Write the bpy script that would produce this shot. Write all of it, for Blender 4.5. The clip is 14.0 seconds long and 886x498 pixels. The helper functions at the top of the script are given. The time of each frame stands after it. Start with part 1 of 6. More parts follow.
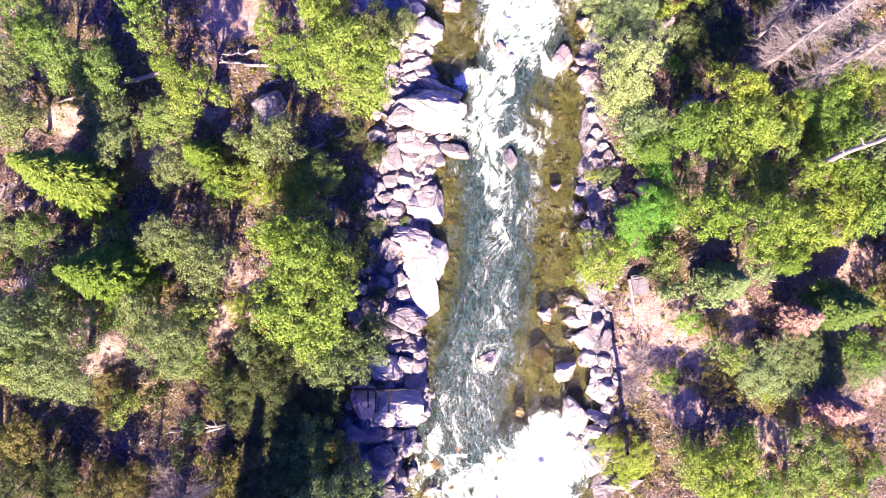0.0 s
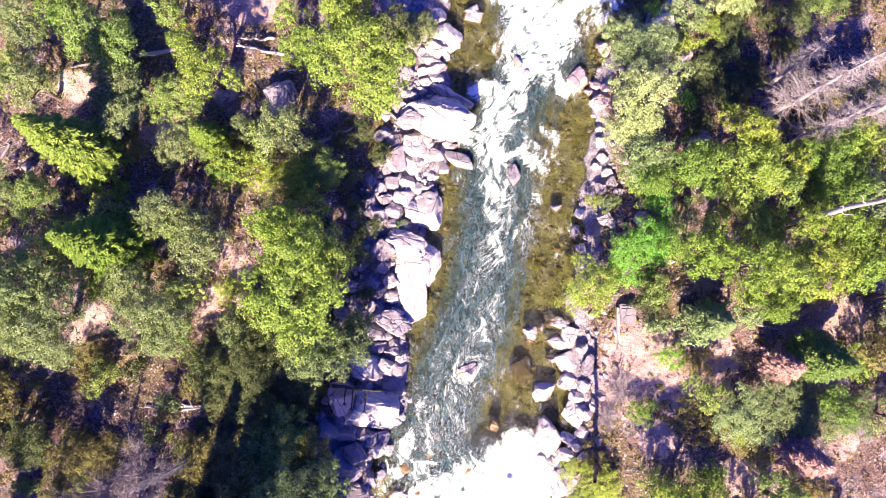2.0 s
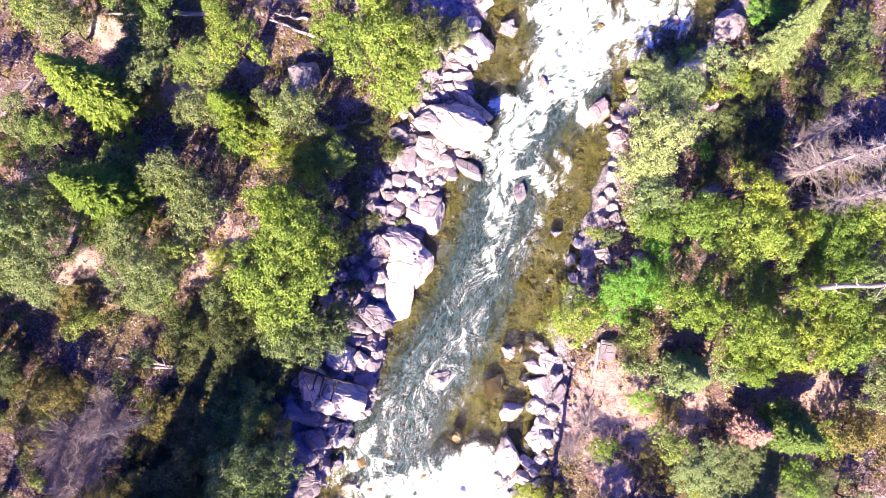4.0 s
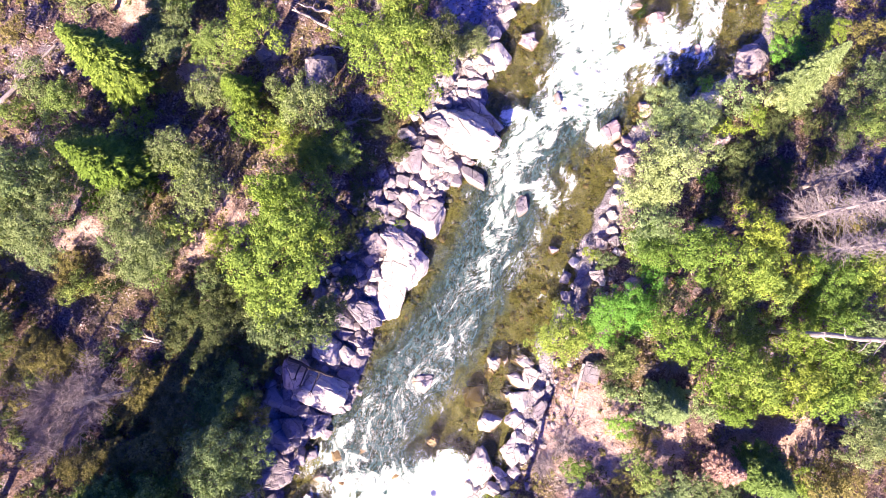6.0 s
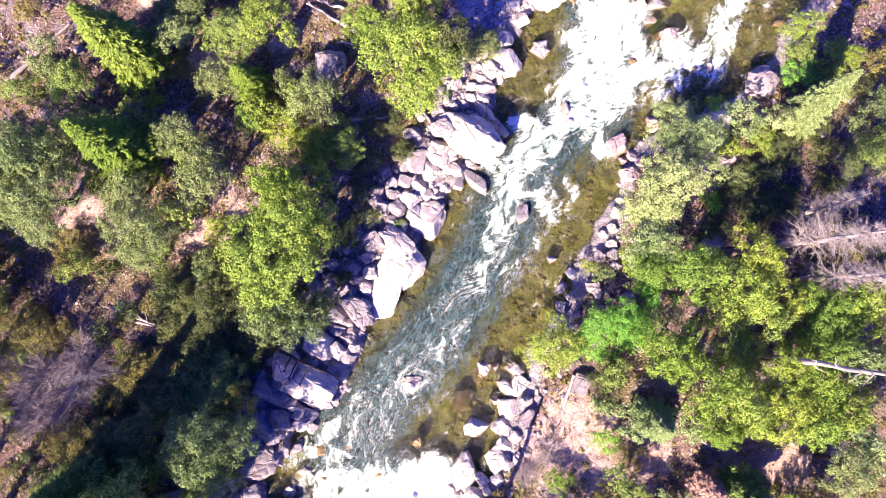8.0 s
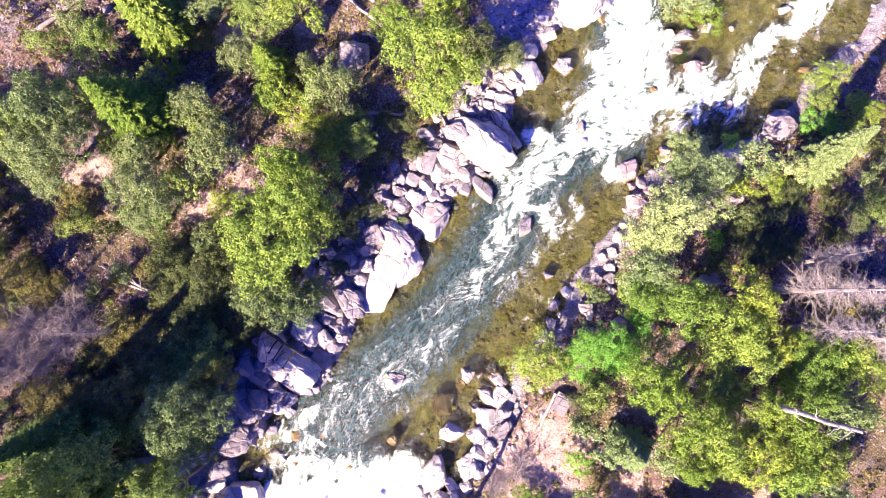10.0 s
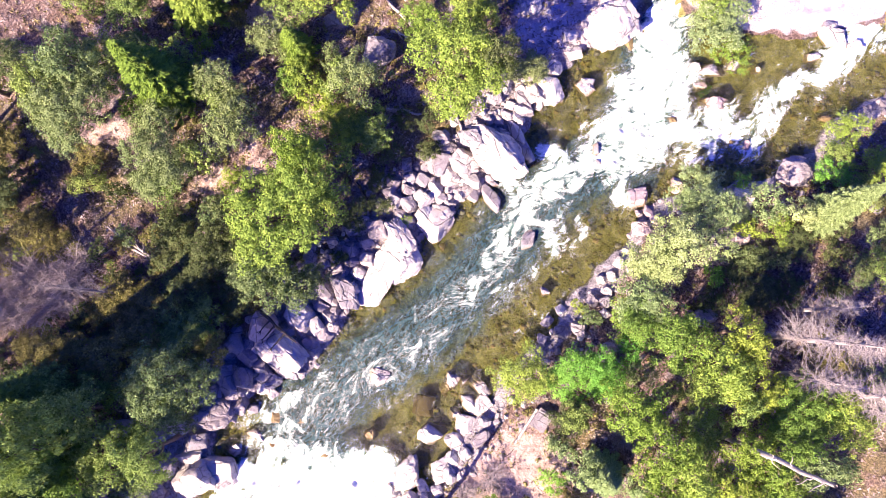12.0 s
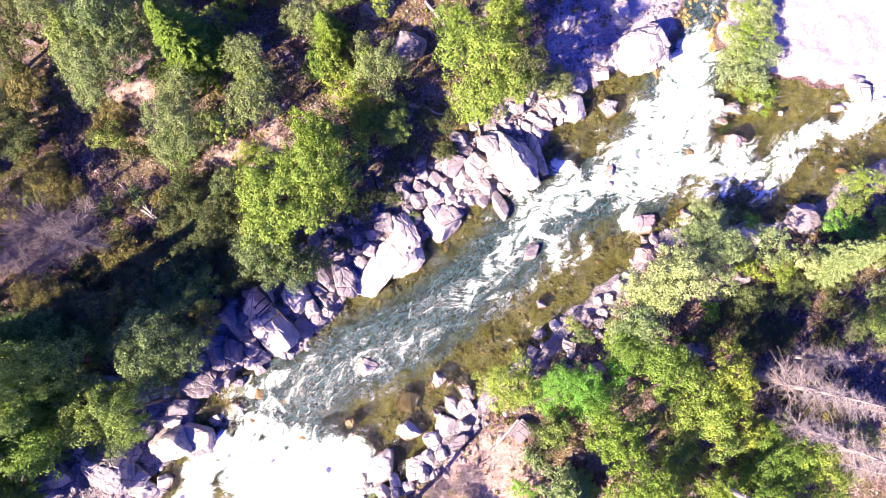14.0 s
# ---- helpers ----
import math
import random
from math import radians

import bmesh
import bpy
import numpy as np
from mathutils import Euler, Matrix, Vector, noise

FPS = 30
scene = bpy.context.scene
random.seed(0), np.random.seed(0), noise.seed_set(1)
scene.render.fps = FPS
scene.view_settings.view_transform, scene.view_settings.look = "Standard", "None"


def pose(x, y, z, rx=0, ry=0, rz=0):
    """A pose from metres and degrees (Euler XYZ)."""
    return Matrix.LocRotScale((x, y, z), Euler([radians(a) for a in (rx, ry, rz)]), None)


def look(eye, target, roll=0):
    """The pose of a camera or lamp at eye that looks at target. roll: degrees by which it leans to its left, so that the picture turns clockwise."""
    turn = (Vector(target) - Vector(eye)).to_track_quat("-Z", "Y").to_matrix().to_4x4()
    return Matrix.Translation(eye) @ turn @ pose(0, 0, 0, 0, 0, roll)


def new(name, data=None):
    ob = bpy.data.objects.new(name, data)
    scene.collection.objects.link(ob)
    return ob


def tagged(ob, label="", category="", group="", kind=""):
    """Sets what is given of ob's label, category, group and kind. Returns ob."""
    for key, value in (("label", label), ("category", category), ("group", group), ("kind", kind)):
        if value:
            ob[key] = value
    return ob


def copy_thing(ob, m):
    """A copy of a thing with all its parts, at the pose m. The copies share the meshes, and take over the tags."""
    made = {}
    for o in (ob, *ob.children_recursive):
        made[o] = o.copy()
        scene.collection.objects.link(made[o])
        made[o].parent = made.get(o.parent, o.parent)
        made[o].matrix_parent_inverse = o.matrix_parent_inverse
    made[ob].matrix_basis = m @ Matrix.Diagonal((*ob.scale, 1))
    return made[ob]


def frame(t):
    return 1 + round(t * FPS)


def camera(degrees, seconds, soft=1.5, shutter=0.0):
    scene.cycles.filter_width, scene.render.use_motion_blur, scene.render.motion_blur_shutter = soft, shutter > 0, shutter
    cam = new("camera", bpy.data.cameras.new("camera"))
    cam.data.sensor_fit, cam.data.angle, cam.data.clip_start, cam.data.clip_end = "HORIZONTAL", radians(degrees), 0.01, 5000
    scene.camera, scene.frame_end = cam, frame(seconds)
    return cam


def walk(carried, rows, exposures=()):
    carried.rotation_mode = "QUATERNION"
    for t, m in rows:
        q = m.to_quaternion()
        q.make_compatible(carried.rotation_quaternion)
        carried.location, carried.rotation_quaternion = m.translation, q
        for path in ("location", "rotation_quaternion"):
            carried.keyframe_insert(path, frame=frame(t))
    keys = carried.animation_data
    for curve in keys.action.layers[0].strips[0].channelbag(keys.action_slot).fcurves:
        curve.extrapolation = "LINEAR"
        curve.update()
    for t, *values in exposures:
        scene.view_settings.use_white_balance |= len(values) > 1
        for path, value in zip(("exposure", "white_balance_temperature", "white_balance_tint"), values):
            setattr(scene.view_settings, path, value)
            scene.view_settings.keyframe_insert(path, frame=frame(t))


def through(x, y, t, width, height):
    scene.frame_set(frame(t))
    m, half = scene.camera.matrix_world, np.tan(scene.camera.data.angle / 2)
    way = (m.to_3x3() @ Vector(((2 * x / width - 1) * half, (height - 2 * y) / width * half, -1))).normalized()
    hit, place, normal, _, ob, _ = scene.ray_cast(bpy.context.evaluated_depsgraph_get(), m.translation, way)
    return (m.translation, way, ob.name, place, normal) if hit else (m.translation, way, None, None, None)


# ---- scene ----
cam = camera(65, 14.0, soft=0.8)
PATH = [
    (0, pose(0.000, -0.000, 75.960, 5.467, 0.211, 0.002)),
    (0.5, pose(0.018, 0.178, 75.945, 5.543, 0.115, 0.237)),
    (1, pose(0.135, 0.343, 76.033, 5.549, -0.017, 1.244)),
    (1.5, pose(0.403, 0.607, 76.105, 5.499, -0.207, 3.884)),
    (2, pose(0.729, 1.025, 76.212, 5.315, -0.303, 6.525)),
    (2.5, pose(1.072, 1.434, 76.328, 5.140, -0.363, 9.069)),
    (3, pose(1.440, 1.728, 76.395, 5.096, -0.424, 11.931)),
    (5.5, pose(3.757, 3.753, 76.864, 4.640, 0.475, 21.331)),
    (6, pose(4.195, 4.045, 76.902, 4.686, 0.684, 22.713)),
    (6.5, pose(4.650, 4.279, 76.880, 4.739, 0.938, 23.756)),
    (7, pose(4.877, 4.465, 76.895, 4.735, 1.009, 24.784)),
    (7.5, pose(5.031, 4.607, 76.885, 4.732, 1.065, 25.416)),
    (8, pose(5.187, 4.730, 76.883, 4.780, 1.089, 26.481)),
    (10.5, pose(6.036, 5.279, 77.090, 5.187, 0.991, 35.569)),
    (11, pose(6.359, 5.466, 77.200, 5.307, 1.164, 37.199)),
    (11.5, pose(6.739, 5.597, 77.289, 5.484, 1.300, 38.871)),
    (12, pose(7.064, 5.715, 77.361, 5.684, 1.355, 40.934)),
    (12.5, pose(7.276, 5.746, 77.480, 5.850, 1.364, 42.711)),
    (13, pose(7.378, 5.686, 77.567, 5.981, 1.252, 44.646)),
    (13.5, pose(7.469, 5.561, 77.643, 6.101, 1.109, 46.489)),
    (14, pose(7.519, 5.449, 77.787, 6.203, 0.938, 48.459)),
]
walk(cam, PATH, exposures=[(0, 2.04, 6050, 37), (14, 2.07, 6050, 37)])

SKY_STRENGTH = 0.08
SUN_STRENGTH = 5
# ---- world, sun ----
SUN_ELEV = 35
world = bpy.data.worlds.new("world")
scene.world = world
world.use_nodes = True
wn = world.node_tree
sky = wn.nodes.new("ShaderNodeTexSky")
sky.sky_type = "NISHITA"
sky.sun_disc = False
sky.sun_elevation = radians(SUN_ELEV)
sky.sun_rotation = radians(184)
sky.altitude = 900
sky.ozone_density = 2.5
deeper = wn.nodes.new("ShaderNodeHueSaturation")
deeper.inputs["Hue"].default_value = 0.54
deeper.inputs["Saturation"].default_value = 1.45
deeper.inputs["Value"].default_value = 0.95
wn.links.new(sky.outputs["Color"], deeper.inputs["Color"])
wn.links.new(deeper.outputs["Color"], wn.nodes["Background"].inputs["Color"])
wn.nodes["Background"].inputs["Strength"].default_value = SKY_STRENGTH

sun = new("sun", bpy.data.lights.new("sun", "SUN"))
sun.data.energy = SUN_STRENGTH
sun.data.angle = radians(0.5)
sun.data.color = (1.0, 0.85, 0.57)
sun.matrix_world = look((-0.07 * math.cos(radians(SUN_ELEV)), -1.0 * math.cos(radians(SUN_ELEV)), math.sin(radians(SUN_ELEV))), (0, 0, 0))


# ---- materials ----
def material(name):
    """A new node material, with its node tree, links and main shader."""
    m = bpy.data.materials.new(name)
    m.use_nodes = True
    nt = m.node_tree
    return m, nt, nt.links, nt.nodes["Principled BSDF"]


def coords(nt, scale=1.0, kind="Object"):
    tc = nt.nodes.new("ShaderNodeTexCoord")
    mp = nt.nodes.new("ShaderNodeMapping")
    mp.inputs["Scale"].default_value = scale if isinstance(scale, tuple) else (scale, scale, scale)
    nt.links.new(tc.outputs[kind], mp.inputs["Vector"])
    return mp.outputs["Vector"]


def place_coords(nt, scale=1.0):
    g = nt.nodes.new("ShaderNodeNewGeometry")
    mp = nt.nodes.new("ShaderNodeMapping")
    mp.inputs["Scale"].default_value = scale if isinstance(scale, tuple) else (scale, scale, scale)
    nt.links.new(g.outputs["Position"], mp.inputs["Vector"])
    return mp.outputs["Vector"]


def noise_tex(nt, vec, scale, detail=6.0, rough=0.6, distort=0.0):
    n = nt.nodes.new("ShaderNodeTexNoise")
    n.inputs["Scale"].default_value = scale
    n.inputs["Detail"].default_value = detail
    n.inputs["Roughness"].default_value = rough
    n.inputs["Distortion"].default_value = distort
    nt.links.new(vec, n.inputs["Vector"])
    return n.outputs["Fac"]


def ramp(nt, fac, stops):
    r = nt.nodes.new("ShaderNodeValToRGB")
    e = r.color_ramp.elements
    while len(e) < len(stops):
        e.new(0.5)
    for el, (p, c) in zip(e, stops):
        el.position = p
        el.color = (*c, 1) if len(c) == 3 else c
    nt.links.new(fac, r.inputs["Fac"])
    return r.outputs["Color"]


def grey(nt, fac, a, b):
    """fac from a to b as 0 to 1."""
    r = nt.nodes.new("ShaderNodeMapRange")
    r.inputs["From Min"].default_value = a
    r.inputs["From Max"].default_value = b
    r.interpolation_type = "SMOOTHSTEP"
    nt.links.new(fac, r.inputs["Value"])
    return r.outputs["Result"]


def mix(nt, fac, a, b, mode="MIX"):
    m = nt.nodes.new("ShaderNodeMix")
    m.data_type = "RGBA"
    m.blend_type = mode
    for socket, value in ((m.inputs["Factor"], fac), (m.inputs[6], a), (m.inputs[7], b)):
        if hasattr(value, "is_output"):
            nt.links.new(value, socket)
        elif isinstance(value, tuple):
            socket.default_value = (*value, 1)
        else:
            socket.default_value = value
    return m.outputs[2]


def calc(nt, op, a, b=0.0):
    m = nt.nodes.new("ShaderNodeMath")
    m.operation = op
    m.use_clamp = op in ("ADD", "MULTIPLY", "SUBTRACT")
    for socket, value in ((m.inputs[0], a), (m.inputs[1], b)):
        if hasattr(value, "is_output"):
            nt.links.new(value, socket)
        else:
            socket.default_value = value
    return m.outputs[0]


def plain(nt, op, a, b=0.0):
    """Unclamped arithmetic."""
    out = calc(nt, op, a, b)
    out.node.use_clamp = False
    return out


def bump(nt, height, strength, distance, shader):
    b = nt.nodes.new("ShaderNodeBump")
    b.inputs["Strength"].default_value = strength
    b.inputs["Distance"].default_value = distance
    nt.links.new(height, b.inputs["Height"])
    nt.links.new(b.outputs["Normal"], shader.inputs["Normal"])


def attribute(nt, name):
    a = nt.nodes.new("ShaderNodeAttribute")
    a.attribute_name = name
    return a.outputs["Fac"]


def leaf_material(name, light, mid, dark, through=0.3):
    """Foliage: each leaf cluster has its own tone, and whole limbs vary a little."""
    m, nt, links, bsdf = material(name)
    g = nt.nodes.new("ShaderNodeNewGeometry")
    info = nt.nodes.new("ShaderNodeObjectInfo")
    tone = ramp(nt, g.outputs["Random Per Island"], [(0.0, dark), (0.45, mid), (0.85, light), (1.0, tuple(min(1, c * 1.25) for c in light))])
    broad = noise_tex(nt, place_coords(nt), 0.55, 3, 0.55)
    tone = mix(nt, grey(nt, broad, 0.38, 0.66), mix(nt, 0.6, tone, mid), tone)
    hue = nt.nodes.new("ShaderNodeHueSaturation")
    links.new(tone, hue.inputs["Color"])
    h = nt.nodes.new("ShaderNodeMapRange")
    links.new(info.outputs["Random"], h.inputs["Value"])
    h.inputs["To Min"].default_value, h.inputs["To Max"].default_value = 0.488, 0.522
    links.new(h.outputs["Result"], hue.inputs["Hue"])
    v = nt.nodes.new("ShaderNodeMapRange")
    links.new(info.outputs["Random"], v.inputs["Value"])
    v.inputs["To Min"].default_value, v.inputs["To Max"].default_value = 1.12, 0.84
    links.new(v.outputs["Result"], hue.inputs["Value"])
    links.new(hue.outputs["Color"], bsdf.inputs["Base Color"])
    bsdf.inputs["Roughness"].default_value = 0.7
    bsdf.inputs["Specular IOR Level"].default_value = 0.12
    tr = nt.nodes.new("ShaderNodeBsdfTranslucent")
    warm = mix(nt, 0.3, hue.outputs["Color"], (0.2, 0.3, 0.03))
    links.new(warm, tr.inputs["Color"])
    ms = nt.nodes.new("ShaderNodeMixShader")
    ms.inputs["Fac"].default_value = through
    links.new(bsdf.outputs["BSDF"], ms.inputs[1])
    links.new(tr.outputs["BSDF"], ms.inputs[2])
    links.new(ms.outputs["Shader"], nt.nodes["Material Output"].inputs["Surface"])
    return m


LEAF = {
    "lime": leaf_material("lime_leaves", (0.302, 0.426, 0.069), (0.203, 0.310, 0.052), (0.077, 0.120, 0.024), 0.3),
    "yellow": leaf_material("yellow_green_leaves", (0.332, 0.442, 0.059), (0.236, 0.332, 0.049), (0.101, 0.139, 0.024), 0.3),
    "green": leaf_material("mid_green_leaves", (0.323, 0.437, 0.110), (0.208, 0.296, 0.069), (0.069, 0.100, 0.024), 0.3),
    "bright": leaf_material("fresh_green_leaves", (0.276, 0.540, 0.075), (0.181, 0.387, 0.054), (0.062, 0.143, 0.022), 0.3),
    "grey": leaf_material("grey_green_leaves", (0.290, 0.364, 0.143), (0.190, 0.249, 0.090), (0.067, 0.087, 0.030), 0.3),
    # Dark green with the shade of the banks worked into the leaf colour.
    "dark": leaf_material("dark_shaded_leaves", (0.168, 0.204, 0.074), (0.099, 0.125, 0.043), (0.028, 0.036, 0.014), 0.3),
    "pale": leaf_material("pale_green_leaves", (0.4, 0.5, 0.2), (0.3, 0.385, 0.145), (0.12, 0.16, 0.06), 0.3),
    "olive": leaf_material("olive_leaves", (0.336, 0.308, 0.095), (0.205, 0.186, 0.060), (0.066, 0.058, 0.022)),
    "brown": leaf_material("dead_brown_needles", (0.577, 0.401, 0.310), (0.417, 0.280, 0.213), (0.145, 0.094, 0.069), 0.1),
}


def bark_material(name, light, dark):
    m, nt, links, bsdf = material(name)
    v = coords(nt, (3, 3, 0.6))
    n = noise_tex(nt, v, 4.0, 8, 0.7)
    big = noise_tex(nt, place_coords(nt), 0.8, 3)
    c = mix(nt, grey(nt, n, 0.35, 0.65), dark, light)
    c = mix(nt, grey(nt, big, 0.4, 0.7), c, mix(nt, 0.5, c, dark))
    links.new(c, bsdf.inputs["Base Color"])
    bsdf.inputs["Roughness"].default_value = 0.9
    bump(nt, n, 0.6, 0.05, bsdf)
    return m


BARK = bark_material("brown_bark", (0.16, 0.11, 0.085), (0.05, 0.035, 0.03))
DEADWOOD = bark_material("weathered_grey_wood", (0.42, 0.375, 0.35), (0.18, 0.155, 0.145))
PALEWOOD = bark_material("bleached_pale_wood", (0.56, 0.5, 0.43), (0.28, 0.23, 0.2))
TWIG = bark_material("grey_twigs", (0.46, 0.4, 0.385), (0.22, 0.185, 0.18))
DARKWOOD = bark_material("dark_wood", (0.05, 0.04, 0.04), (0.018, 0.015, 0.016))


def rock_material(name, light, mid, dark, stain=0.5):
    """Granite: speckled, with stains, dark joints and lichen; wet and brown at the waterline."""
    m, nt, links, bsdf = material(name)
    v = place_coords(nt)
    info = nt.nodes.new("ShaderNodeObjectInfo")
    grain = noise_tex(nt, v, 9.0, 8, 0.75)
    blot = noise_tex(nt, v, 0.9, 6, 0.62, 0.8)
    c = ramp(nt, grain, [(0.28, dark), (0.48, mid), (0.62, light)])
    c = mix(nt, calc(nt, "MULTIPLY", grey(nt, blot, 0.5, 0.72), stain), c, tuple(x * 0.5 for x in mid))
    tone = mix(nt, calc(nt, "MULTIPLY", info.outputs["Random"], 0.45), c, tuple(x * y for x, y in zip(mid, (0.92, 0.8, 0.78))))
    vo = nt.nodes.new("ShaderNodeTexVoronoi")
    vo.feature = "DISTANCE_TO_EDGE"
    vo.inputs["Scale"].default_value = 0.3
    warp = mix(nt, 0.35, v, mix(nt, 1.0, v, noise_tex(nt, v, 1.2, 4), "ADD"))
    links.new(warp, vo.inputs["Vector"])
    joint = calc(nt, "MULTIPLY", grey(nt, vo.outputs["Distance"], 0.024, 0.004), grey(nt, noise_tex(nt, v, 0.5, 3), 0.42, 0.54))
    small = nt.nodes.new("ShaderNodeTexVoronoi")
    small.feature = "DISTANCE_TO_EDGE"
    small.inputs["Scale"].default_value = 0.75
    links.new(mix(nt, 0.5, v, mix(nt, 1.0, v, noise_tex(nt, v, 2.0, 4), "ADD")), small.inputs["Vector"])
    hair = calc(nt, "MULTIPLY", grey(nt, small.outputs["Distance"], 0.034, 0.004), grey(nt, noise_tex(nt, v, 0.8, 3), 0.46, 0.55))
    joint = calc(nt, "MAXIMUM", joint, calc(nt, "MULTIPLY", hair, 0.8))
    tone = mix(nt, calc(nt, "MULTIPLY", joint, 0.6), tone, tuple(x * 0.3 for x in dark))
    sep = nt.nodes.new("ShaderNodeSeparateXYZ")
    links.new(v, sep.inputs[0])
    wet = grey(nt, calc(nt, "ADD", sep.outputs["Z"], calc(nt, "MULTIPLY", blot, 0.6)), 0.62, 0.3)
    tone = mix(nt, calc(nt, "MULTIPLY", wet, 0.75), tone, (0.2, 0.125, 0.045))
    links.new(tone, bsdf.inputs["Base Color"])
    rough = nt.nodes.new("ShaderNodeMapRange")
    rough.inputs["To Min"].default_value, rough.inputs["To Max"].default_value = 0.85, 0.3
    links.new(wet, rough.inputs["Value"])
    links.new(rough.outputs["Result"], bsdf.inputs["Roughness"])
    h = calc(nt, "SUBTRACT", mix(nt, 0.5, grain, blot), calc(nt, "MULTIPLY", joint, 0.5))
    bump(nt, h, 0.85, 0.2, bsdf)
    return m


ROCK = {
    "pale": rock_material("pale_granite", (0.6, 0.575, 0.505), (0.48, 0.455, 0.41), (0.15, 0.137, 0.135), 0.5),
    "grey": rock_material("grey_granite", (0.35, 0.325, 0.33), (0.25, 0.23, 0.238), (0.085, 0.077, 0.086), 0.75),
    "pink": rock_material("pinkish_granite", (0.5, 0.4, 0.375), (0.4, 0.315, 0.3), (0.2, 0.155, 0.15), 0.5),
    "brown": rock_material("wet_brown_rock", (0.29, 0.235, 0.1), (0.21, 0.17, 0.068), (0.1, 0.08, 0.032), 0.6),
}


def ground_material():
    m, nt, links, bsdf = material("forest_floor")
    v = place_coords(nt)
    fine = noise_tex(nt, v, 5.0, 9, 0.75)
    mid = noise_tex(nt, v, 0.8, 7, 0.68, 0.6)
    broad = noise_tex(nt, v, 0.13, 4, 0.55)
    other = noise_tex(nt, place_coords(nt, (1.3, 1.1, 1.0)), 0.33, 5, 0.6)
    both = mix(nt, 0.5, fine, mid)
    soil = ramp(nt, both, [(0.37, (0.027, 0.017, 0.016)), (0.45, (0.122, 0.076, 0.061)), (0.53, (0.281, 0.189, 0.149)), (0.62, (0.512, 0.384, 0.320))])
    litter = ramp(nt, fine, [(0.37, (0.020, 0.013, 0.012)), (0.5, (0.104, 0.067, 0.055)), (0.6, (0.293, 0.207, 0.168)), (0.7, (0.488, 0.378, 0.329))])
    c = mix(nt, grey(nt, mid, 0.46, 0.56), soil, litter)
    gravel = ramp(nt, fine, [(0.36, (0.061, 0.049, 0.052)), (0.5, (0.207, 0.173, 0.179)), (0.64, (0.464, 0.409, 0.409))])
    c = mix(nt, calc(nt, "MULTIPLY", grey(nt, other, 0.5, 0.6), 0.85), c, gravel)
    grass = ramp(nt, fine, [(0.36, (0.043, 0.037, 0.015)), (0.52, (0.159, 0.134, 0.043)), (0.66, (0.354, 0.293, 0.110))])
    c = mix(nt, calc(nt, "MULTIPLY", grey(nt, broad, 0.5, 0.58), 0.7), c, grass)
    bare = ramp(nt, both, [(0.36, (0.2, 0.125, 0.095)), (0.46, (0.44, 0.31, 0.24)), (0.58, (0.62, 0.47, 0.39))])
    edge = calc(nt, "ADD", attribute(nt, "bare"), calc(nt, "MULTIPLY", calc(nt, "SUBTRACT", mid, 0.5), 0.9))
    c = mix(nt, grey(nt, edge, 0.35, 0.6), c, bare)
    bed = ramp(nt, mix(nt, 0.6, fine, mid), [(0.37, (0.07, 0.066, 0.018)), (0.49, (0.29, 0.268, 0.068)), (0.62, (0.56, 0.49, 0.19))])
    vo = nt.nodes.new("ShaderNodeTexVoronoi")
    vo.inputs["Scale"].default_value = 1.5
    links.new(v, vo.inputs["Vector"])
    bed = mix(nt, grey(nt, vo.outputs["Distance"], 0.25, 0.6), mix(nt, 0.35, bed, (0.42, 0.37, 0.14)), bed)
    bank = calc(nt, "ADD", attribute(nt, "bed"), calc(nt, "MULTIPLY", calc(nt, "SUBTRACT", mid, 0.5), 0.5))
    c = mix(nt, grey(nt, bank, 0.35, 0.65), c, bed)
    shore = calc(nt, "ADD", attribute(nt, "shore"), calc(nt, "MULTIPLY", calc(nt, "SUBTRACT", mid, 0.5), 0.8))
    stone = ramp(nt, both, [(0.38, (0.05, 0.045, 0.048)), (0.5, (0.27, 0.25, 0.255)), (0.62, (0.5, 0.47, 0.465))])
    c = mix(nt, grey(nt, shore, 0.4, 0.6), c, stone)
    sand = ramp(nt, mix(nt, 0.5, fine, mid), [(0.36, (0.3, 0.25, 0.245)), (0.48, (0.5, 0.45, 0.44)), (0.62, (0.68, 0.64, 0.63))])
    bar = calc(nt, "ADD", attribute(nt, "bar"), calc(nt, "MULTIPLY", calc(nt, "SUBTRACT", mid, 0.5), 0.4))
    c = mix(nt, grey(nt, bar, 0.35, 0.6), c, sand)
    links.new(c, bsdf.inputs["Base Color"])
    bsdf.inputs["Roughness"].default_value = 0.95
    bump(nt, both, 1.0, 0.6, bsdf)
    return m


GROUND = ground_material()


def scatter_material(name, tones):
    m, nt, links, bsdf = material(name)
    g = nt.nodes.new("ShaderNodeNewGeometry")
    c = ramp(nt, g.outputs["Random Per Island"], [(i / (len(tones) - 1), t) for i, t in enumerate(tones)])
    n = noise_tex(nt, place_coords(nt), 6.0, 4)
    c = mix(nt, grey(nt, n, 0.3, 0.7), mix(nt, 0.35, c, (0.02, 0.015, 0.012)), c)
    links.new(c, bsdf.inputs["Base Color"])
    bsdf.inputs["Roughness"].default_value = 0.9
    return m


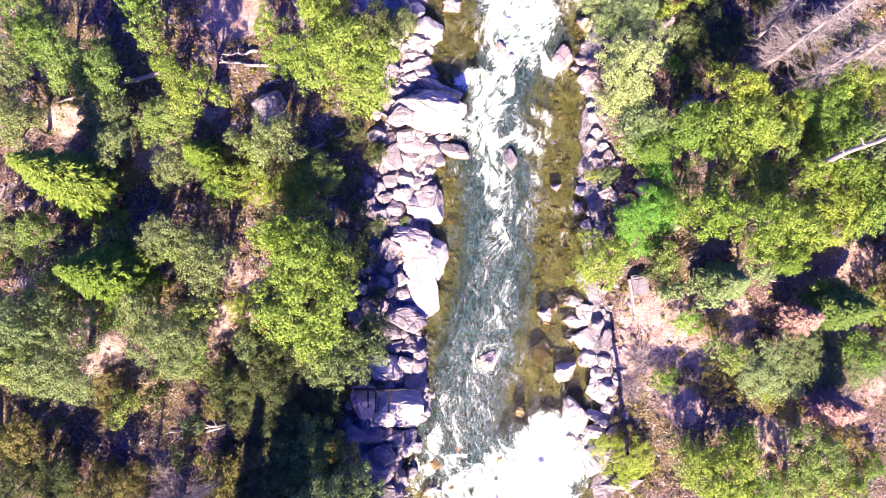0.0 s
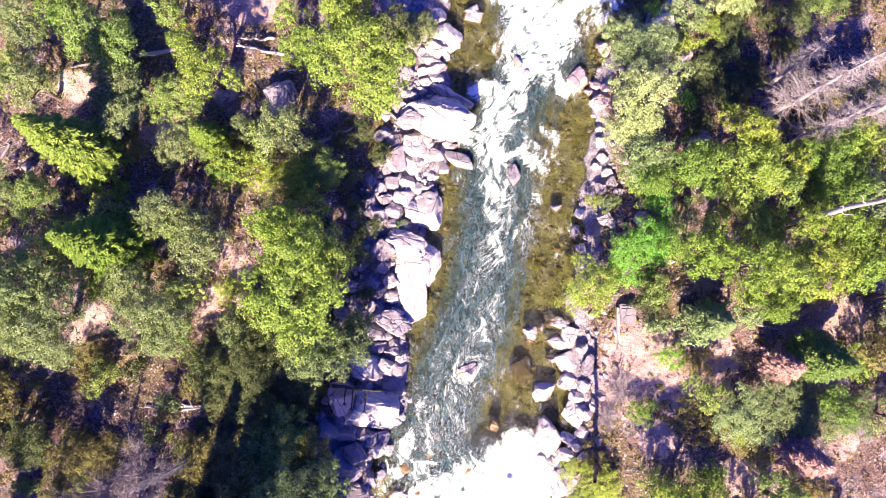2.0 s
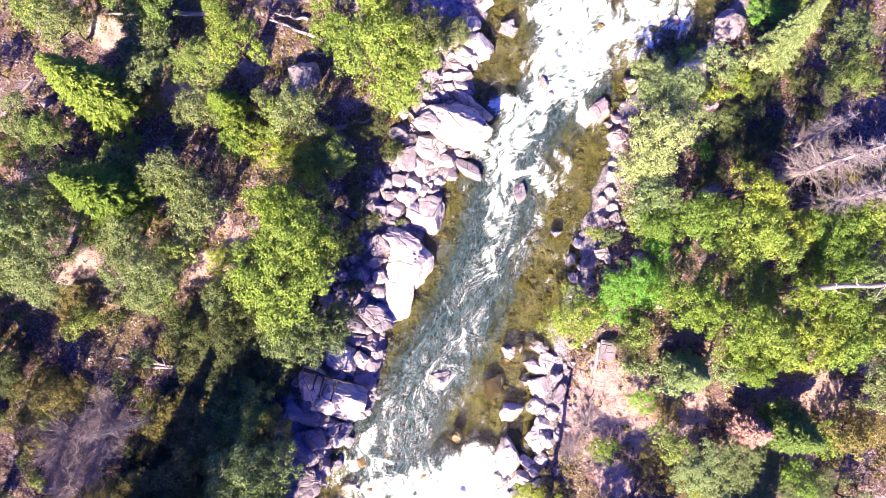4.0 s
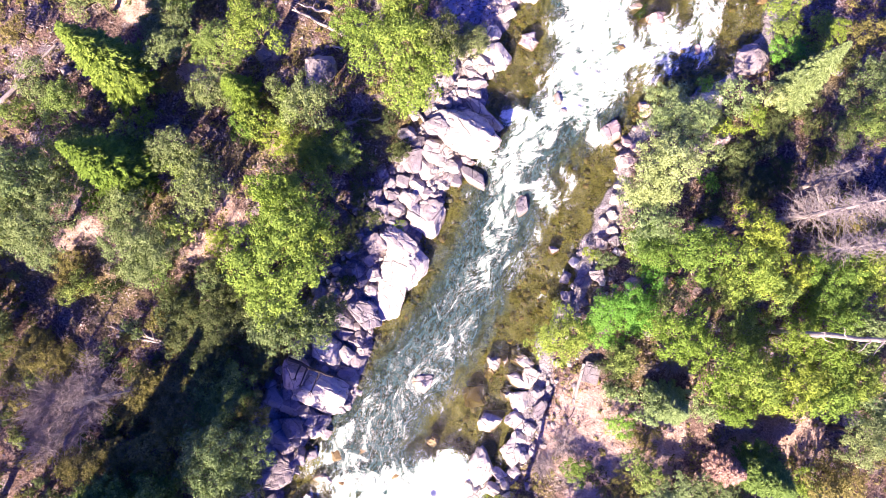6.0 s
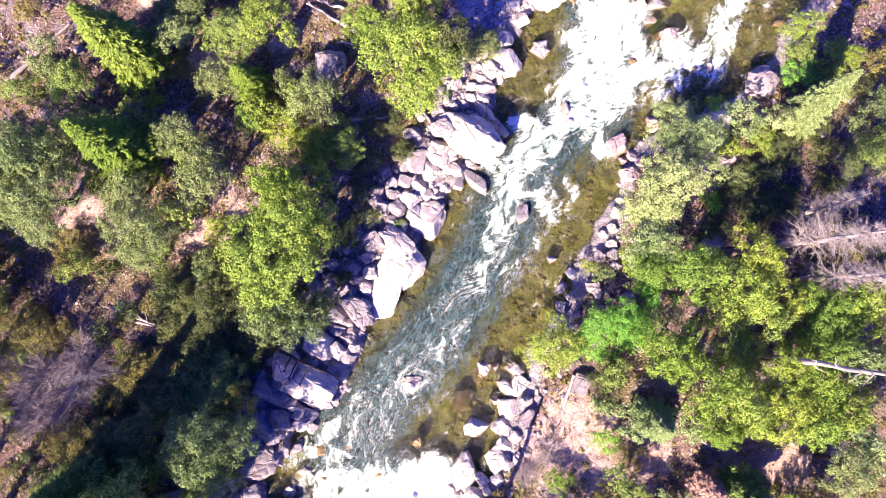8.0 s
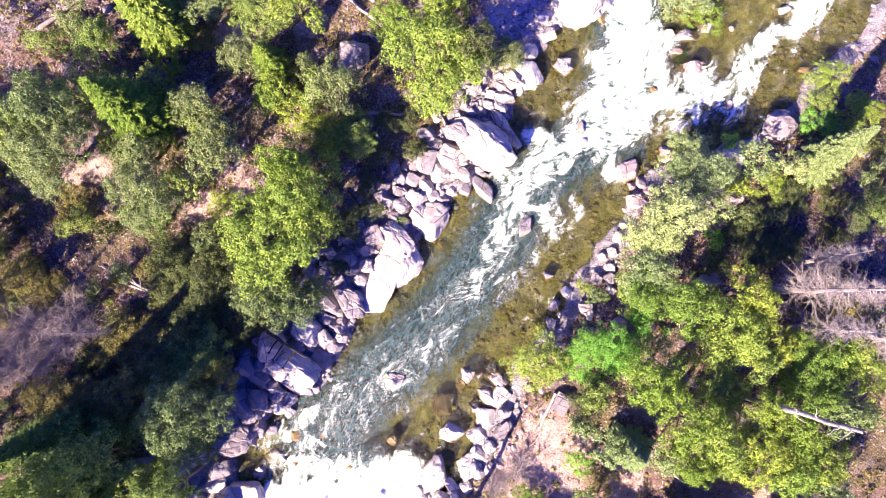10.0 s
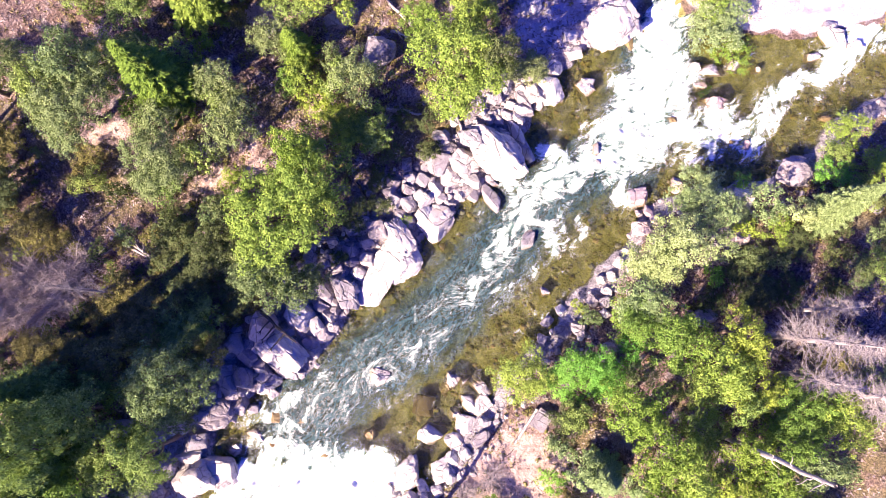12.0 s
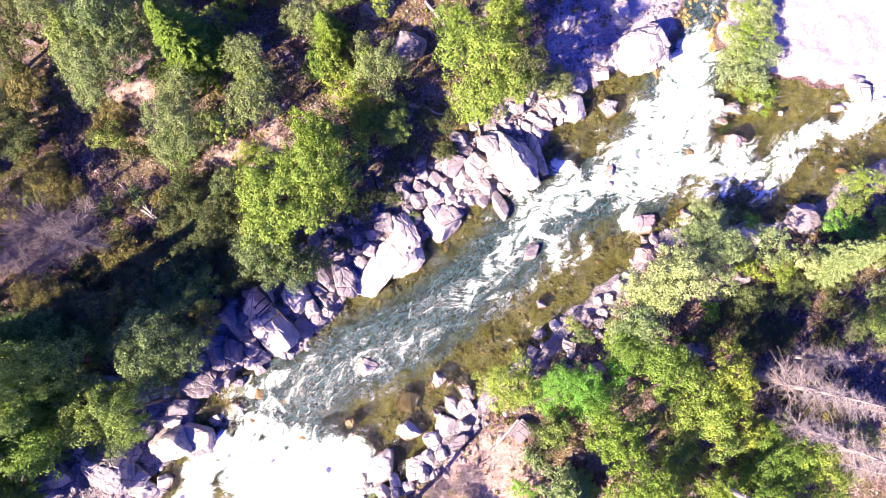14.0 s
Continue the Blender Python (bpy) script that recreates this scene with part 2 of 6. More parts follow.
LITTER = scatter_material("fallen_leaves", [(0.12, 0.08, 0.062), (0.26, 0.185, 0.145), (0.42, 0.325, 0.27), (0.2, 0.145, 0.12), (0.5, 0.42, 0.365)])
STRAW = scatter_material("dry_grass", [(0.17, 0.16, 0.035), (0.32, 0.29, 0.075), (0.44, 0.38, 0.14), (0.21, 0.23, 0.05)])
STONES = scatter_material("grey_stones", [(0.16, 0.14, 0.14), (0.28, 0.25, 0.25), (0.4, 0.36, 0.355), (0.24, 0.19, 0.175)])
BEDSTONES = scatter_material("algae_covered_stones", [(0.14, 0.115, 0.03), (0.3, 0.24, 0.08), (0.22, 0.2, 0.045), (0.4, 0.27, 0.12)])


def water_material():
    """Clear shallow water over its bed, teal where deep, milky where stirred, with broken white foam and painted
    glints.
    """
    m, nt, links, bsdf = material("river_water")
    nt.nodes.remove(bsdf)
    out = nt.nodes["Material Output"]
    flow = place_coords(nt, (1.0, 0.5, 1.0))
    swirl = noise_tex(nt, flow, 0.5, 7, 0.62, 1.8)
    chop = noise_tex(nt, flow, 1.35, 9, 0.66, 2.2)
    fine = noise_tex(nt, flow, 4.6, 8, 0.7, 3.0)
    amount, streak = attribute(nt, "foam"), attribute(nt, "streak")

    def relief(strength, distance):
        b = nt.nodes.new("ShaderNodeBump")
        b.inputs["Strength"].default_value = strength
        b.inputs["Distance"].default_value = distance
        links.new(mix(nt, 0.4, chop, fine), b.inputs["Height"])
        return b.outputs["Normal"]

    def diffuse(colour, normal):
        d = nt.nodes.new("ShaderNodeBsdfDiffuse")
        links.new(colour, d.inputs["Color"])
        links.new(normal, d.inputs["Normal"])
        return d.outputs[0]

    def blend(fac, one, two):
        k = nt.nodes.new("ShaderNodeMixShader")
        links.new(fac, k.inputs["Fac"])
        links.new(one, k.inputs[1])
        links.new(two, k.inputs[2])
        return k.outputs[0]

    def signed(fac, k):
        return plain(nt, "MULTIPLY", plain(nt, "SUBTRACT", fac, 0.5), k)

    waves, froth = relief(0.8, 0.4), relief(0.35, 0.12)
    glint = noise_tex(nt, place_coords(nt, (1.0, 0.75, 1.0)), 2.6, 7, 0.68, 2.2)
    clear = nt.nodes.new("ShaderNodeBsdfTransparent")
    clear.inputs["Color"].default_value = (0.82, 0.87, 0.6, 1)
    deep = mix(nt, grey(nt, chop, 0.36, 0.64), (0.009, 0.028, 0.03), (0.05, 0.105, 0.107))
    depth = plain(nt, "ADD", attribute(nt, "depth"), signed(swirl, 1.6))
    murk = calc(nt, "MULTIPLY", grey(nt, depth, 0.2, 0.9), 0.86)
    body = blend(murk, clear.outputs[0], diffuse(deep, waves))
    stirred = plain(nt, "ADD", amount, plain(nt, "ADD", signed(swirl, 1.2), signed(streak, 0.8)))
    milk = mix(nt, grey(nt, streak, 0.3, 0.7), (0.17, 0.29, 0.23), (0.42, 0.55, 0.45))
    body = blend(calc(nt, "MULTIPLY", grey(nt, stirred, 0.3, 0.85), 0.88), body, diffuse(milk, froth))
    shine = nt.nodes.new("ShaderNodeBsdfGlossy")
    shine.inputs["Roughness"].default_value = 0.14
    links.new(waves, shine.inputs["Normal"])
    fr = nt.nodes.new("ShaderNodeFresnel")
    fr.inputs["IOR"].default_value = 1.33
    links.new(waves, fr.inputs["Normal"])
    surf = blend(fr.outputs[0], body, shine.outputs[0])
    white = diffuse(mix(nt, grey(nt, fine, 0.3, 0.55), (0.56, 0.64, 0.56), (0.86, 0.85, 0.74)), froth)
    broken = plain(nt, "ADD", signed(swirl, 1.6), plain(nt, "ADD", signed(streak, 1.15), signed(fine, 1.5)))
    calm = nt.nodes.new("ShaderNodeMapRange")
    links.new(amount, calm.inputs["Value"])
    calm.inputs["From Min"].default_value, calm.inputs["From Max"].default_value = 0.75, 1.2
    calm.inputs["To Min"].default_value, calm.inputs["To Max"].default_value = 1.0, 0.5
    veil = plain(nt, "ADD", amount, plain(nt, "MULTIPLY", broken, calm.outputs["Result"]))
    cover = calc(nt, "MULTIPLY", grey(nt, veil, 0.46, 1.18), 0.98)
    line = plain(nt, "ADD", streak, plain(nt, "ADD", signed(fine, 1.5), signed(swirl, 0.5)))
    thread = calc(nt, "MULTIPLY", grey(nt, line, 0.62, 0.9), calc(nt, "MULTIPLY", grey(nt, amount, 0.05, 0.5), 0.4))
    # Glints of the ripples, painted on as thin white lines.
    ridge = plain(nt, "ABSOLUTE", plain(nt, "SUBTRACT", glint, 0.5))
    spark = calc(nt, "MULTIPLY", grey(nt, ridge, 0.024, 0.0), grey(nt, plain(nt, "ADD", fine, signed(swirl, 0.5)), 0.43, 0.6))
    thread = calc(nt, "ADD", thread, calc(nt, "MULTIPLY", spark, grey(nt, amount, 0.03, 0.26)))
    links.new(blend(calc(nt, "ADD", cover, thread), surf, white), out.inputs["Surface"])
    return m


WATER = water_material()

BANK_Y = np.arange(-36, 74.1, 2.5)
LEFT_X = np.array([-1.8, -2.0, -2.0, -1.7, -1.6, -3.5, -5.1, -4.8, -4.3, -3.7, -2.6, -1.8, -1.8, -2.2, -2.7, -2.4, -1.4, -1.3, -1.7, -2.0, -1.1, -0.5, 0.1, 0.3, -0.2, -1.0, -1.7, -1.7, -2.3, -2.6, -1.1, 0.4, 0.5, -0.6, -2.1, -3.7, -4.5, -4.7, -4.7, -4.7, -4.7, -4.7, -4.7, -4.7, -4.7])
RIGHT_X = np.array([15.6, 15.6, 15.6, 15.6, 15.6, 15.6, 15.6, 15.6, 15.7, 15.7, 15.8, 15.9, 15.9, 15.9, 15.7, 15.3, 14.7, 14.6, 14.9, 15.3, 15.3, 15.2, 15.2, 15.4, 15.4, 14.9, 14.8, 15.5, 17.4, 19.9, 22.0, 23.4, 24.2, 24.6, 24.7, 25.2, 25.9, 26.4, 26.6, 26.7, 26.7, 26.7, 26.7, 26.7, 26.7])
BAR = (12, 61.3, 7.6, 0.42)
# ---- lie of the land ----
def lattice(i, j, k, s):
    """Repeatable random numbers at whole places."""
    n = (i * 374761393 + j * 668265263 + k * 2147483647 + s * 1274126177) & 0xFFFFFFFF
    n = ((n ^ (n >> 13)) * 1274126177) & 0xFFFFFFFF
    return ((n ^ (n >> 16)) & 0xFFFF) / 65535.0


def rough(x, y, z=0.0, s=0):
    """Smooth value noise, 0 to 1, for arrays."""
    x, y, z = np.broadcast_arrays(np.asarray(x, float), np.asarray(y, float), np.asarray(z, float))
    i, j, k = (np.floor(a).astype(np.int64) for a in (x, y, z))
    u, v, w = ((a - b) for a, b in zip((x, y, z), (i, j, k)))
    u, v, w = (a * a * (3 - 2 * a) for a in (u, v, w))
    out = 0.0
    for di in (0, 1):
        for dj in (0, 1):
            for dk in (0, 1):
                out = out + (u if di else 1 - u) * (v if dj else 1 - v) * (w if dk else 1 - w) * lattice(i + di, j + dj, k + dk, s)
    return out


def outside(x, y):
    """Metres from the river's edge, along x: positive on the banks, negative in the water."""
    left = np.interp(y, BANK_Y, LEFT_X)
    right = np.interp(y, BANK_Y, RIGHT_X)
    wob = (rough(x * 0.5, y * 0.5, 0, 3) - 0.5) * 1.6
    return np.maximum(left - x, x - right) + wob, x < (left + right) / 2


def bar_amount(x, y):
    return np.clip(1.6 - np.hypot((x - BAR[0]) * 0.72 - (y - BAR[1]) * 0.69, ((x - BAR[0]) * 0.69 + (y - BAR[1]) * 0.72) * BAR[3]) / BAR[2], 0, 1)


def ground_height(x, y):
    x, y = np.asarray(x, float), np.asarray(y, float)
    d, west = outside(x, y)
    o = np.maximum(d, 0)
    slope = np.where(west, 0.1, 0.13)
    up = 0.55 * (1 - np.exp(-o / 1.2)) + 9.0 * (1 - np.exp(-o * slope / 9.0))
    lumps = (rough(x * 0.22, y * 0.22, 0, 1) - 0.5) * 1.6 * (1 - np.exp(-o / 8)) + (rough(x * 0.9, y * 0.9, 0, 2) - 0.5) * 0.45 * (1 - np.exp(-o / 3))
    down = -0.15 - 1.5 * (1 - np.exp(np.minimum(d, 0) / 3.5)) + (rough(x * 0.8, y * 0.8, 0, 5) - 0.5) * 0.35
    z = np.where(d > 0, up + lumps, np.minimum(down, -0.02 + 0 * d))
    bar = bar_amount(x, y)
    return z * (1 - bar) + bar * (0.55 + (rough(x * 0.7, y * 0.7, 0, 9) - 0.5) * 0.5)

BARE_SOIL = [(23.96, -1.56, 4.69), (21.72, -0.07, 3.75), (20.45, -5.44, 3.12), (26.62, -4.77, 2.5), (30.69, -0.07, 2.5), (35.68, -12.27, 2.5), (24.91, -9.48, 2.25), (37.66, -1.53, 3.44), (41.48, -1.23, 2.5), (42.07, 5.52, 2.81), (38.47, 2.28, 2.5), (-22.8, -0.67, 2.25), (-21.42, 0.52, 1.88), (-23.06, 4.65, 1.62), (-20.84, 3.5, 1.38), (-29.42, 17.62, 1.62), (-32.29, 16.34, 1.38), (-40.21, 20.58, 1.88), (-20.62, 13.27, 1.5), (-23.65, 33.52, 3.75), (-21.74, 32.85, 2.5), (-8.36, -4.88, 0.01), (-41.29, 20.82, 1.62), (-34.4, -3.56, 1.62), (-24.81, 22, 1.25), (30.4, -3.62, 2.25), (33.3, -12.25, 2.25), (28, -1.85, 1.88), (-36.11, -0.07, 1), (-30.55, 17.27, 1.56), (-36.53, -5.26, 1.5), (-39.58, -15.24, 1.38), (20.53, -2.47, 2.5), (43.38, -7.54, 1.88)]
RAPIDS = [(2.66, 47.36, 5.84, 39.86, 2.66, 1.06), (5.63, 39.62, 8.28, 32.7, 3.16, 0.93), (14.17, 40.28, 7.8, 33.15, 2.62, 0.95), (22.14, 61.04, 18.61, 50.17, 1.65, 1.02), (18.61, 50.17, 17.69, 41.29, 1.27, 0.69), (17.69, 41.29, 13.37, 38.41, 2.28, 0.76), (8.2, 42.49, 12.48, 38.38, 1.9, 0.88), (-0.8, 54.75, 0.97, 48.52, 1.01, 0.49), (6.74, 28.04, 10.55, 32.32, 1.91, 0.89), (3.92, 25.86, 6.89, 25.29, 1.0, 0.82), (11, 34.36, 7.13, 31.72, 2.77, 0.82), (3.91, 27.12, 5.16, 23.21, 1.31, 0.82), (9.04, 31.71, 12.17, 27.11, 1.11, 0.82), (4.53, 23.21, 3.87, 18.7, 1.19, 0.61), (4.5, 18.7, 5.7, 11.71, 1.54, 0.47), (6.48, 39.43, 10.64, 34.86, 2.19, 1.02), (13.02, 38.86, 8.88, 32.6, 2.4, 1.02), (16.07, 41.37, 12.67, 36.53, 1.42, 0.8), (2.01, 26.47, 5.82, 27.77, 1.31, 0.73), (6.4, 20.3, 8.6, 19.98, 0.71, 0.57), (9.22, 19.66, 9.61, 14.87, 0.71, 0.45), (5.7, 11.71, 5.68, 7.95, 1.19, 0.33), (0.73, 19.99, 3.88, 19.98, 0.71, 0.61), (10.31, -16.24, 6.68, -18.58, 2.97, 1.2), (12.74, -14.48, 8.52, -14.48, 1.78, 1.2), (2.48, -18.59, 5.49, -16.83, 1.42, 0.9), (10.4, -13.97, 4.31, -21.8, 3.27, 1.2), (13.4, -13.29, 9.97, -21.7, 2.38, 1.2), (0.81, -22.12, 4.83, -23.03, 1.78, 1.2), (-0.01, -23.06, 2.53, -28.36, 1.54, 1.2), (1.06, -19.09, 1.28, -22.51, 1.42, 0.9), (-1.12, -13.3, -2.92, -17.42, 1.07, 0.55), (1.67, -14.71, -0.23, -19.64, 1.19, 0.5), (5.05, 6.71, 5.62, -0.07, 2.38, 0.2), (5.62, -0.07, 3.11, -12.12, 2.97, 0.24), (0.69, -8.54, 0.08, -14.48, 2.38, 0.26), (10.72, 14.24, 8.78, 8.58, 1.78, 0.16), (5.25, 18.57, 6.4, 20.24, 0.59, 0.76), (6.4, 20.24, 8.16, 20.5, 0.65, 0.76), (8.16, 20.5, 9.4, 18.57, 0.71, 0.76), (9.4, 18.57, 9.73, 14.87, 0.53, 0.57), (5.01, 19.34, 4.36, 16.15, 0.83, 0.76), (4.36, 16.15, 5.2, 11.59, 0.95, 0.68), (2.12, 22.24, 4.5, 19.34, 0.83, 0.68), (9.73, 14.87, 8.8, 9.83, 0.83, 0.39), (5.2, 11.59, 6.3, 8.58, 1.07, 0.47), (8, 22.88, 10.17, 19.66, 0.42, 0.45), (9.9, 23.85, 11.74, 19.66, 0.36, 0.41)]
CHANNEL = [(-2.18, 54.26), (5.57, 40.56), (9.04, 31.71), (5.15, 22.56), (5.71, 12.97), (5.02, 2.38), (2.52, -7.34), (0.69, -14.48), (10.14, -16.99), (10.51, -23.76)]
EAST_ARM = [(22.14, 61.04), (18.61, 50.17), (17.69, 41.29), (13.37, 38.41), (9.04, 31.71)]
# ---- helpers for building ----
rng = np.random.default_rng(7)


def mesh_from(name, verts, faces, mat, smooth=False):
    me = bpy.data.meshes.new(name)
    verts = np.asarray(verts, np.float32)
    faces = np.asarray(faces, np.int32)
    n, k = faces.shape
    me.vertices.add(len(verts))
    me.vertices.foreach_set("co", verts.ravel())
    me.loops.add(n * k)
    me.loops.foreach_set("vertex_index", faces.ravel())
    me.polygons.add(n)
    me.polygons.foreach_set("loop_start", np.arange(0, n * k, k, dtype=np.int32))
    me.polygons.foreach_set("use_smooth", np.full(n, smooth))
    me.update(calc_edges=True)
    me.validate()
    me.materials.append(mat)
    return me


def part(name, me, parent, label=""):
    ob = new(name, me)
    ob.parent = parent
    return tagged(ob, label=label)


def recolour(ob, mat):
    """Gives this object alone another material on the mesh that it shares."""
    ob.material_slots[0].link = "OBJECT"
    ob.material_slots[0].material = mat


def tube_arrays(points, radii, sides=7):
    """Verts and quads of a round tapered tube along points."""
    pts = np.asarray(points, float)
    way = np.gradient(pts, axis=0)
    way /= np.linalg.norm(way, axis=1, keepdims=True) + 1e-9
    side = np.cross(way, [0.31, 0.77, 0.55])
    side /= np.linalg.norm(side, axis=1, keepdims=True) + 1e-9
    other = np.cross(way, side)
    a = np.linspace(0, 2 * np.pi, sides, endpoint=False)
    ring = np.cos(a)[None, :, None] * side[:, None] + np.sin(a)[None, :, None] * other[:, None]
    v = (pts[:, None] + ring * np.asarray(radii, float)[:, None, None]).reshape(-1, 3)
    i = np.arange(len(pts) - 1)[:, None] * sides
    j = np.arange(sides)[None]
    k = (j + 1) % sides
    f = np.stack([i + j, i + k, i + sides + k, i + sides + j], -1).reshape(-1, 4)
    return v, f


def joined(pieces):
    vs, fs, n = [], [], 0
    for v, f in pieces:
        vs.append(v)
        fs.append(f + n)
        n += len(v)
    return np.concatenate(vs), np.concatenate(fs)


def unit(v):
    return v / (np.linalg.norm(v, axis=-1, keepdims=True) + 1e-9)


def leaf_tips(pos, normal, size, long=1.0, along=None):
    """One small pointed blade a leaf cluster, across its normal."""
    n = len(pos)
    normal = unit(normal)
    t = unit(np.cross(normal, rng.normal(size=(n, 3)))) if along is None else unit(along)
    b = unit(np.cross(normal, t))
    s = np.broadcast_to(np.asarray(size, float), (n,))[:, None]
    a = t * s * long * 0.5
    c = b * s * 0.5
    v = np.stack([pos - a + c * rng.uniform(0.6, 1.1, (n, 1)), pos - a - c * rng.uniform(0.6, 1.1, (n, 1)), pos + a], 1).reshape(-1, 3)
    return v, np.arange(3 * n).reshape(-1, 3)


def branch_line(start, end, sag=0.0, wander=0.1, n=6):
    u = np.linspace(0, 1, n)[:, None]
    p = np.asarray(start) * (1 - u) + np.asarray(end) * u
    p = p + rng.normal(size=(n, 3)) * wander * np.sin(u * np.pi)
    p[:, 2] -= sag * 4 * (u * (1 - u))[:, 0]
    return p


# ---- trees ----
def broadleaf(radius, height, leaf, clump, stems=1, dense=1.0):
    """A broad-leaved tree or shrub at the origin: trunk, limbs, and a crown of leaf clumps with gaps."""
    tree = new("tree")
    lobes = max(5, int(5 + radius * 2.6))
    deep = min(height * 0.8, radius * 2.2)
    mid = height - deep * 0.5
    ang = rng.uniform(0, 2 * np.pi, lobes)
    far = radius * 0.76 * np.sqrt(rng.uniform(0.1, 1, lobes))
    centre = np.stack([np.cos(ang) * far, np.sin(ang) * far, mid + deep * (0.3 - 0.5 * (far / radius) ** 1.5) + rng.normal(0, deep * 0.1, lobes)], 1)
    centre[0] = (rng.normal(0, radius * 0.1), rng.normal(0, radius * 0.1), height - deep * 0.24)
    size = radius * rng.uniform(0.2, 0.42, lobes)
    size[0] = radius * 0.38
    spots = []
    for c, s in zip(centre, size):
        n = int(max(6, 4.6 * dense * s * s / (clump * clump)))
        d = unit(rng.normal(size=(n, 3)))
        d[:, 2] = np.where(d[:, 2] < -0.35, -d[:, 2], d[:, 2])
        p = c + d * s * rng.uniform(0.7, 1.5, (n, 1)) * (1, 1, 0.95)
        buried = np.zeros(n, bool)
        for c2, s2 in zip(centre, size):
            buried |= np.linalg.norm((p - c2) / (1, 1, 0.85), axis=1) < s2 * 0.62
        spots.append(np.c_[p, d][~buried])
    spots = np.concatenate(spots)
    per = int(2.5 * (clump / leaf) ** 2)
    p = np.repeat(spots[:, :3], per, 0)
    o = np.repeat(spots[:, 3:], per, 0)
    d = unit(rng.normal(size=p.shape) + o * 0.45 + (0, 0, 0.3))
    r = clump * np.repeat(rng.uniform(0.65, 1.2, (len(spots), 1)), per, 0)
    p = p + d * r * rng.uniform(0.15, 1.0, (len(p), 1)) ** 0.6
    v, f = leaf_tips(p, d + o * 0.35 + (0, 0, 0.2) + rng.normal(size=p.shape) * 0.55, leaf * rng.uniform(0.7, 1.35, len(p)), 1.25)
    part("crown", mesh_from("crown", v, f, LEAF["green"]), tree)
    girth = 0.035 * height + 0.012 * radius
    if stems == 1:
        top = np.array([centre[0][0] * 0.6, centre[0][1] * 0.6, height * 0.72])
        line = branch_line((0, 0, -0.4), top, 0, 0.12, 7)
        part("trunk", mesh_from("trunk", *tube_arrays(line, np.linspace(girth, girth * 0.35, 7)), BARK, True), tree)
        for c in centre[1:6]:
            a = line[3] + (line[4] - line[3]) * rng.uniform(0, 1)
            part("limb", mesh_from("limb", *tube_arrays(branch_line(a, c, 0.15, 0.15), np.linspace(girth * 0.45, 0.025, 6), 5), BARK, True), tree)
    else:
        for c in centre[:stems]:
            part("stem", mesh_from("stem", *tube_arrays(branch_line((0, 0, -0.2), c, 0.1, 0.1), np.linspace(0.07, 0.02, 6), 5), BARK, True), tree)
    return tree


def conifer(radius, height, leaf, whorl=0.42, bare=0.12):
    """A conifer at the origin: straight trunk and tiers of needled branches that shorten to the tip."""
    tree = new("tree")
    line = branch_line((0, 0, -0.4), (0, 0, height), 0, 0.05, 9)
    girth = 0.018 * height + 0.05
    part("trunk", mesh_from("trunk", *tube_arrays(line, np.linspace(girth, 0.03, 9)), BARK, True), tree)
    pos, nor, alo, siz, woods = [], [], [], [], []
    z = height * bare
    while z < height - 0.15:
        up = (z - height * bare) / (height * (1 - bare))
        reach = radius * (1 - up) ** 0.85 * rng.uniform(0.82, 1.12) + 0.12
        count = int(rng.integers(8, 13)) if reach > 0.8 else 7
        for a in np.linspace(0, 2 * np.pi, count, endpoint=False) + rng.uniform(0, 6.28):
            far = reach * rng.uniform(0.75, 1.1)
            a = a + rng.normal(0, 0.12)
            out = np.array([math.cos(a), math.sin(a), 0.0])
            lift = 0.35 * (up - 0.35)
            tip = np.array([0, 0, z]) + out * far + (0, 0, far * lift)
            if far > 1.6:
                woods.append(tube_arrays(branch_line((0, 0, z), tip, 0.05, 0.04, 4), np.linspace(0.05, 0.012, 4), 4))
            n = int(18 + far * 56)
            u = rng.uniform(0.18, 1.0, n) ** 0.75
            side = np.array([-out[1], out[0], 0.0])
            wide = 0.42 * far * (1.05 - u) * rng.uniform(-1, 1, n) + rng.normal(0, 0.06, n)
            p = np.array([0, 0, z]) + u[:, None] * (tip - (0, 0, z)) + wide[:, None] * side + (0, 0, 0.05) + rng.normal(0, 0.07, (n, 3))
            pos.append(p)
            alo.append(out + np.sign(wide)[:, None] * side * 0.6 + rng.normal(0, 0.25, (n, 3)))
            nor.append(np.array([0, 0, 1.0]) + out * 0.35 + rng.normal(0, 0.75, (n, 3)))
            siz.append(leaf * rng.uniform(0.7, 1.3, n))
        z += whorl * rng.uniform(0.75, 1.2) * (1 - 0.4 * up)
    p, nn, al, s = (np.concatenate(a) for a in (pos, nor, alo, siz))
    v, f = leaf_tips(p, nn, s * 0.85, 1.5, al)
    part("crown", mesh_from("crown", v, f, LEAF["green"]), tree)
    if woods:
        part("inner_wood", mesh_from("inner_wood", *joined(woods), BARK, True), tree)
    return tree


def bare_branch(base, tip, out, far, r, count, mat, tree, twigs, loose=0.75):
    """One bare branch; its fine twigs are added to the tree's twigs."""
    part("branch", mesh_from("branch", *tube_arrays(branch_line(base, tip, 0.06, 0.06, 4), (r, r * 0.75, r * 0.5, r * 0.3), 4), mat, True), tree)
    for u in rng.uniform(0.3, 0.97, count):
        b = np.asarray(base) + (np.asarray(tip) - base) * u
        e = b + (out + rng.normal(0, loose, 3)) * far * rng.uniform(0.2, 0.4)
        twigs.append(tube_arrays(np.array([b, (b + e) / 2 + rng.normal(0, 0.03, 3), e]), (r * 0.45, r * 0.35, r * 0.2), 3))


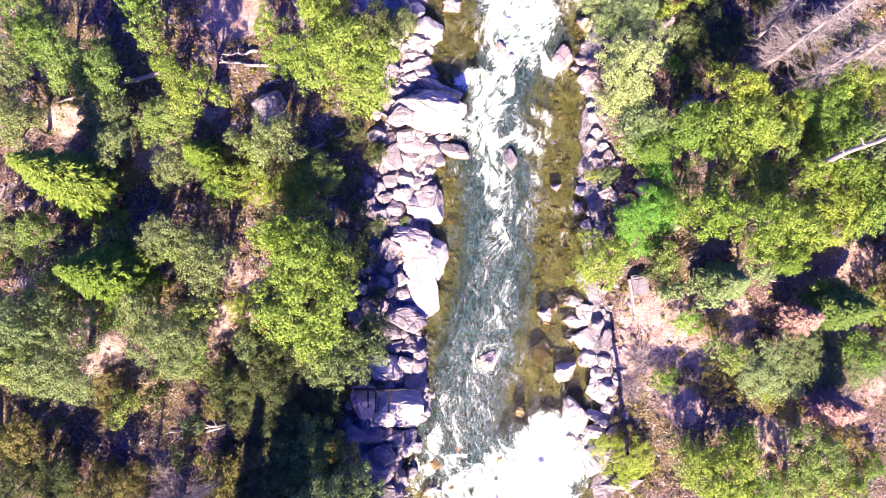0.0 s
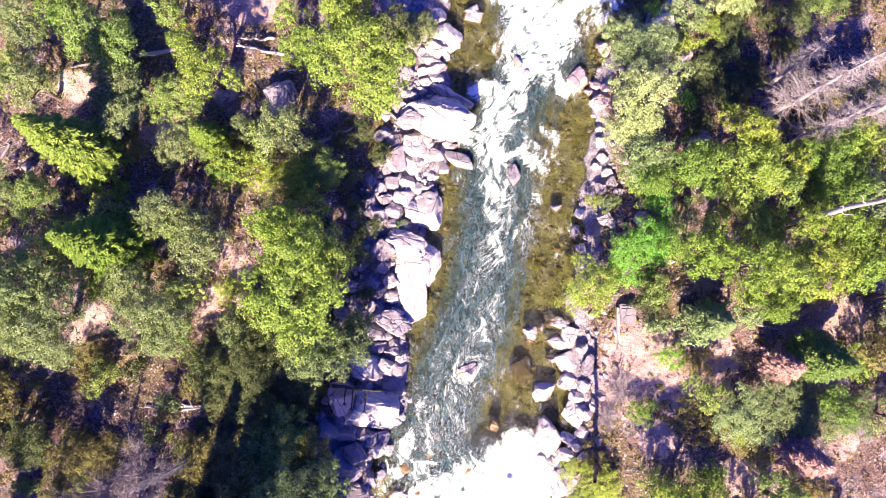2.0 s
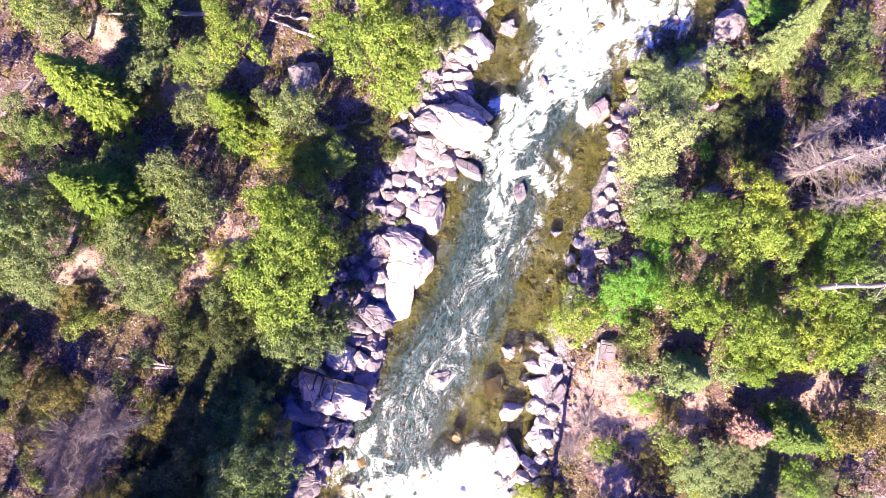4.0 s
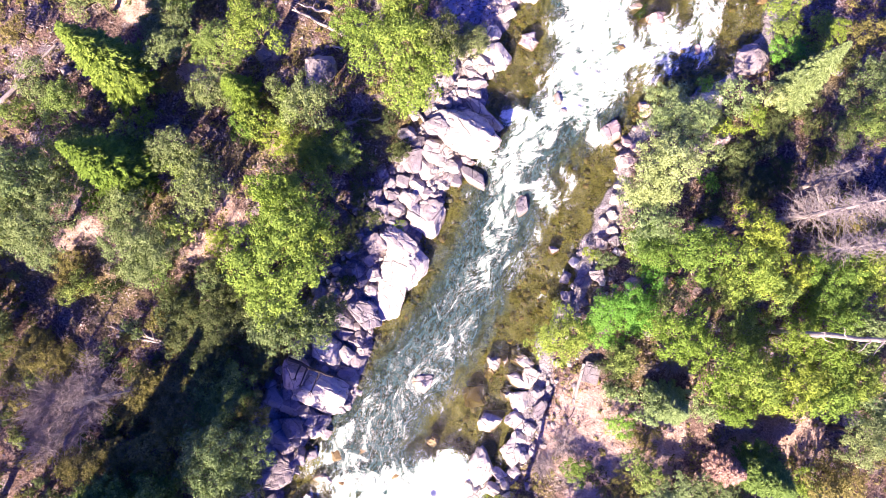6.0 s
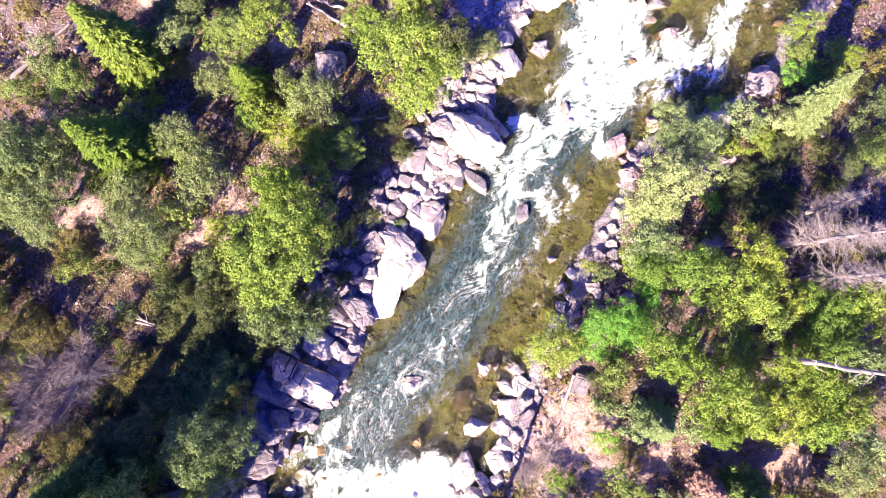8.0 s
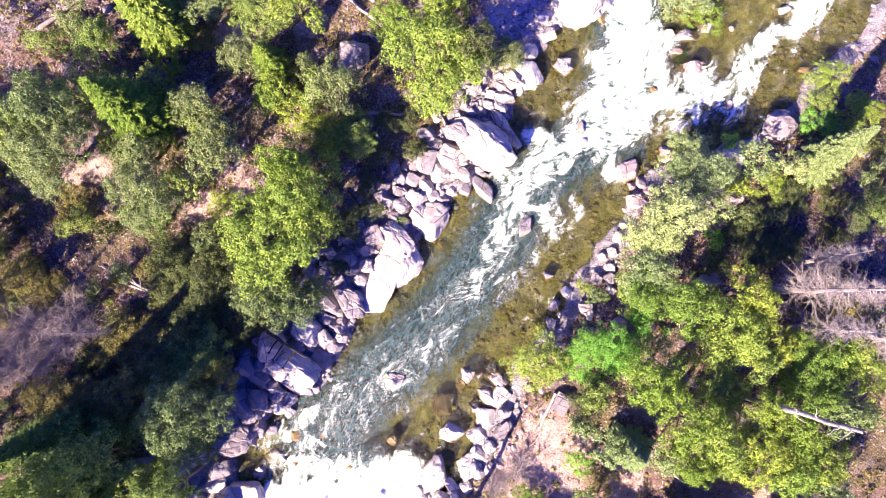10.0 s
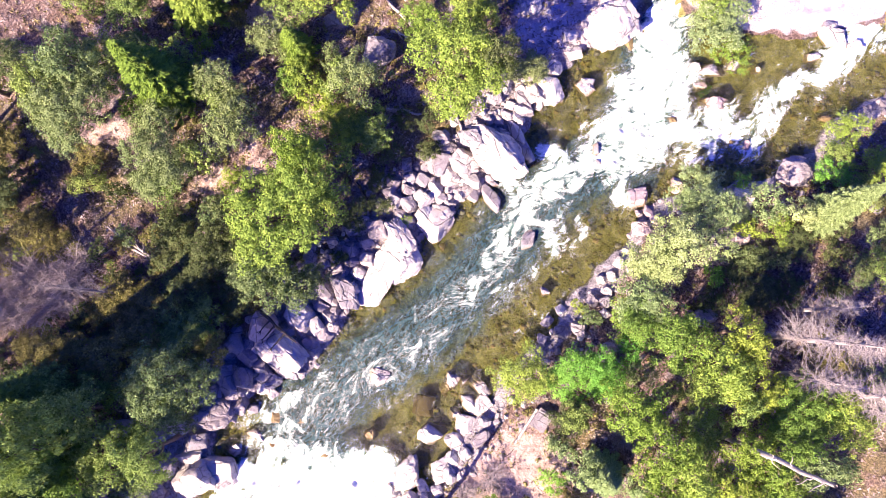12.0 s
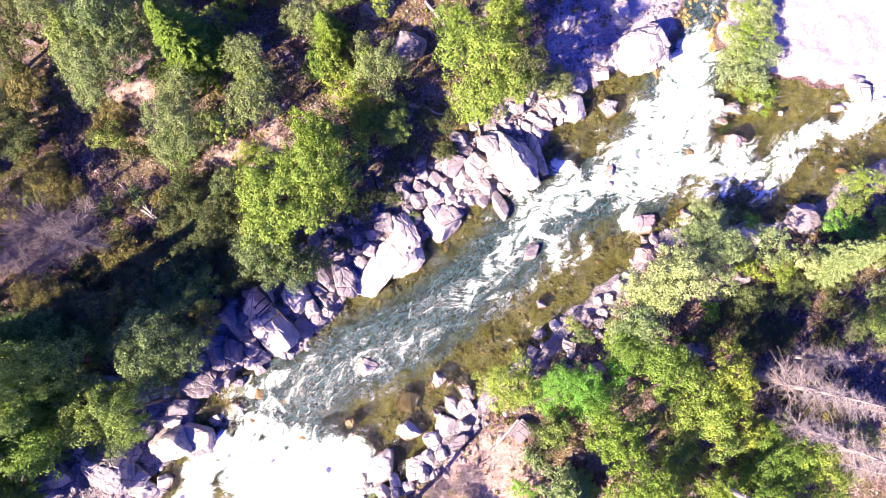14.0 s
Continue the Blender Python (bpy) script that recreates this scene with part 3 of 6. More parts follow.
def fine_wood(twigs, mat, tree):
    tagged(part("brushwood", mesh_from("brushwood", *joined(twigs), mat, True), tree), kind="stuff")


def dead_conifer(radius, height, mat):
    """A standing dead conifer: grey trunk and bare branches with twigs."""
    tree = new("tree")
    line = branch_line((0, 0, -0.4), (0, 0, height), 0, 0.08, 9)
    part("trunk", mesh_from("trunk", *tube_arrays(line, np.linspace(0.02 * height, 0.03, 9)), mat, True), tree)
    twigs = []
    for z in np.arange(height * 0.2, height * 0.98, 0.4):
        reach = radius * (1 - (z / height) ** 1.4) * 1.05 + 0.3
        for a in rng.uniform(0, 6.28, 4):
            far = reach * rng.uniform(0.5, 1.1)
            out = np.array([math.cos(a), math.sin(a), rng.uniform(-0.15, 0.25)])
            bare_branch(np.array([0, 0, z]), np.array([0, 0, z]) + out * far, out, far, 0.045, 9, mat, tree, twigs)
    fine_wood(twigs, mat, tree)
    return tree


def twiggy_shrub(radius, height):
    """A leafless shrub: a dome of fine grey twigs."""
    tree = new("shrub")
    twigs = []
    for _ in range(int(22 * radius)):
        d = unit(rng.normal(size=3) + (0, 0, 0.6))
        d[2] = abs(d[2])
        base = rng.normal(0, 0.25 * radius, 3) * (1, 1, 0)
        bare_branch(base, d * (radius, radius, height) * rng.uniform(0.6, 1.05), d, radius, 0.055, 9, TWIG, tree, twigs, 0.8)
    fine_wood(twigs, TWIG, tree)
    return tree


MODELS = {
    "oak": [broadleaf(4.6, 11.0, 0.165, 0.68, 1, 1.2) for _ in range(4)],
    "round": [broadleaf(3.2, 8.0, 0.155, 0.58, 1, 1.1) for _ in range(6)],
    "small": [broadleaf(2.1, 4.6, 0.145, 0.46, 1, 1.05) for _ in range(5)],
    "shrub": [broadleaf(1.2, 2.0, 0.13, 0.3, 4, 1.2) for _ in range(3)],
    "fir": [conifer(2.5, 15.0, 0.2) for _ in range(3)],
    "pine": [conifer(5.2, 13.0, 0.22, 0.4) for _ in range(2)],
    "sapling": [conifer(1.7, 7.5, 0.18, 0.32) for _ in range(2)],
    "snag": [dead_conifer(2.2, 20.0, DEADWOOD) for _ in range(2)],
    "twig": [twiggy_shrub(2.4, 2.2) for _ in range(2)],
}
SIZE = {"oak": (4.6, 11.0), "round": (3.2, 8.0), "small": (2.1, 4.6), "shrub": (1.2, 2.0), "fir": (2.5, 15.0), "pine": (5.2, 13.0), "sapling": (1.7, 7.5), "snag": (2.2, 20.0), "twig": (2.4, 2.2)}
WORDS = {
    "lime": "lime-green", "yellow": "yellow-green", "green": "mid-green", "bright": "fresh bright green", "grey": "grey-green",
    "dark": "dark green", "pale": "pale silvery green", "olive": "dry olive-brown", "brown": "dead brown", "bare": "leafless grey",
}
KINDS = {
    "oak": ("oak_tree", "broad oak with a clumped crown on the bank", "tree"), "round": ("broadleaf_tree", "rounded broad-leaved tree on the slope", "tree"),
    "small": ("small_tree", "small bushy tree among rocks and soil", "tree"), "shrub": ("shrub", "low leafy shrub on the ground", "shrub"),
    "fir": ("fir_tree", "tall narrow conifer with a pointed tip", "tree"), "pine": ("pine_tree", "broad young conifer above the rocky shore", "tree"),
    "sapling": ("young_conifer", "young slender conifer on the slope", "tree"), "snag": ("dead_conifer", "standing dead conifer with bare branches", "dead tree"),
    "twig": ("bare_shrub", "shrub of fine twigs on dry ground", "shrub"),
}
used = {}


def plant(kind, x, y, radius, height, colour="green"):
    """One tree or shrub of a kind, with its foot on the ground at x, y."""
    n = used.get(kind, 0)
    used[kind] = n + 1
    models = MODELS[kind]
    r0, h0 = SIZE[kind]
    turn = Euler((radians(rng.normal(0, 2)), radians(rng.normal(0, 2)), rng.uniform(0, 6.28)))
    m = Matrix.LocRotScale((x, y, float(ground_height(x, y)) - 0.05), turn, (radius / r0, radius / r0, height / h0))
    tree = copy_thing(models[n % len(models)], m)
    name, words, category = KINDS[kind]
    tree.name = name
    if colour in LEAF:
        for child in tree.children:
            if child.name.startswith("crown"):
                recolour(child, LEAF[colour])
    return tagged(tree, WORDS[colour] + " " + words, category, group=WORDS[colour] + " " + category + "s")


# ---- rocks ----
def ball(level):
    bm = bmesh.new()
    bmesh.ops.create_icosphere(bm, subdivisions=level, radius=1.0)
    v = np.array([p.co[:] for p in bm.verts])
    f = np.array([[p.index for p in face.verts] for face in bm.faces])
    bm.free()
    return v, f


BALLS = {n: ball(n) for n in (1, 2, 3, 4, 5)}


def rock_arrays(a, b, c, level, seed, blocky=1.0):
    """A weathered boulder with flat faces and rounded edges, half-axes a, b, c."""
    r = np.random.default_rng(seed)
    v, f = BALLS[level]
    d = v.copy()
    reach = np.ones(len(v))
    box = np.array(Euler(r.uniform(-0.7, 0.7, 3)).to_matrix()) @ np.array(Euler((0, 0, r.uniform(-0.4, 0.4))).to_matrix())
    planes = np.concatenate([box, -box, unit(r.normal(size=(6, 3)))])
    offs = np.concatenate([r.uniform(0.52, 0.8, 6), r.uniform(0.55, 0.8, 6)])
    for n, off in zip(planes, offs):
        dot = d @ n
        reach = np.minimum(reach, np.where(dot > 0.05, off / np.maximum(dot, 0.05), 9))
    p = d * (reach * blocky + (1 - blocky) * 0.75)[:, None]
    s = seed % 97
    p = p * (1 + 0.16 * (rough(d[:, 0] * 1.7 + s, d[:, 1] * 1.7, d[:, 2] * 1.7, 11) - 0.5) + 0.08 * (rough(d[:, 0] * 5 + s, d[:, 1] * 5, d[:, 2] * 5, 12) - 0.5))[:, None]
    if level > 2:
        k = 6.0 if level < 5 else 9.0
        ridge = np.abs(rough(p[:, 0] * k * 0.4 + s, p[:, 1] * k * 0.4, p[:, 2] * k * 0.8, 13) - 0.5)
        p = p * (1 - 0.09 * np.clip(0.12 - ridge, 0, 1) / 0.12)[:, None]
    p = p / np.abs(p).max(0)
    return p * (a, b, c), f


PLACED = []


def boulder(x, y, a, b, turn, height, look_like="pale", sunk=0.3, name="boulder", label=""):
    """A boulder of half-axes a and b that stands height metres out of the ground or the water."""
    seed = int(abs(x * 131 + y * 57) * 10) + 3
    PLACED.append((x, y, max(a, b)))
    level = 5 if a > 2.4 else 4 if a > 0.7 else 3
    base = max(float(ground_height(x, y)), -0.9)
    c = (height - min(base, 0)) / 2 * (1 + sunk)
    base = max(base, 0)
    v, f = rock_arrays(a, b, c, level, seed, 0.86 if level == 5 else 1.0)
    me = mesh_from("boulder", v, f, ROCK[look_like], True)
    me.set_sharp_from_angle(angle=radians(21))
    ob = new(name, me)
    ob.matrix_world = Matrix.LocRotScale((x, y, base + height - c), Euler((radians(rng.normal(0, 5)), radians(rng.normal(0, 5)), radians(turn))), None)
    words = {"pale": "sunlit pale granite", "grey": "weathered grey granite", "pink": "pinkish granite", "brown": "submerged brown algae-stained"}[look_like]
    size = "huge" if a > 3.4 else "large" if a > 1.8 else "medium" if a > 0.9 else "small"
    kind = "rock" if name == "loose_rock" else "boulder"
    return tagged(ob, label or size + " " + words + " " + kind + " by the river", kind, group=words + " " + kind + "s")


def log(x0, y0, x1, y1, r, mat, label, lift=0.25, forks=3, name="fallen_log"):
    """A fallen trunk lying on the ground, with broken branch stubs."""
    thing = new(name)
    u = np.linspace(0, 1, 10)
    xs, ys = x0 + (x1 - x0) * u, y0 + (y1 - y0) * u
    zs = np.linspace(float(ground_height(x0, y0)), float(ground_height(x1, y1)), 10)
    zs = np.maximum(zs, ground_height(xs, ys)) + lift
    mid = np.array([xs.mean(), ys.mean(), zs.mean()])
    thing.location = mid
    line = np.stack([xs, ys, zs], 1) - mid + rng.normal(0, 0.05, (10, 3))
    part("trunk", mesh_from("trunk", *tube_arrays(line, np.linspace(r, r * 0.45, 10) * rng.uniform(0.9, 1.1, 10), 9), mat, True), thing)
    for _ in range(forks):
        k = int(rng.integers(3, 9))
        e = line[k] + unit(np.array([rng.normal(), rng.normal(), 0.5])) * rng.uniform(0.6, 1.8)
        part("branch", mesh_from("branch", *tube_arrays(branch_line(line[k], e, 0, 0.05, 4), np.linspace(r * 0.35, 0.02, 4), 5), mat, True), thing)
    return tagged(thing, label, "log", group="fallen logs")


def bare_pole(x, y, height):
    """A tall dead trunk, stripped of its bark, with a few broken branches."""
    thing = new("bare_pine_snag")
    thing.location = (x, y, float(ground_height(x, y)) - 0.2)
    line = branch_line((0, 0, -0.2), (0.3, 0.2, height), 0, 0.08, 10)
    part("trunk", mesh_from("trunk", *tube_arrays(line, np.linspace(0.36, 0.14, 10), 10), DEADWOOD, True), thing)
    for z in (0.35, 0.5, 0.58, 0.7, 0.78, 0.86, 0.93):
        a = rng.uniform(0, 6.28)
        s = np.array([0.3 * z, 0.2 * z, z * height])
        e = s + (math.cos(a) * rng.uniform(0.8, 2), math.sin(a) * rng.uniform(0.8, 2), rng.uniform(-0.1, 0.6))
        part("branch", mesh_from("branch", *tube_arrays(branch_line(s, e, 0.1, 0.1, 5), np.linspace(0.07, 0.02, 5), 5), PALEWOOD, True), thing)
    tagged(thing, "tall bare pale trunk of a dead pine", "dead tree")


def leaning_snag(x, y, tip, r):
    """A slim dead trunk that leans over from its foot at x, y to the tip."""
    thing = new("leaning_snag")
    foot = np.array([x, y, float(ground_height(x, y)) - 0.3])
    thing.location = foot
    line = branch_line((0, 0, 0), np.asarray(tip) - foot, 0, 0.1, 9)
    part("trunk", mesh_from("trunk", *tube_arrays(line, np.linspace(r, r * 0.5, 9), 9), BARK, True), thing)
    for k in (4, 6, 7):
        e = line[k] + rng.normal(0, 0.5, 3)
        part("branch", mesh_from("branch", *tube_arrays(branch_line(line[k], e, 0, 0.05, 4), np.linspace(0.06, 0.02, 4), 5), BARK, True), thing)
    tagged(thing, "slim dark leaning dead tree above the shore", "dead tree")


def dead_branches(x, y, z, spread, way):
    """A dark bare limb fallen over a boulder, its forked branches reaching out."""
    thing = new("fallen_bough")
    thing.location = (x, y, z)
    side = np.array([-way[1], way[0], 0.0])
    way = np.array([way[0], way[1], 0.0])
    main = branch_line(-side * spread, side * spread * 1.1, -0.15, 0.1, 8)
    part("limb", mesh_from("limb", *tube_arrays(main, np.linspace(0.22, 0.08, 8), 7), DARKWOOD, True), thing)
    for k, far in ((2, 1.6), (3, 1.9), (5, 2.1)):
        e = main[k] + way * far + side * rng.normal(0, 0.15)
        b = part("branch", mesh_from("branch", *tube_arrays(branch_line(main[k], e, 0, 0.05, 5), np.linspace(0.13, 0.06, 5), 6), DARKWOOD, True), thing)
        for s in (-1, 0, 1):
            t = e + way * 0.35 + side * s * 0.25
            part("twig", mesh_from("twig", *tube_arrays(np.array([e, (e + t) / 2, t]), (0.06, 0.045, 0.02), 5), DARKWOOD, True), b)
    tagged(thing, "dark bare fallen bough on a grey boulder", "branch")


def block(name, size, bevel, mat, parent, at, turn=0.0, label=""):
    """A worn block with rounded, slightly uneven edges."""
    bm = bmesh.new()
    bmesh.ops.create_cube(bm, size=1.0)
    bmesh.ops.scale(bm, vec=size, verts=bm.verts)
    bmesh.ops.bevel(bm, geom=bm.edges[:], offset=bevel, segments=2, affect="EDGES")
    for v in bm.verts:
        v.co += Vector(rng.normal(0, 0.015, 3))
    me = bpy.data.meshes.new(name)
    bm.to_mesh(me)
    bm.free()
    me.materials.append(mat)
    ob = part(name, me, parent, label)
    ob.matrix_local = pose(*at, 0, 0, turn)
    return ob


def concrete_footing(x, y, turn):
    """An old concrete footing: a squat block with a recess and a low wall running from it."""
    thing = new("concrete_footing")
    thing.matrix_world = pose(x, y, float(ground_height(x, y)), 0, 0, turn)
    block("slab", (1.7, 2.2, 0.9), 0.06, ROCK["grey"], thing, (0, 0, 0.35))
    block("cap", (1.1, 1.3, 0.12), 0.03, ROCK["grey"], thing, (-0.1, 0.25, 0.86), 4)
    block("side_wall", (0.25, 4.4, 0.7), 0.04, ROCK["pale"], thing, (-0.98, -1.5, 0.3), 1)
    block("kerb", (0.9, 0.3, 0.5), 0.05, ROCK["pink"], thing, (1.1, 1.0, 0.3), 20)
    tagged(thing, "old grey concrete footing with a low wall", "footing")


# ---- ground and river ----
def spread(lo, hi, step, far):
    """Grid lines: close together from lo to hi, then wider and wider out to far."""
    inner = np.arange(lo, hi + step / 2, step)
    out, gap, w = [], step, hi
    while w < far:
        gap *= 1.35
        w += gap
        out.append(w)
    back, gap, w = [], step, lo
    while w > -far:
        gap *= 1.35
        w -= gap
        back.append(w)
    return np.array(back[::-1] + list(inner) + out)


def grid_mesh(name, xs, ys, z, mat):
    gx, gy = np.meshgrid(xs, ys)
    v = np.stack([gx.ravel(), gy.ravel(), z(gx, gy).ravel()], 1)
    nx = len(xs)
    i, j = np.meshgrid(np.arange(nx - 1), np.arange(len(ys) - 1))
    k = (j * nx + i).ravel()
    return v, mesh_from(name, v, np.stack([k, k + 1, k + nx + 1, k + nx], 1), mat, True)


def paint(me, name, values):
    a = me.attributes.new(name, "FLOAT", "POINT")
    a.data.foreach_set("value", np.asarray(values, np.float32))


gv, gmesh = grid_mesh("ground", spread(-62, 74, 0.45, 3000), spread(-50, 76, 0.45, 3000), ground_height, GROUND)


def bare_amount(x, y):
    """Where the soil lies open."""
    bare = np.zeros(np.shape(x))
    for bx, by, br in BARE_SOIL:
        bare = np.maximum(bare, np.clip(1.35 - np.hypot(x - bx, y - by) / br, 0, 1))
    return bare


paint(gmesh, "bare", bare_amount(gv[:, 0], gv[:, 1]))
gd, _ = outside(gv[:, 0], gv[:, 1])
paint(gmesh, "bed", np.clip(0.5 - gd * 0.8, 0, 1) * np.clip((0.06 - gv[:, 2]) * 8, 0, 1))
paint(gmesh, "shore", np.clip(np.minimum((gd + 0.3) * 2, (8.0 - gd) * 0.4), 0, 1) * (gv[:, 0] < 8) + np.clip(np.minimum((gd + 0.3) * 2, (2.6 - gd) * 0.7), 0, 1) * (gv[:, 0] >= 8))
beach = np.clip(1.5 - np.hypot((gv[:, 0] + 7) / 5.5, (gv[:, 1] - 42) / 8), 0, 1)
paint(gmesh, "bar", np.maximum(bar_amount(gv[:, 0], gv[:, 1]), beach) * np.clip(gv[:, 2] * 4, 0, 1))
tagged(new("ground", gmesh), "brown forest floor of dry soil, litter and gravel", "ground", kind="structure")


def swell(x, y):
    """Height of the water: small waves, larger in the rapids."""
    f = foam_amount(x, y)
    w = (rough(x * 1.1, y * 0.7, 0, 21) - 0.5) * 0.16 + (rough(x * 2.6, y * 1.8, 0, 22) - 0.5) * 0.09
    return w * (0.6 + 2.0 * f) + 0.12 * f


def foam_amount(x, y):
    """How white the water is, from the lines of the rapids."""
    f = np.zeros(np.shape(x))
    wx = x + (rough(x * 0.6, y * 0.45, 0, 31) - 0.5) * 2.6
    wy = y + (rough(x * 0.6, y * 0.45, 0, 32) - 0.5) * 2.6
    for x0, y0, x1, y1, w, k in RAPIDS:
        ex, ey = x1 - x0, y1 - y0
        u = np.clip(((wx - x0) * ex + (wy - y0) * ey) / (ex * ex + ey * ey + 1e-6), 0, 1)
        d = np.hypot(wx - x0 - u * ex, wy - y0 - u * ey)
        f = np.maximum(f, k * np.clip(1.5 - d / w, 0, 1))
    streak = rough(x * 1.5, y * 0.8, 0, 33) * 0.6 + rough(x * 3.2, y * 2.0, 0, 34) * 0.4
    return np.clip(np.maximum(f, 0.1) * (0.55 + 0.85 * streak), 0, 1.35)


def flow_angle(x, y):
    """The way the water runs, along the two arms of the channel, with eddies."""
    sx, sy = np.zeros(np.shape(x)), np.zeros(np.shape(x))
    for arm in (CHANNEL, EAST_ARM):
        for (x0, y0), (x1, y1) in zip(arm[:-1], arm[1:]):
            ex, ey = x1 - x0, y1 - y0
            far = math.hypot(ex, ey)
            u = np.clip(((x - x0) * ex + (y - y0) * ey) / (far * far), 0, 1)
            w = 1 / (0.6 + (x - x0 - u * ex) ** 2 + (y - y0 - u * ey) ** 2) ** 1.5
            sx += w * ex / far
            sy += w * ey / far
    eddy = 2.4 * (rough(x * 0.42, y * 0.42, 0, 41) - 0.5) + 2.2 * (rough(x * 1.15, y * 1.15, 0, 42) - 0.5)
    return np.arctan2(sy, sx) + eddy


def sample(field, x, y, x0, y0, step):
    """A field on an even grid, read between its points."""
    i = np.clip((x - x0) / step, 0, field.shape[1] - 1.01)
    j = np.clip((y - y0) / step, 0, field.shape[0] - 1.01)
    a, b = i.astype(int), j.astype(int)
    u, v = i - a, j - b
    return (field[b, a] * (1 - u) + field[b, a + 1] * u) * (1 - v) + (field[b + 1, a] * (1 - u) + field[b + 1, a + 1] * u) * v


def streaks(x, y):
    """Foam drawn out along the current: loose specks, smeared down the lines of flow; about 0.5 on the mean."""
    specks = np.random.default_rng(91).normal(size=(1190, 860))
    gx, gy = np.meshgrid(np.arange(-30, 64, 0.4), np.arange(-52, 78, 0.4))
    angle = flow_angle(gx, gy)
    cs, sn = np.cos(angle), np.sin(angle)
    total = np.zeros(len(x))
    for sign in (0.17, -0.17):
        px, py = x.copy(), y.copy()
        for _ in range(10):
            total += sample(specks, px, py, -30, -52, 0.11)
            dx, dy = sample(cs, px, py, -30, -52, 0.4), sample(sn, px, py, -30, -52, 0.4)
            px, py = px + dx * sign, py + dy * sign
    return np.clip(0.5 + 0.17 * total / total.std(), 0, 1)


wx, wy = np.arange(-30, 62.1, 0.14), spread(-50, 76, 0.14, 3000)
gx, gy = (a.ravel() for a in np.meshgrid(wx, wy))
wet = (outside(gx, gy)[0] <= 3.5).reshape(len(wy), len(wx))
quad = wet[:-1, :-1] & wet[:-1, 1:] & wet[1:, 1:] & wet[1:, :-1]
j, i = np.nonzero(quad)
corner = np.stack([j * len(wx) + i, j * len(wx) + i + 1, (j + 1) * len(wx) + i + 1, (j + 1) * len(wx) + i], 1)
kept, corner = np.unique(corner, return_inverse=True)
wv = np.stack([gx[kept], gy[kept], swell(gx[kept], gy[kept])], 1)
wmesh = mesh_from("river", wv, corner.reshape(-1, 4), WATER, True)
paint(wmesh, "foam", foam_amount(wv[:, 0], wv[:, 1]))
paint(wmesh, "streak", streaks(wv[:, 0], wv[:, 1]))
near = np.full(len(wv), 99.0)
for (x0, y0), (x1, y1) in zip(CHANNEL[:-1], CHANNEL[1:]):
    u = np.clip(((wv[:, 0] - x0) * (x1 - x0) + (wv[:, 1] - y0) * (y1 - y0)) / ((x1 - x0) ** 2 + (y1 - y0) ** 2), 0, 1)
    near = np.minimum(near, np.hypot(wv[:, 0] - x0 - u * (x1 - x0), wv[:, 1] - y0 - u * (y1 - y0)))
paint(wmesh, "depth", np.clip(1.3 - near / 5.2, 0, 1))
tagged(new("river", wmesh), "clear green river with white rapids over a stony bed", "water", kind="structure")

# ---- boulders ----
# West of x -5, shade is put into the colour: mostly grey rock, not pale.
boulder(-3.37, 33.99, 1.14, 1.14, 0, 1.31, "pale", 0.3)
boulder(-1.91, 31.77, 2.14, 1.41, 155, 1.62, "pale", 0.3)
boulder(-3.16, 30.23, 1.68, 1.34, 0, 1.54, "pale", 0.3)
boulder(0.74, 34.97, 1.21, 0.8, 0, 0.92, "pale", 0.3)
boulder(-4.8, 33.09, 1.21, 1.01, 0, 1.16, "grey", 0.3)
boulder(-3.98, 28.96, 1.01, 0.8, 0, 0.92, "grey", 0.3)
boulder(-2.91, 28.05, 1.34, 0.8, 20, 0.92, "pale", 0.3)
boulder(-4.17, 27.52, 0.8, 0.67, 0, 0.77, "pale", 0.3)
boulder(-2.54, 26.91, 1.01, 0.6, 0, 0.69, "pale", 0.3)
boulder(-3.66, 26.24, 1.01, 0.6, 170, 0.69, "pale", 0.3)
boulder(-1.78, 25.6, 1.74, 0.67, 165, 0.77, "pale", 0.3)
boulder(0.23, 25.04, 1.81, 0.67, 155, 0.77, "pale", 0.3)
boulder(-4.15, 25.3, 0.87, 0.6, 0, 0.69, "pale", 0.3)
boulder(-2.71, 24.51, 1.01, 0.54, 0, 0.62, "pale", 0.3)
boulder(-1.93, 22.19, 4.22, 2.48, 172, 3.2, "pale", 0.3)
boulder(-4.68, 21.55, 2.01, 1.47, 20, 2.2, "grey", 0.3)
boulder(-2.51, 19.42, 0.54, 0.47, 0, 0.54, "pale", 0.3)
boulder(-0.34, 19.7, 1.07, 0.6, 170, 0.7, "grey", 0.3)
boulder(-1.76, 18.31, 1.07, 0.8, 10, 0.8, "pale", 0.3)
boulder(0.85, 18.16, 1.94, 0.8, 168, 0.8, "grey", 0.3)
boulder(-4.1, 19.08, 1.88, 1.47, 170, 1.7, "pale", 0.3)
boulder(-5.61, 17.02, 1.41, 1.74, 175, 1.62, "grey", 0.3)
boulder(-3.85, 16.99, 1.01, 1.41, 0, 1.16, "pale", 0.3)
boulder(-6.07, 18.95, 1.01, 1.01, 0, 1.16, "grey", 0.3)
boulder(-7.57, 19.46, 1.21, 1.01, 0, 1.16, "grey", 0.3)
boulder(-7.28, 17.35, 1.14, 1.14, 0, 1.31, "grey", 0.3)
boulder(-1.76, 12.08, 1.88, 2.14, 172, 1.8, "pale", 0.3)
boulder(-4.51, 13.07, 1.14, 1.07, 160, 1.23, "pale", 0.3)
boulder(-5.42, 11.63, 1.07, 0.94, 170, 1.08, "grey", 0.3)
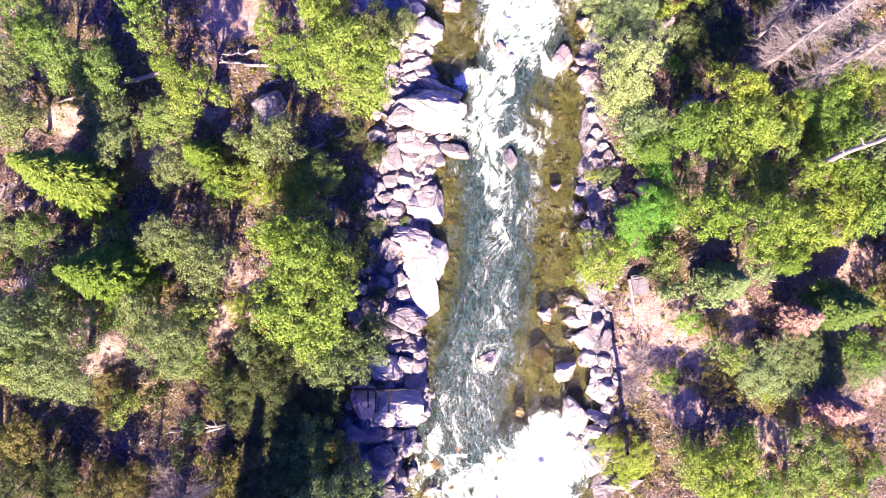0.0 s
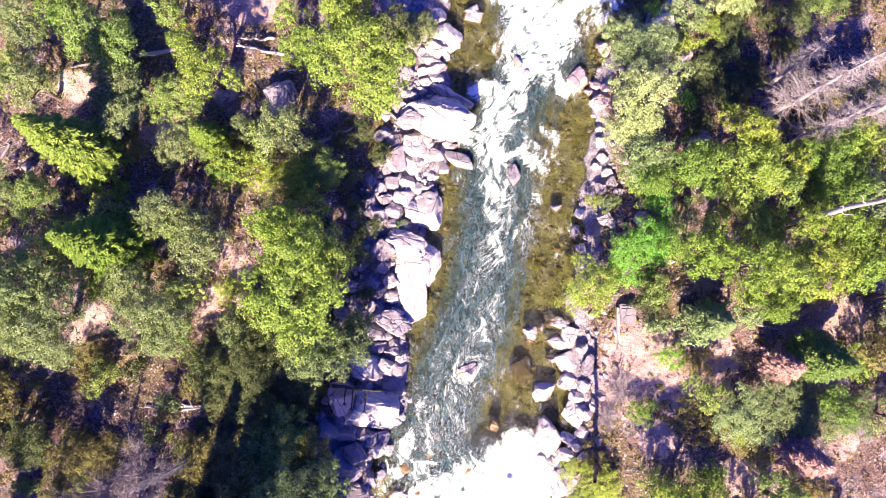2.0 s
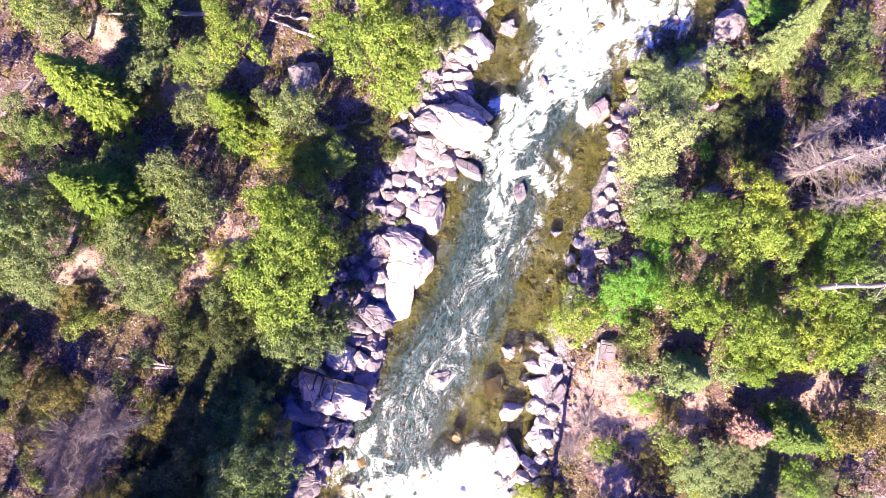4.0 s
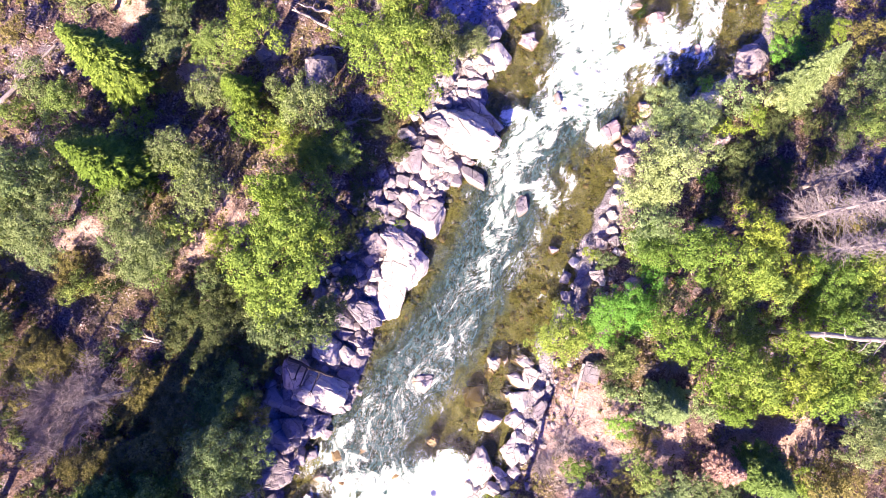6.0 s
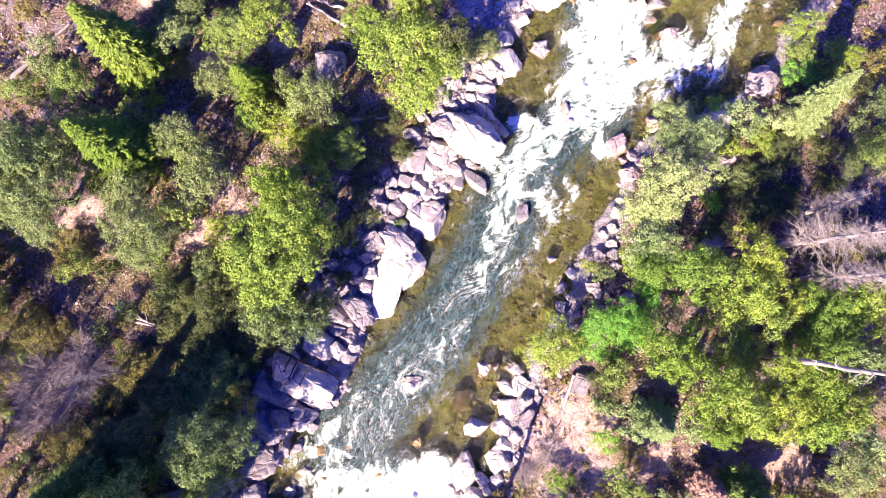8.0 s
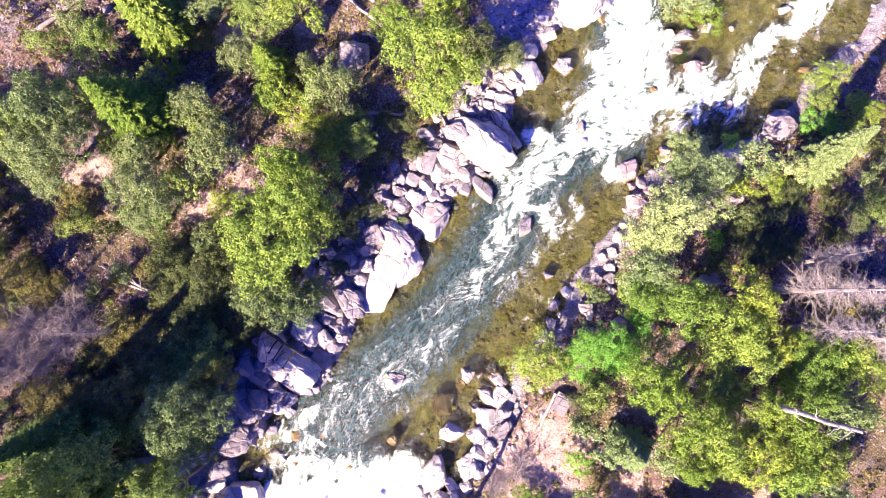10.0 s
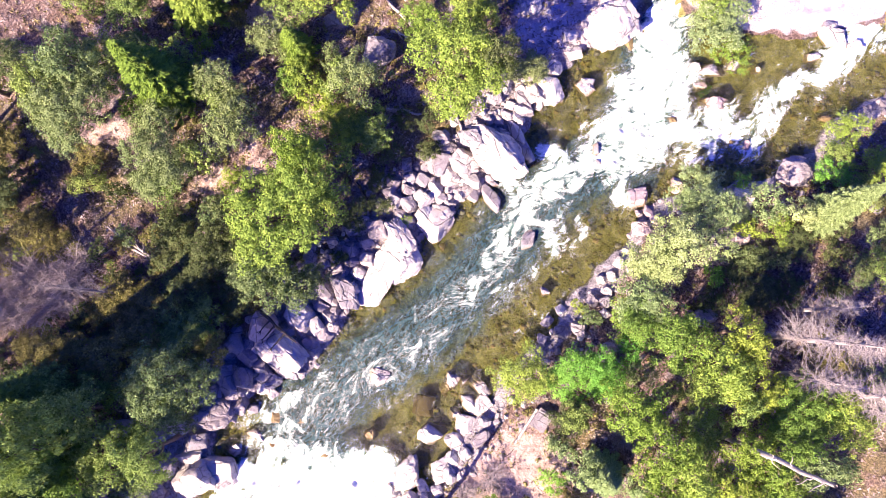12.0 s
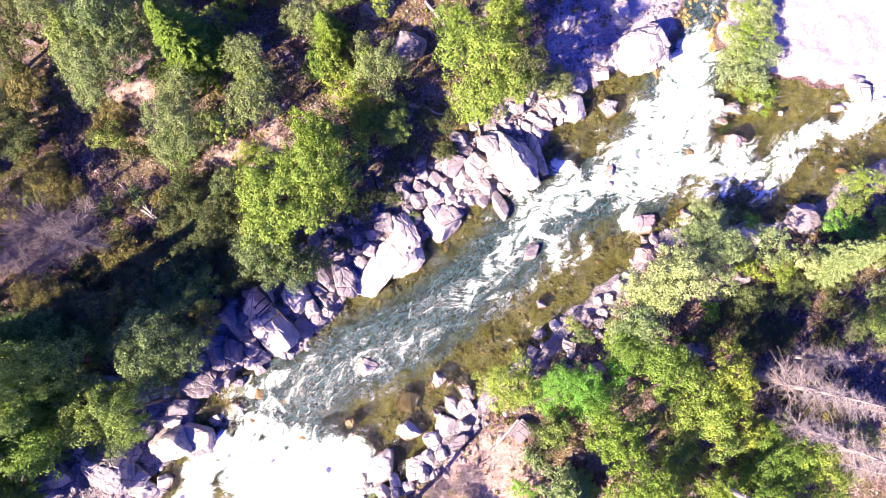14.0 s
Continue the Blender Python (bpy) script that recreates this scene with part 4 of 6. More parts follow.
boulder(-3.47, 11.68, 1.01, 1.27, 10, 1.16, "pale", 0.3)
boulder(-6.53, 12.62, 0.94, 0.8, 0, 0.92, "grey", 0.3)
boulder(-7.06, 10.88, 1.14, 0.94, 0, 1.08, "grey", 0.3)
boulder(-6.07, 14.52, 1.01, 0.8, 0, 0.92, "grey", 0.3)
boulder(-4.47, 14.78, 1.01, 0.87, 0, 1, "pale", 0.3)
boulder(-3.31, 14.39, 0.87, 0.74, 0, 0.85, "pale", 0.3)
boulder(-2.88, 13.37, 0.67, 0.54, 0, 0.62, "pale", 0.3)
boulder(-7.3, 14.03, 0.94, 0.8, 0, 0.92, "grey", 0.3)
boulder(-5.42, 9.99, 1.14, 0.74, 0, 0.85, "grey", 0.3)
boulder(-8.19, 12.15, 0.94, 0.87, 0, 1, "grey", 0.3)
boulder(-3.74, 8.09, 2.48, 1.41, 162, 2, "pale", 0.3)
boulder(-2.35, 6.1, 2.7, 2.6, 160, 1.7, "pale", 0.3)
boulder(-2.5, 2.4, 1.75, 3.2, 8, 1.2, "pale", 0.3)
boulder(-5.98, 7.17, 1.47, 1.27, 160, 1.46, "grey", 0.3)
boulder(-6.11, 5.37, 1.14, 0.87, 0, 1, "grey", 0.3)
boulder(-4.89, 4.03, 1.07, 0.94, 0, 1.08, "pale", 0.3)
boulder(-4.47, 2.04, 0.94, 0.87, 0, 1, "pale", 0.3)
boulder(-3.39, 2.05, 0.67, 0.94, 0, 0.77, "pale", 0.3)
boulder(-7.54, 1.73, 0.8, 0.74, 0, 0.85, "grey", 0.3)
boulder(-8.06, 0.65, 0.74, 0.67, 0, 0.77, "grey", 0.3)
boulder(-5.97, 2.64, 0.87, 0.8, 0, 0.92, "grey", 0.3)
boulder(-6.87, 3.54, 1.01, 0.87, 0, 1, "grey", 0.3)
boulder(-8.4, 5.36, 1.01, 0.87, 0, 1, "grey", 0.3)
boulder(-8.98, 2.94, 0.94, 0.8, 0, 0.92, "grey", 0.3)
boulder(-5.96, 0.83, 0.8, 0.6, 0, 0.69, "grey", 0.3)
boulder(-4.24, -0.37, 2.48, 1.27, 165, 1.7, "grey", 0.3)
boulder(-5.94, -1.75, 1.81, 0.94, 175, 1, "grey", 0.3)
boulder(-4.76, -2.01, 0.87, 0.54, 0, 0.62, "grey", 0.3)
boulder(-7.45, -2.47, 1.01, 0.8, 0, 0.92, "grey", 0.3)
boulder(-5.35, -3.2, 1.21, 0.74, 0, 0.85, "grey", 0.3)
boulder(-3.84, -3.38, 1.01, 0.8, 0, 0.92, "grey", 0.3)
boulder(-6.36, -5.3, 2.14, 1.54, 170, 1.8, "pale", 0.3)
boulder(-4.35, -5.14, 1.07, 0.94, 20, 1.5, "pale", 0.3)
boulder(-2.93, -5.35, 0.94, 1.07, 0, 1, "grey", 0.3)
boulder(-3.06, -4, 0.4, 0.34, 0, 0.39, "pale", 0.3)
boulder(-5.89, -6.73, 2.01, 0.74, 175, 1.2, "grey", 0.3)
boulder(-3.23, -7.15, 1.47, 1.01, 0, 0.9, "grey", 0.3)
boulder(-5.3, -9.4, 4.3, 2.3, 4, 2.7, "pale", 0.3)
boulder(-8.37, -9.13, 1.9, 2.0, 160, 2.8, "pink", 0.3)
boulder(-3.97, -11.11, 2.08, 1.07, 0, 1.6, "grey", 0.3)
boulder(-4.33, -12.89, 1.41, 1.07, 10, 1.4, "grey", 0.3)
boulder(-3.16, -13.94, 0.87, 0.67, 0, 0.77, "pale", 0.3)
boulder(-5.84, -12.46, 1.34, 0.87, 0, 1.4, "grey", 0.3)
boulder(-7.6, -12.42, 1.21, 1.01, 0, 1.16, "grey", 0.3)
boulder(-6.28, -14.5, 1.88, 1.21, 170, 1.8, "grey", 0.3)
boulder(-7.11, -16.03, 2.14, 1.27, 165, 1.8, "grey", 0.3)
boulder(-4.98, -17.25, 1.21, 1.34, 0, 1.4, "grey", 0.3)
boulder(-3.63, -16.63, 0.8, 0.74, 0, 0.85, "grey", 0.3)
boulder(-5.94, -18.42, 2.21, 1.14, 0, 1.6, "grey", 0.3)
boulder(-9.63, -12.37, 1.34, 1.21, 0, 1.39, "grey", 0.3)
boulder(-9.42, -18.96, 1.56, 1.68, 48.46, 1.8, "grey", 0.3)
boulder(-4.19, -14.05, 0.87, 0.94, 48.46, 1, "pale", 0.3)
boulder(-8.43, -22.37, 1.68, 1.37, 28.46, 1.8, "grey", 0.3)
boulder(-6.18, -19.91, 2.62, 1.68, 38.46, 2, "grey", 0.3)
boulder(-5.07, -19.31, 1.06, 0.75, 48.46, 0.8, "pale", 0.3)
boulder(-5.12, -24.64, 2, 0.87, 48.46, 1, "pale", 0.3)
boulder(-5.81, -23.16, 1.37, 1.06, 48.46, 1.4, "grey", 0.3)
boulder(-3.31, -25.92, 2.06, 2, 68.46, 2, "pale", 0.3)
boulder(-1.6, -23.91, 2.37, 1.93, 18.46, 1.8, "pale", 0.3)
boulder(-5.91, -31.96, 3.24, 2.87, 28.46, 3.4, "grey", 0.3)
boulder(-3.02, -31.08, 1.44, 1.37, 48.46, 1.8, "grey", 0.3)
boulder(-5.38, -29.65, 1.37, 1.37, 48.46, 1.5, "grey", 0.3)
boulder(-0.97, -31.4, 2.25, 1.31, 48.46, 1.2, "pale", 0.3)
boulder(-6.26, -27, 1.25, 1.12, 48.46, 1.29, "grey", 0.3)
boulder(-9.6, -25.31, 1.44, 1.25, 48.46, 1.44, "grey", 0.3)
boulder(-12.42, -26.62, 1.25, 1.06, 48.46, 1.22, "grey", 0.3)
boulder(-8.55, -33.05, 1.56, 1.37, 48.46, 1.58, "grey", 0.3)
boulder(-8.82, -37.07, 1.87, 1.56, 48.46, 1.79, "grey", 0.3)
boulder(-8.96, -39.77, 1.87, 1.56, 48.46, 1.79, "grey", 0.3)
boulder(-0.87, -29.37, 0.94, 0.94, 48.46, 0.8, "pale", 0.3)
boulder(7.15, 17.13, 0.79, 1.4, 8, 0.9, "grey", 0.3)
boulder(6.33, 30.03, 0.67, 1.04, 25, 0.5, "grey", 0.3)
boulder(7.47, 29, 0.49, 0.61, 0, 0.4, "grey", 0.3)
boulder(13.35, 28.69, 1.28, 1.46, 155, 1.3, "pink", 0.3)
boulder(15.76, 26.24, 1.16, 0.97, 15, 1, "pink", 0.3)
boulder(15.25, 28.21, 0.67, 0.55, 0, 0.63, "pink", 0.3)
boulder(14.54, 27.65, 0.61, 0.49, 0, 0.56, "grey", 0.3)
boulder(16.31, 28.06, 0.67, 0.55, 0, 0.63, "pink", 0.3)
boulder(9.76, 28.7, 0.67, 0.49, 0, 0.25, "grey", 0.3)
boulder(12.31, 14.13, 0.73, 0.61, 0, 0.5, "grey", 0.3)
boulder(4.7, -4.97, 1.34, 1.16, 0, 0.7, "pale", 0.3)
boulder(10.81, -0.99, 0.79, 0.91, 0, 0.15, "brown", 0.3)
boulder(10.16, -4.02, 1.71, 1.52, 160, 0.12, "brown", 0.3)
boulder(10.81, 0.17, 0.97, 1.16, 175, 0.45, "pale", 0.3)
boulder(12.83, -5.81, 1.28, 1.89, 148, 0.7, "pale", 0.3)
boulder(13.86, -10.93, 1.52, 2.56, 18, 1.6, "pale", 0.3)
boulder(13.7, 1.39, 1.71, 0.79, 170, 0.5, "pale", 0.3)
boulder(12.04, 0.84, 0.67, 0.91, 175, 0.4, "pale", 0.3)
boulder(15.13, 0.41, 1.04, 1.28, 0, 0.7, "pale", 0.3)
boulder(14.15, -0.68, 1.71, 1.04, 170, 0.5, "pale", 0.3)
boulder(15.2, -2.62, 1.64, 1.34, 160, 0.6, "pale", 0.3)
boulder(15.63, -4.67, 1.46, 1.04, 5, 0.7, "pale", 0.3)
boulder(16.47, -7.99, 1.64, 1.46, 140, 1.3, "pale", 0.3)
boulder(16.4, -6.21, 0.91, 0.67, 0, 0.77, "pale", 0.3)
boulder(15.87, -10.63, 1.1, 0.73, 170, 0.84, "pale", 0.3)
boulder(15.69, -12.38, 0.97, 0.85, 0, 0.98, "pale", 0.3)
boulder(17.23, -9.74, 0.79, 0.67, 0, 0.77, "pale", 0.3)
boulder(16.77, -11.3, 0.79, 0.61, 0, 0.7, "pale", 0.3)
boulder(17.67, -12.24, 0.79, 0.67, 0, 0.77, "pale", 0.3)
boulder(17.29, -2.48, 0.73, 1.22, 0, 0.9, "grey", 0.3)
boulder(16.97, -4.88, 0.79, 0.73, 0, 0.84, "pale", 0.3)
boulder(16.08, -15.22, 1.58, 2.01, 170, 1.3, "pale", 0.3)
boulder(18.59, -17.39, 2.92, 0.79, 5, 1.2, "grey", 0.3)
boulder(14, -13.51, 1.28, 1.46, 0, 0.9, "pale", 0.3)
boulder(17.46, -7.83, 0.67, 0.73, 0, 0.77, "pale", 0.3)
boulder(16.44, -0.98, 0.79, 0.73, 0, 0.84, "grey", 0.3)
boulder(13.53, -2.51, 0.91, 0.79, 0, 0.3, "pale", 0.3)
boulder(7.95, -10.2, 0.79, 0.73, 0, 0.25, "brown", 0.3)
boulder(5.8, -15.34, 0.49, 1.22, 170, 0.2, "brown", 0.3)
boulder(16.29, 21.75, 0.61, 0.73, 0, 0.7, "pale", 0.3)
boulder(16.64, 20.05, 0.73, 0.55, 0, 0.63, "pale", 0.3)
boulder(17.25, 18.49, 0.79, 0.55, 170, 0.63, "pale", 0.3)
boulder(16.06, 19.04, 0.67, 0.49, 0, 0.56, "pale", 0.3)
boulder(17.9, 17.46, 0.73, 0.61, 0, 0.7, "grey", 0.3)
boulder(16.04, 23.36, 0.55, 0.49, 0, 0.56, "pale", 0.3)
boulder(16.8, 16.55, 0.79, 0.67, 0, 0.77, "grey", 0.3)
boulder(18.6, 16.5, 0.67, 0.55, 0, 0.63, "pale", 0.3)
boulder(17.56, 13.23, 0.97, 1.04, 150, 1, "grey", 0.3)
boulder(14.99, 13.64, 0.79, 0.61, 0, 0.8, "pale", 0.3)
boulder(16.42, 11.89, 0.91, 0.79, 0, 0.91, "grey", 0.3)
boulder(14.67, 11.78, 0.61, 0.79, 0, 0.7, "grey", 0.3)
boulder(21.28, 13.82, 0.91, 0.85, 0, 1.1, "pink", 0.3)
boulder(21.64, 12.23, 1.04, 0.55, 0, 0.8, "pink", 0.3)
boulder(15.54, 9.77, 0.91, 0.73, 0, 0.84, "grey", 0.3)
boulder(24.6, 9.45, 0.67, 0.49, 0, 0.7, "grey", 0.3)
boulder(-18.62, 21.66, 2.14, 2.35, 170, 2.6, "grey", 0.3)
boulder(-25.15, 21.27, 1.01, 0.94, 0, 0.8, "grey", 0.3)
boulder(-29.31, 16.05, 0.94, 0.74, 0, 0.8, "grey", 0.3)
boulder(-37.17, 16.98, 0.67, 0.47, 0, 0.5, "grey", 0.3)
boulder(-43.86, 11.38, 0.8, 0.67, 0, 0.7, "grey", 0.3)
boulder(-1.79, 41.71, 3.62, 3.31, 38.46, 2.6, "pale", 0.3)
boulder(-2.64, 36.99, 1, 0.94, 48.46, 1, "pale", 0.3)
boulder(0.63, 35.54, 1.06, 0.87, 48.46, 0.8, "pale", 0.3)
boulder(-1.2, 32.1, 0.94, 1.19, 48.46, 1.2, "pale", 0.3)
boulder(-2.48, 31.12, 0.94, 0.94, 48.46, 1.08, "pale", 0.3)
boulder(-9.64, 37.51, 1.25, 1.06, 48.46, 1.22, "pale", 0.3)
boulder(-4.26, 37.92, 0.94, 0.81, 48.46, 0.93, "pale", 0.3)
boulder(-6.37, 43.25, 1.56, 1.25, 48.46, 1.4, "pale", 0.3)
boulder(1.6, 42.02, 0.62, 0.94, 48.46, 0.4, "brown", 0.3)
boulder(13.01, 42.93, 1.68, 0.87, 38.46, 0.9, "pink", 0.3)
boulder(10.28, 45.64, 1.93, 0.87, 43.46, 0.7, "pale", 0.3)
boulder(8.53, 44.53, 0.94, 0.75, 48.46, 0.5, "pale", 0.3)
boulder(11.97, 47.75, 1.12, 0.75, 48.46, 0.6, "pale", 0.3)
boulder(10.4, 43.37, 0.94, 0.56, 48.46, 0.4, "pale", 0.3)
boulder(18.07, 54.29, 0.94, 0.62, 48.46, 0.5, "pale", 0.3)
boulder(14.17, 49.09, 0.31, 0.37, 48.46, 0.3, "pale", 0.3)
boulder(18.64, 57.38, 2.06, 1.37, 33.46, 1, "pale", 0.3)
boulder(20.85, 57.89, 1.25, 1.12, 48.46, 0.9, "pale", 0.3)
boulder(17.04, 58.04, 1.25, 0.75, 48.46, 0.86, "pale", 0.3)
boulder(10.58, 38.38, 1.12, 0.37, 48.46, 0.25, "brown", 0.3)
boulder(18.75, 41.43, 0.69, 0.81, 48.46, 0.5, "pink", 0.3)
boulder(17.16, 40.66, 0.75, 0.44, 48.46, 0.3, "brown", 0.3)
boulder(24.37, 42.04, 2, 1.81, 48.46, 2.2, "grey", 0.3)
boulder(21.98, 36.12, 1.31, 1.31, 28.46, 1.4, "pale", 0.3)
boulder(15.67, 32.88, 0.81, 1.12, 48.46, 1.1, "pink", 0.3)
boulder(23.6, 32.09, 1.68, 1.5, 63.46, 1.8, "pink", 0.3)
boulder(22.56, 30.19, 1.25, 0.81, 18.46, 1, "grey", 0.3)
boulder(26.54, 22.84, 1.56, 1.12, 48.46, 1.2, "grey", 0.3)
boulder(33.48, 44.39, 0.94, 0.75, 48.46, 0.86, "grey", 0.3)
boulder(23.46, 49.64, 0.75, 0.44, 48.46, 0.4, "brown", 0.3)
boulder(17.8, 38.46, 0.5, 0.37, 48.46, 0.3, "grey", 0.3)
boulder(-5.85, 30.7, 0.98, 0.67, 109.32, 0.94, "pale", 0.3)
boulder(-10.82, -13.88, 0.7, 0.68, 85.89, 0.68, "grey", 0.3)
boulder(-7.6, 21.76, 0.59, 0.58, 167.22, 0.51, "pale", 0.3)
boulder(-8, 16.88, 0.78, 0.55, 89.62, 0.78, "grey", 0.3)
boulder(-9.03, 5.01, 0.58, 0.42, 93.98, 0.61, "grey", 0.3)
boulder(-4.11, 9.76, 0.95, 0.78, 121.64, 0.95, "grey", 0.3)
boulder(-8.39, -11.42, 0.85, 0.61, 82.78, 0.8, "grey", 0.3)
boulder(-10.39, -11.16, 0.92, 0.72, 133.11, 0.76, "grey", 0.3)
boulder(-6.05, 29.07, 0.88, 0.66, 67.7, 0.83, "grey", 0.3)
boulder(-6.59, 0.91, 0.97, 0.94, 71.1, 0.9, "grey", 0.3)
boulder(-0.98, 22.81, 0.6, 0.58, 165.18, 0.54, "grey", 0.3)
boulder(-4.75, 21.69, 0.5, 0.42, 12.86, 0.54, "grey", 0.3)
boulder(-7.05, 6.55, 0.41, 0.36, 66.66, 0.41, "grey", 0.3)
boulder(-6.19, 12.78, 0.75, 0.5, 40.53, 0.62, "grey", 0.3)
boulder(-6.55, -1.77, 0.42, 0.37, 87.72, 0.42, "pale", 0.3)
boulder(-6.46, 30.22, 0.41, 0.29, 124.9, 0.38, "pale", 0.3)
boulder(-4.02, 19.81, 0.6, 0.54, 32.94, 0.55, "pale", 0.3)
boulder(-9.88, 0.09, 0.88, 0.82, 113.61, 0.71, "grey", 0.3)
boulder(-5.95, -7.4, 0.93, 0.73, 99.1, 1.06, "grey", 0.3)
boulder(-4.73, 19.39, 0.69, 0.6, 87.27, 0.58, "pale", 0.3)
boulder(-9.18, 28.02, 0.89, 0.69, 114.1, 0.99, "grey", 0.3)
boulder(-0.59, 21.79, 0.96, 0.71, 173.37, 0.86, "grey", 0.3)
boulder(-8.12, 7.05, 0.99, 0.89, 150.25, 0.95, "grey", 0.3)
boulder(-10.06, -1.69, 0.85, 0.67, 141.16, 0.7, "grey", 0.3)
boulder(-7.27, 29.65, 0.56, 0.49, 141.17, 0.59, "grey", 0.3)
boulder(-5.3, 0.09, 0.59, 0.44, 86.23, 0.65, "grey", 0.3)
boulder(-6.23, 26.72, 0.86, 0.85, 118.75, 0.72, "grey", 0.3)
boulder(-9.4, -22.85, 1, 0.82, 167.94, 0.81, "pale", 0.3)
boulder(-3.3, 31.98, 0.9, 0.68, 70.79, 0.76, "grey", 0.3)
boulder(-5.88, 19.63, 0.43, 0.37, 46.36, 0.5, "grey", 0.3)
boulder(-9.16, -16.22, 0.93, 0.78, 120.75, 1.04, "grey", 0.3)
boulder(-2.11, 23.84, 0.94, 0.78, 164.8, 1.02, "grey", 0.3)
boulder(-7.65, 18.58, 0.42, 0.4, 52.63, 0.47, "grey", 0.3)
boulder(-2.99, 3.18, 0.87, 0.66, 85.18, 0.98, "grey", 0.3)
boulder(-9.56, -2.46, 0.68, 0.67, 138.86, 0.82, "pale", 0.3)
boulder(-6.19, -5.86, 0.96, 0.94, 45.11, 0.87, "grey", 0.3)
boulder(-7.17, -9.35, 0.48, 0.43, 57.55, 0.54, "pale", 0.3)
boulder(-4.45, 29.74, 0.37, 0.26, 146.91, 0.32, "grey", 0.3)
boulder(-10.09, -9.46, 0.62, 0.54, 98.06, 0.61, "pale", 0.3)
boulder(-7.7, -21.88, 0.64, 0.57, 131.12, 0.52, "grey", 0.3)
boulder(-6.84, -18.32, 0.57, 0.52, 133.64, 0.66, "grey", 0.3)
boulder(-3.88, 0.31, 0.93, 0.9, 172.05, 1.02, "pale", 0.3)
boulder(-5.83, 27.16, 0.9, 0.68, 136.3, 0.99, "grey", 0.3)
boulder(-5.9, 24.68, 0.51, 0.34, 58.65, 0.45, "pale", 0.3)
boulder(-5.9, 28.5, 0.82, 0.8, 142.31, 0.95, "grey", 0.3)
boulder(-7.47, 20.02, 0.64, 0.57, 171.53, 0.57, "grey", 0.3)
boulder(-8.9, -19.82, 0.93, 0.77, 37.13, 1.11, "grey", 0.3)
boulder(-3.2, 1.37, 0.63, 0.63, 78.07, 0.7, "pale", 0.3)
boulder(-1.88, 29.84, 0.8, 0.56, 91.56, 0.91, "pale", 0.3)
boulder(-2.66, 17.75, 0.74, 0.67, 97.25, 0.69, "pale", 0.3)
boulder(-1.22, 18.9, 0.56, 0.52, 90.18, 0.47, "grey", 0.3)
boulder(-3.2, 29.09, 0.95, 0.62, 171.79, 0.99, "grey", 0.3)
boulder(-3.48, -9.03, 0.63, 0.51, 91.13, 0.64, "grey", 0.3)
boulder(-3.5, -9.6, 0.88, 0.62, 120, 0.74, "grey", 0.3)
boulder(-4.75, 13.88, 0.68, 0.62, 55.81, 0.73, "grey", 0.3)
boulder(-4.87, 18.72, 0.8, 0.77, 4.52, 0.96, "grey", 0.3)
boulder(-8.91, 3.11, 0.39, 0.29, 100.4, 0.4, "grey", 0.3)
boulder(-3.95, -5.69, 0.76, 0.54, 164.3, 0.68, "grey", 0.3)
boulder(-8.36, -23.8, 0.5, 0.48, 18.87, 0.5, "pale", 0.3)
boulder(-2.03, 4.82, 0.69, 0.48, 7.91, 0.8, "pale", 0.3)
boulder(-2.71, -8.9, 0.36, 0.34, 154.27, 0.39, "pale", 0.3)
boulder(-6.58, -7.87, 0.83, 0.61, 131.63, 0.93, "grey", 0.3)
boulder(-6.57, 6.26, 0.37, 0.29, 57.96, 0.35, "grey", 0.3)
boulder(-2.33, 30.6, 0.73, 0.52, 117.37, 0.87, "grey", 0.3)
boulder(-7.47, -15.68, 0.57, 0.51, 146.5, 0.47, "grey", 0.3)
boulder(-10.16, -2.42, 0.85, 0.73, 173.97, 0.81, "grey", 0.3)
boulder(-2.02, 22.48, 0.52, 0.5, 147.34, 0.55, "pale", 0.3)
boulder(-9.29, -5.77, 0.65, 0.43, 42, 0.67, "grey", 0.3)
boulder(-4.61, 25.95, 0.51, 0.47, 55.9, 0.46, "pale", 0.3)
boulder(-8.28, 5.95, 0.64, 0.56, 82.4, 0.69, "grey", 0.3)
boulder(-2.43, 28.26, 0.93, 0.9, 65.01, 0.75, "grey", 0.3)
boulder(-2.61, 15.17, 0.47, 0.36, 161.71, 0.49, "pale", 0.3)
boulder(-5.33, 16.51, 0.79, 0.63, 89.67, 0.66, "grey", 0.3)
boulder(-10.47, -14.21, 0.76, 0.7, 95.36, 0.78, "grey", 0.3)
boulder(-2.96, -4.12, 0.76, 0.66, 59.54, 0.89, "pale", 0.3)
boulder(-6.21, -2.74, 0.49, 0.44, 34.94, 0.45, "grey", 0.3)
boulder(-3.07, 31.51, 0.93, 0.79, 35.69, 1.05, "grey", 0.3)
boulder(-2.85, 21.11, 0.55, 0.38, 23.01, 0.56, "pale", 0.3)
boulder(-3.4, -1.02, 0.47, 0.39, 8.72, 0.38, "pale", 0.3)
boulder(-8.27, -18.74, 0.96, 0.65, 70.6, 0.84, "pale", 0.3)
boulder(-3.98, 21.9, 0.4, 0.37, 165.94, 0.45, "pale", 0.3)
boulder(-7.63, 33.35, 0.6, 0.41, 95.29, 0.5, "grey", 0.3)
boulder(-9.7, -16.43, 0.84, 0.73, 80.96, 0.95, "pale", 0.3)
boulder(-10.49, -21.87, 0.88, 0.75, 77.1, 0.97, "grey", 0.3)
boulder(-11.45, -22.38, 0.7, 0.6, 119.64, 0.69, "grey", 0.3)
boulder(-3.67, -9.62, 0.36, 0.34, 175.07, 0.39, "grey", 0.3)
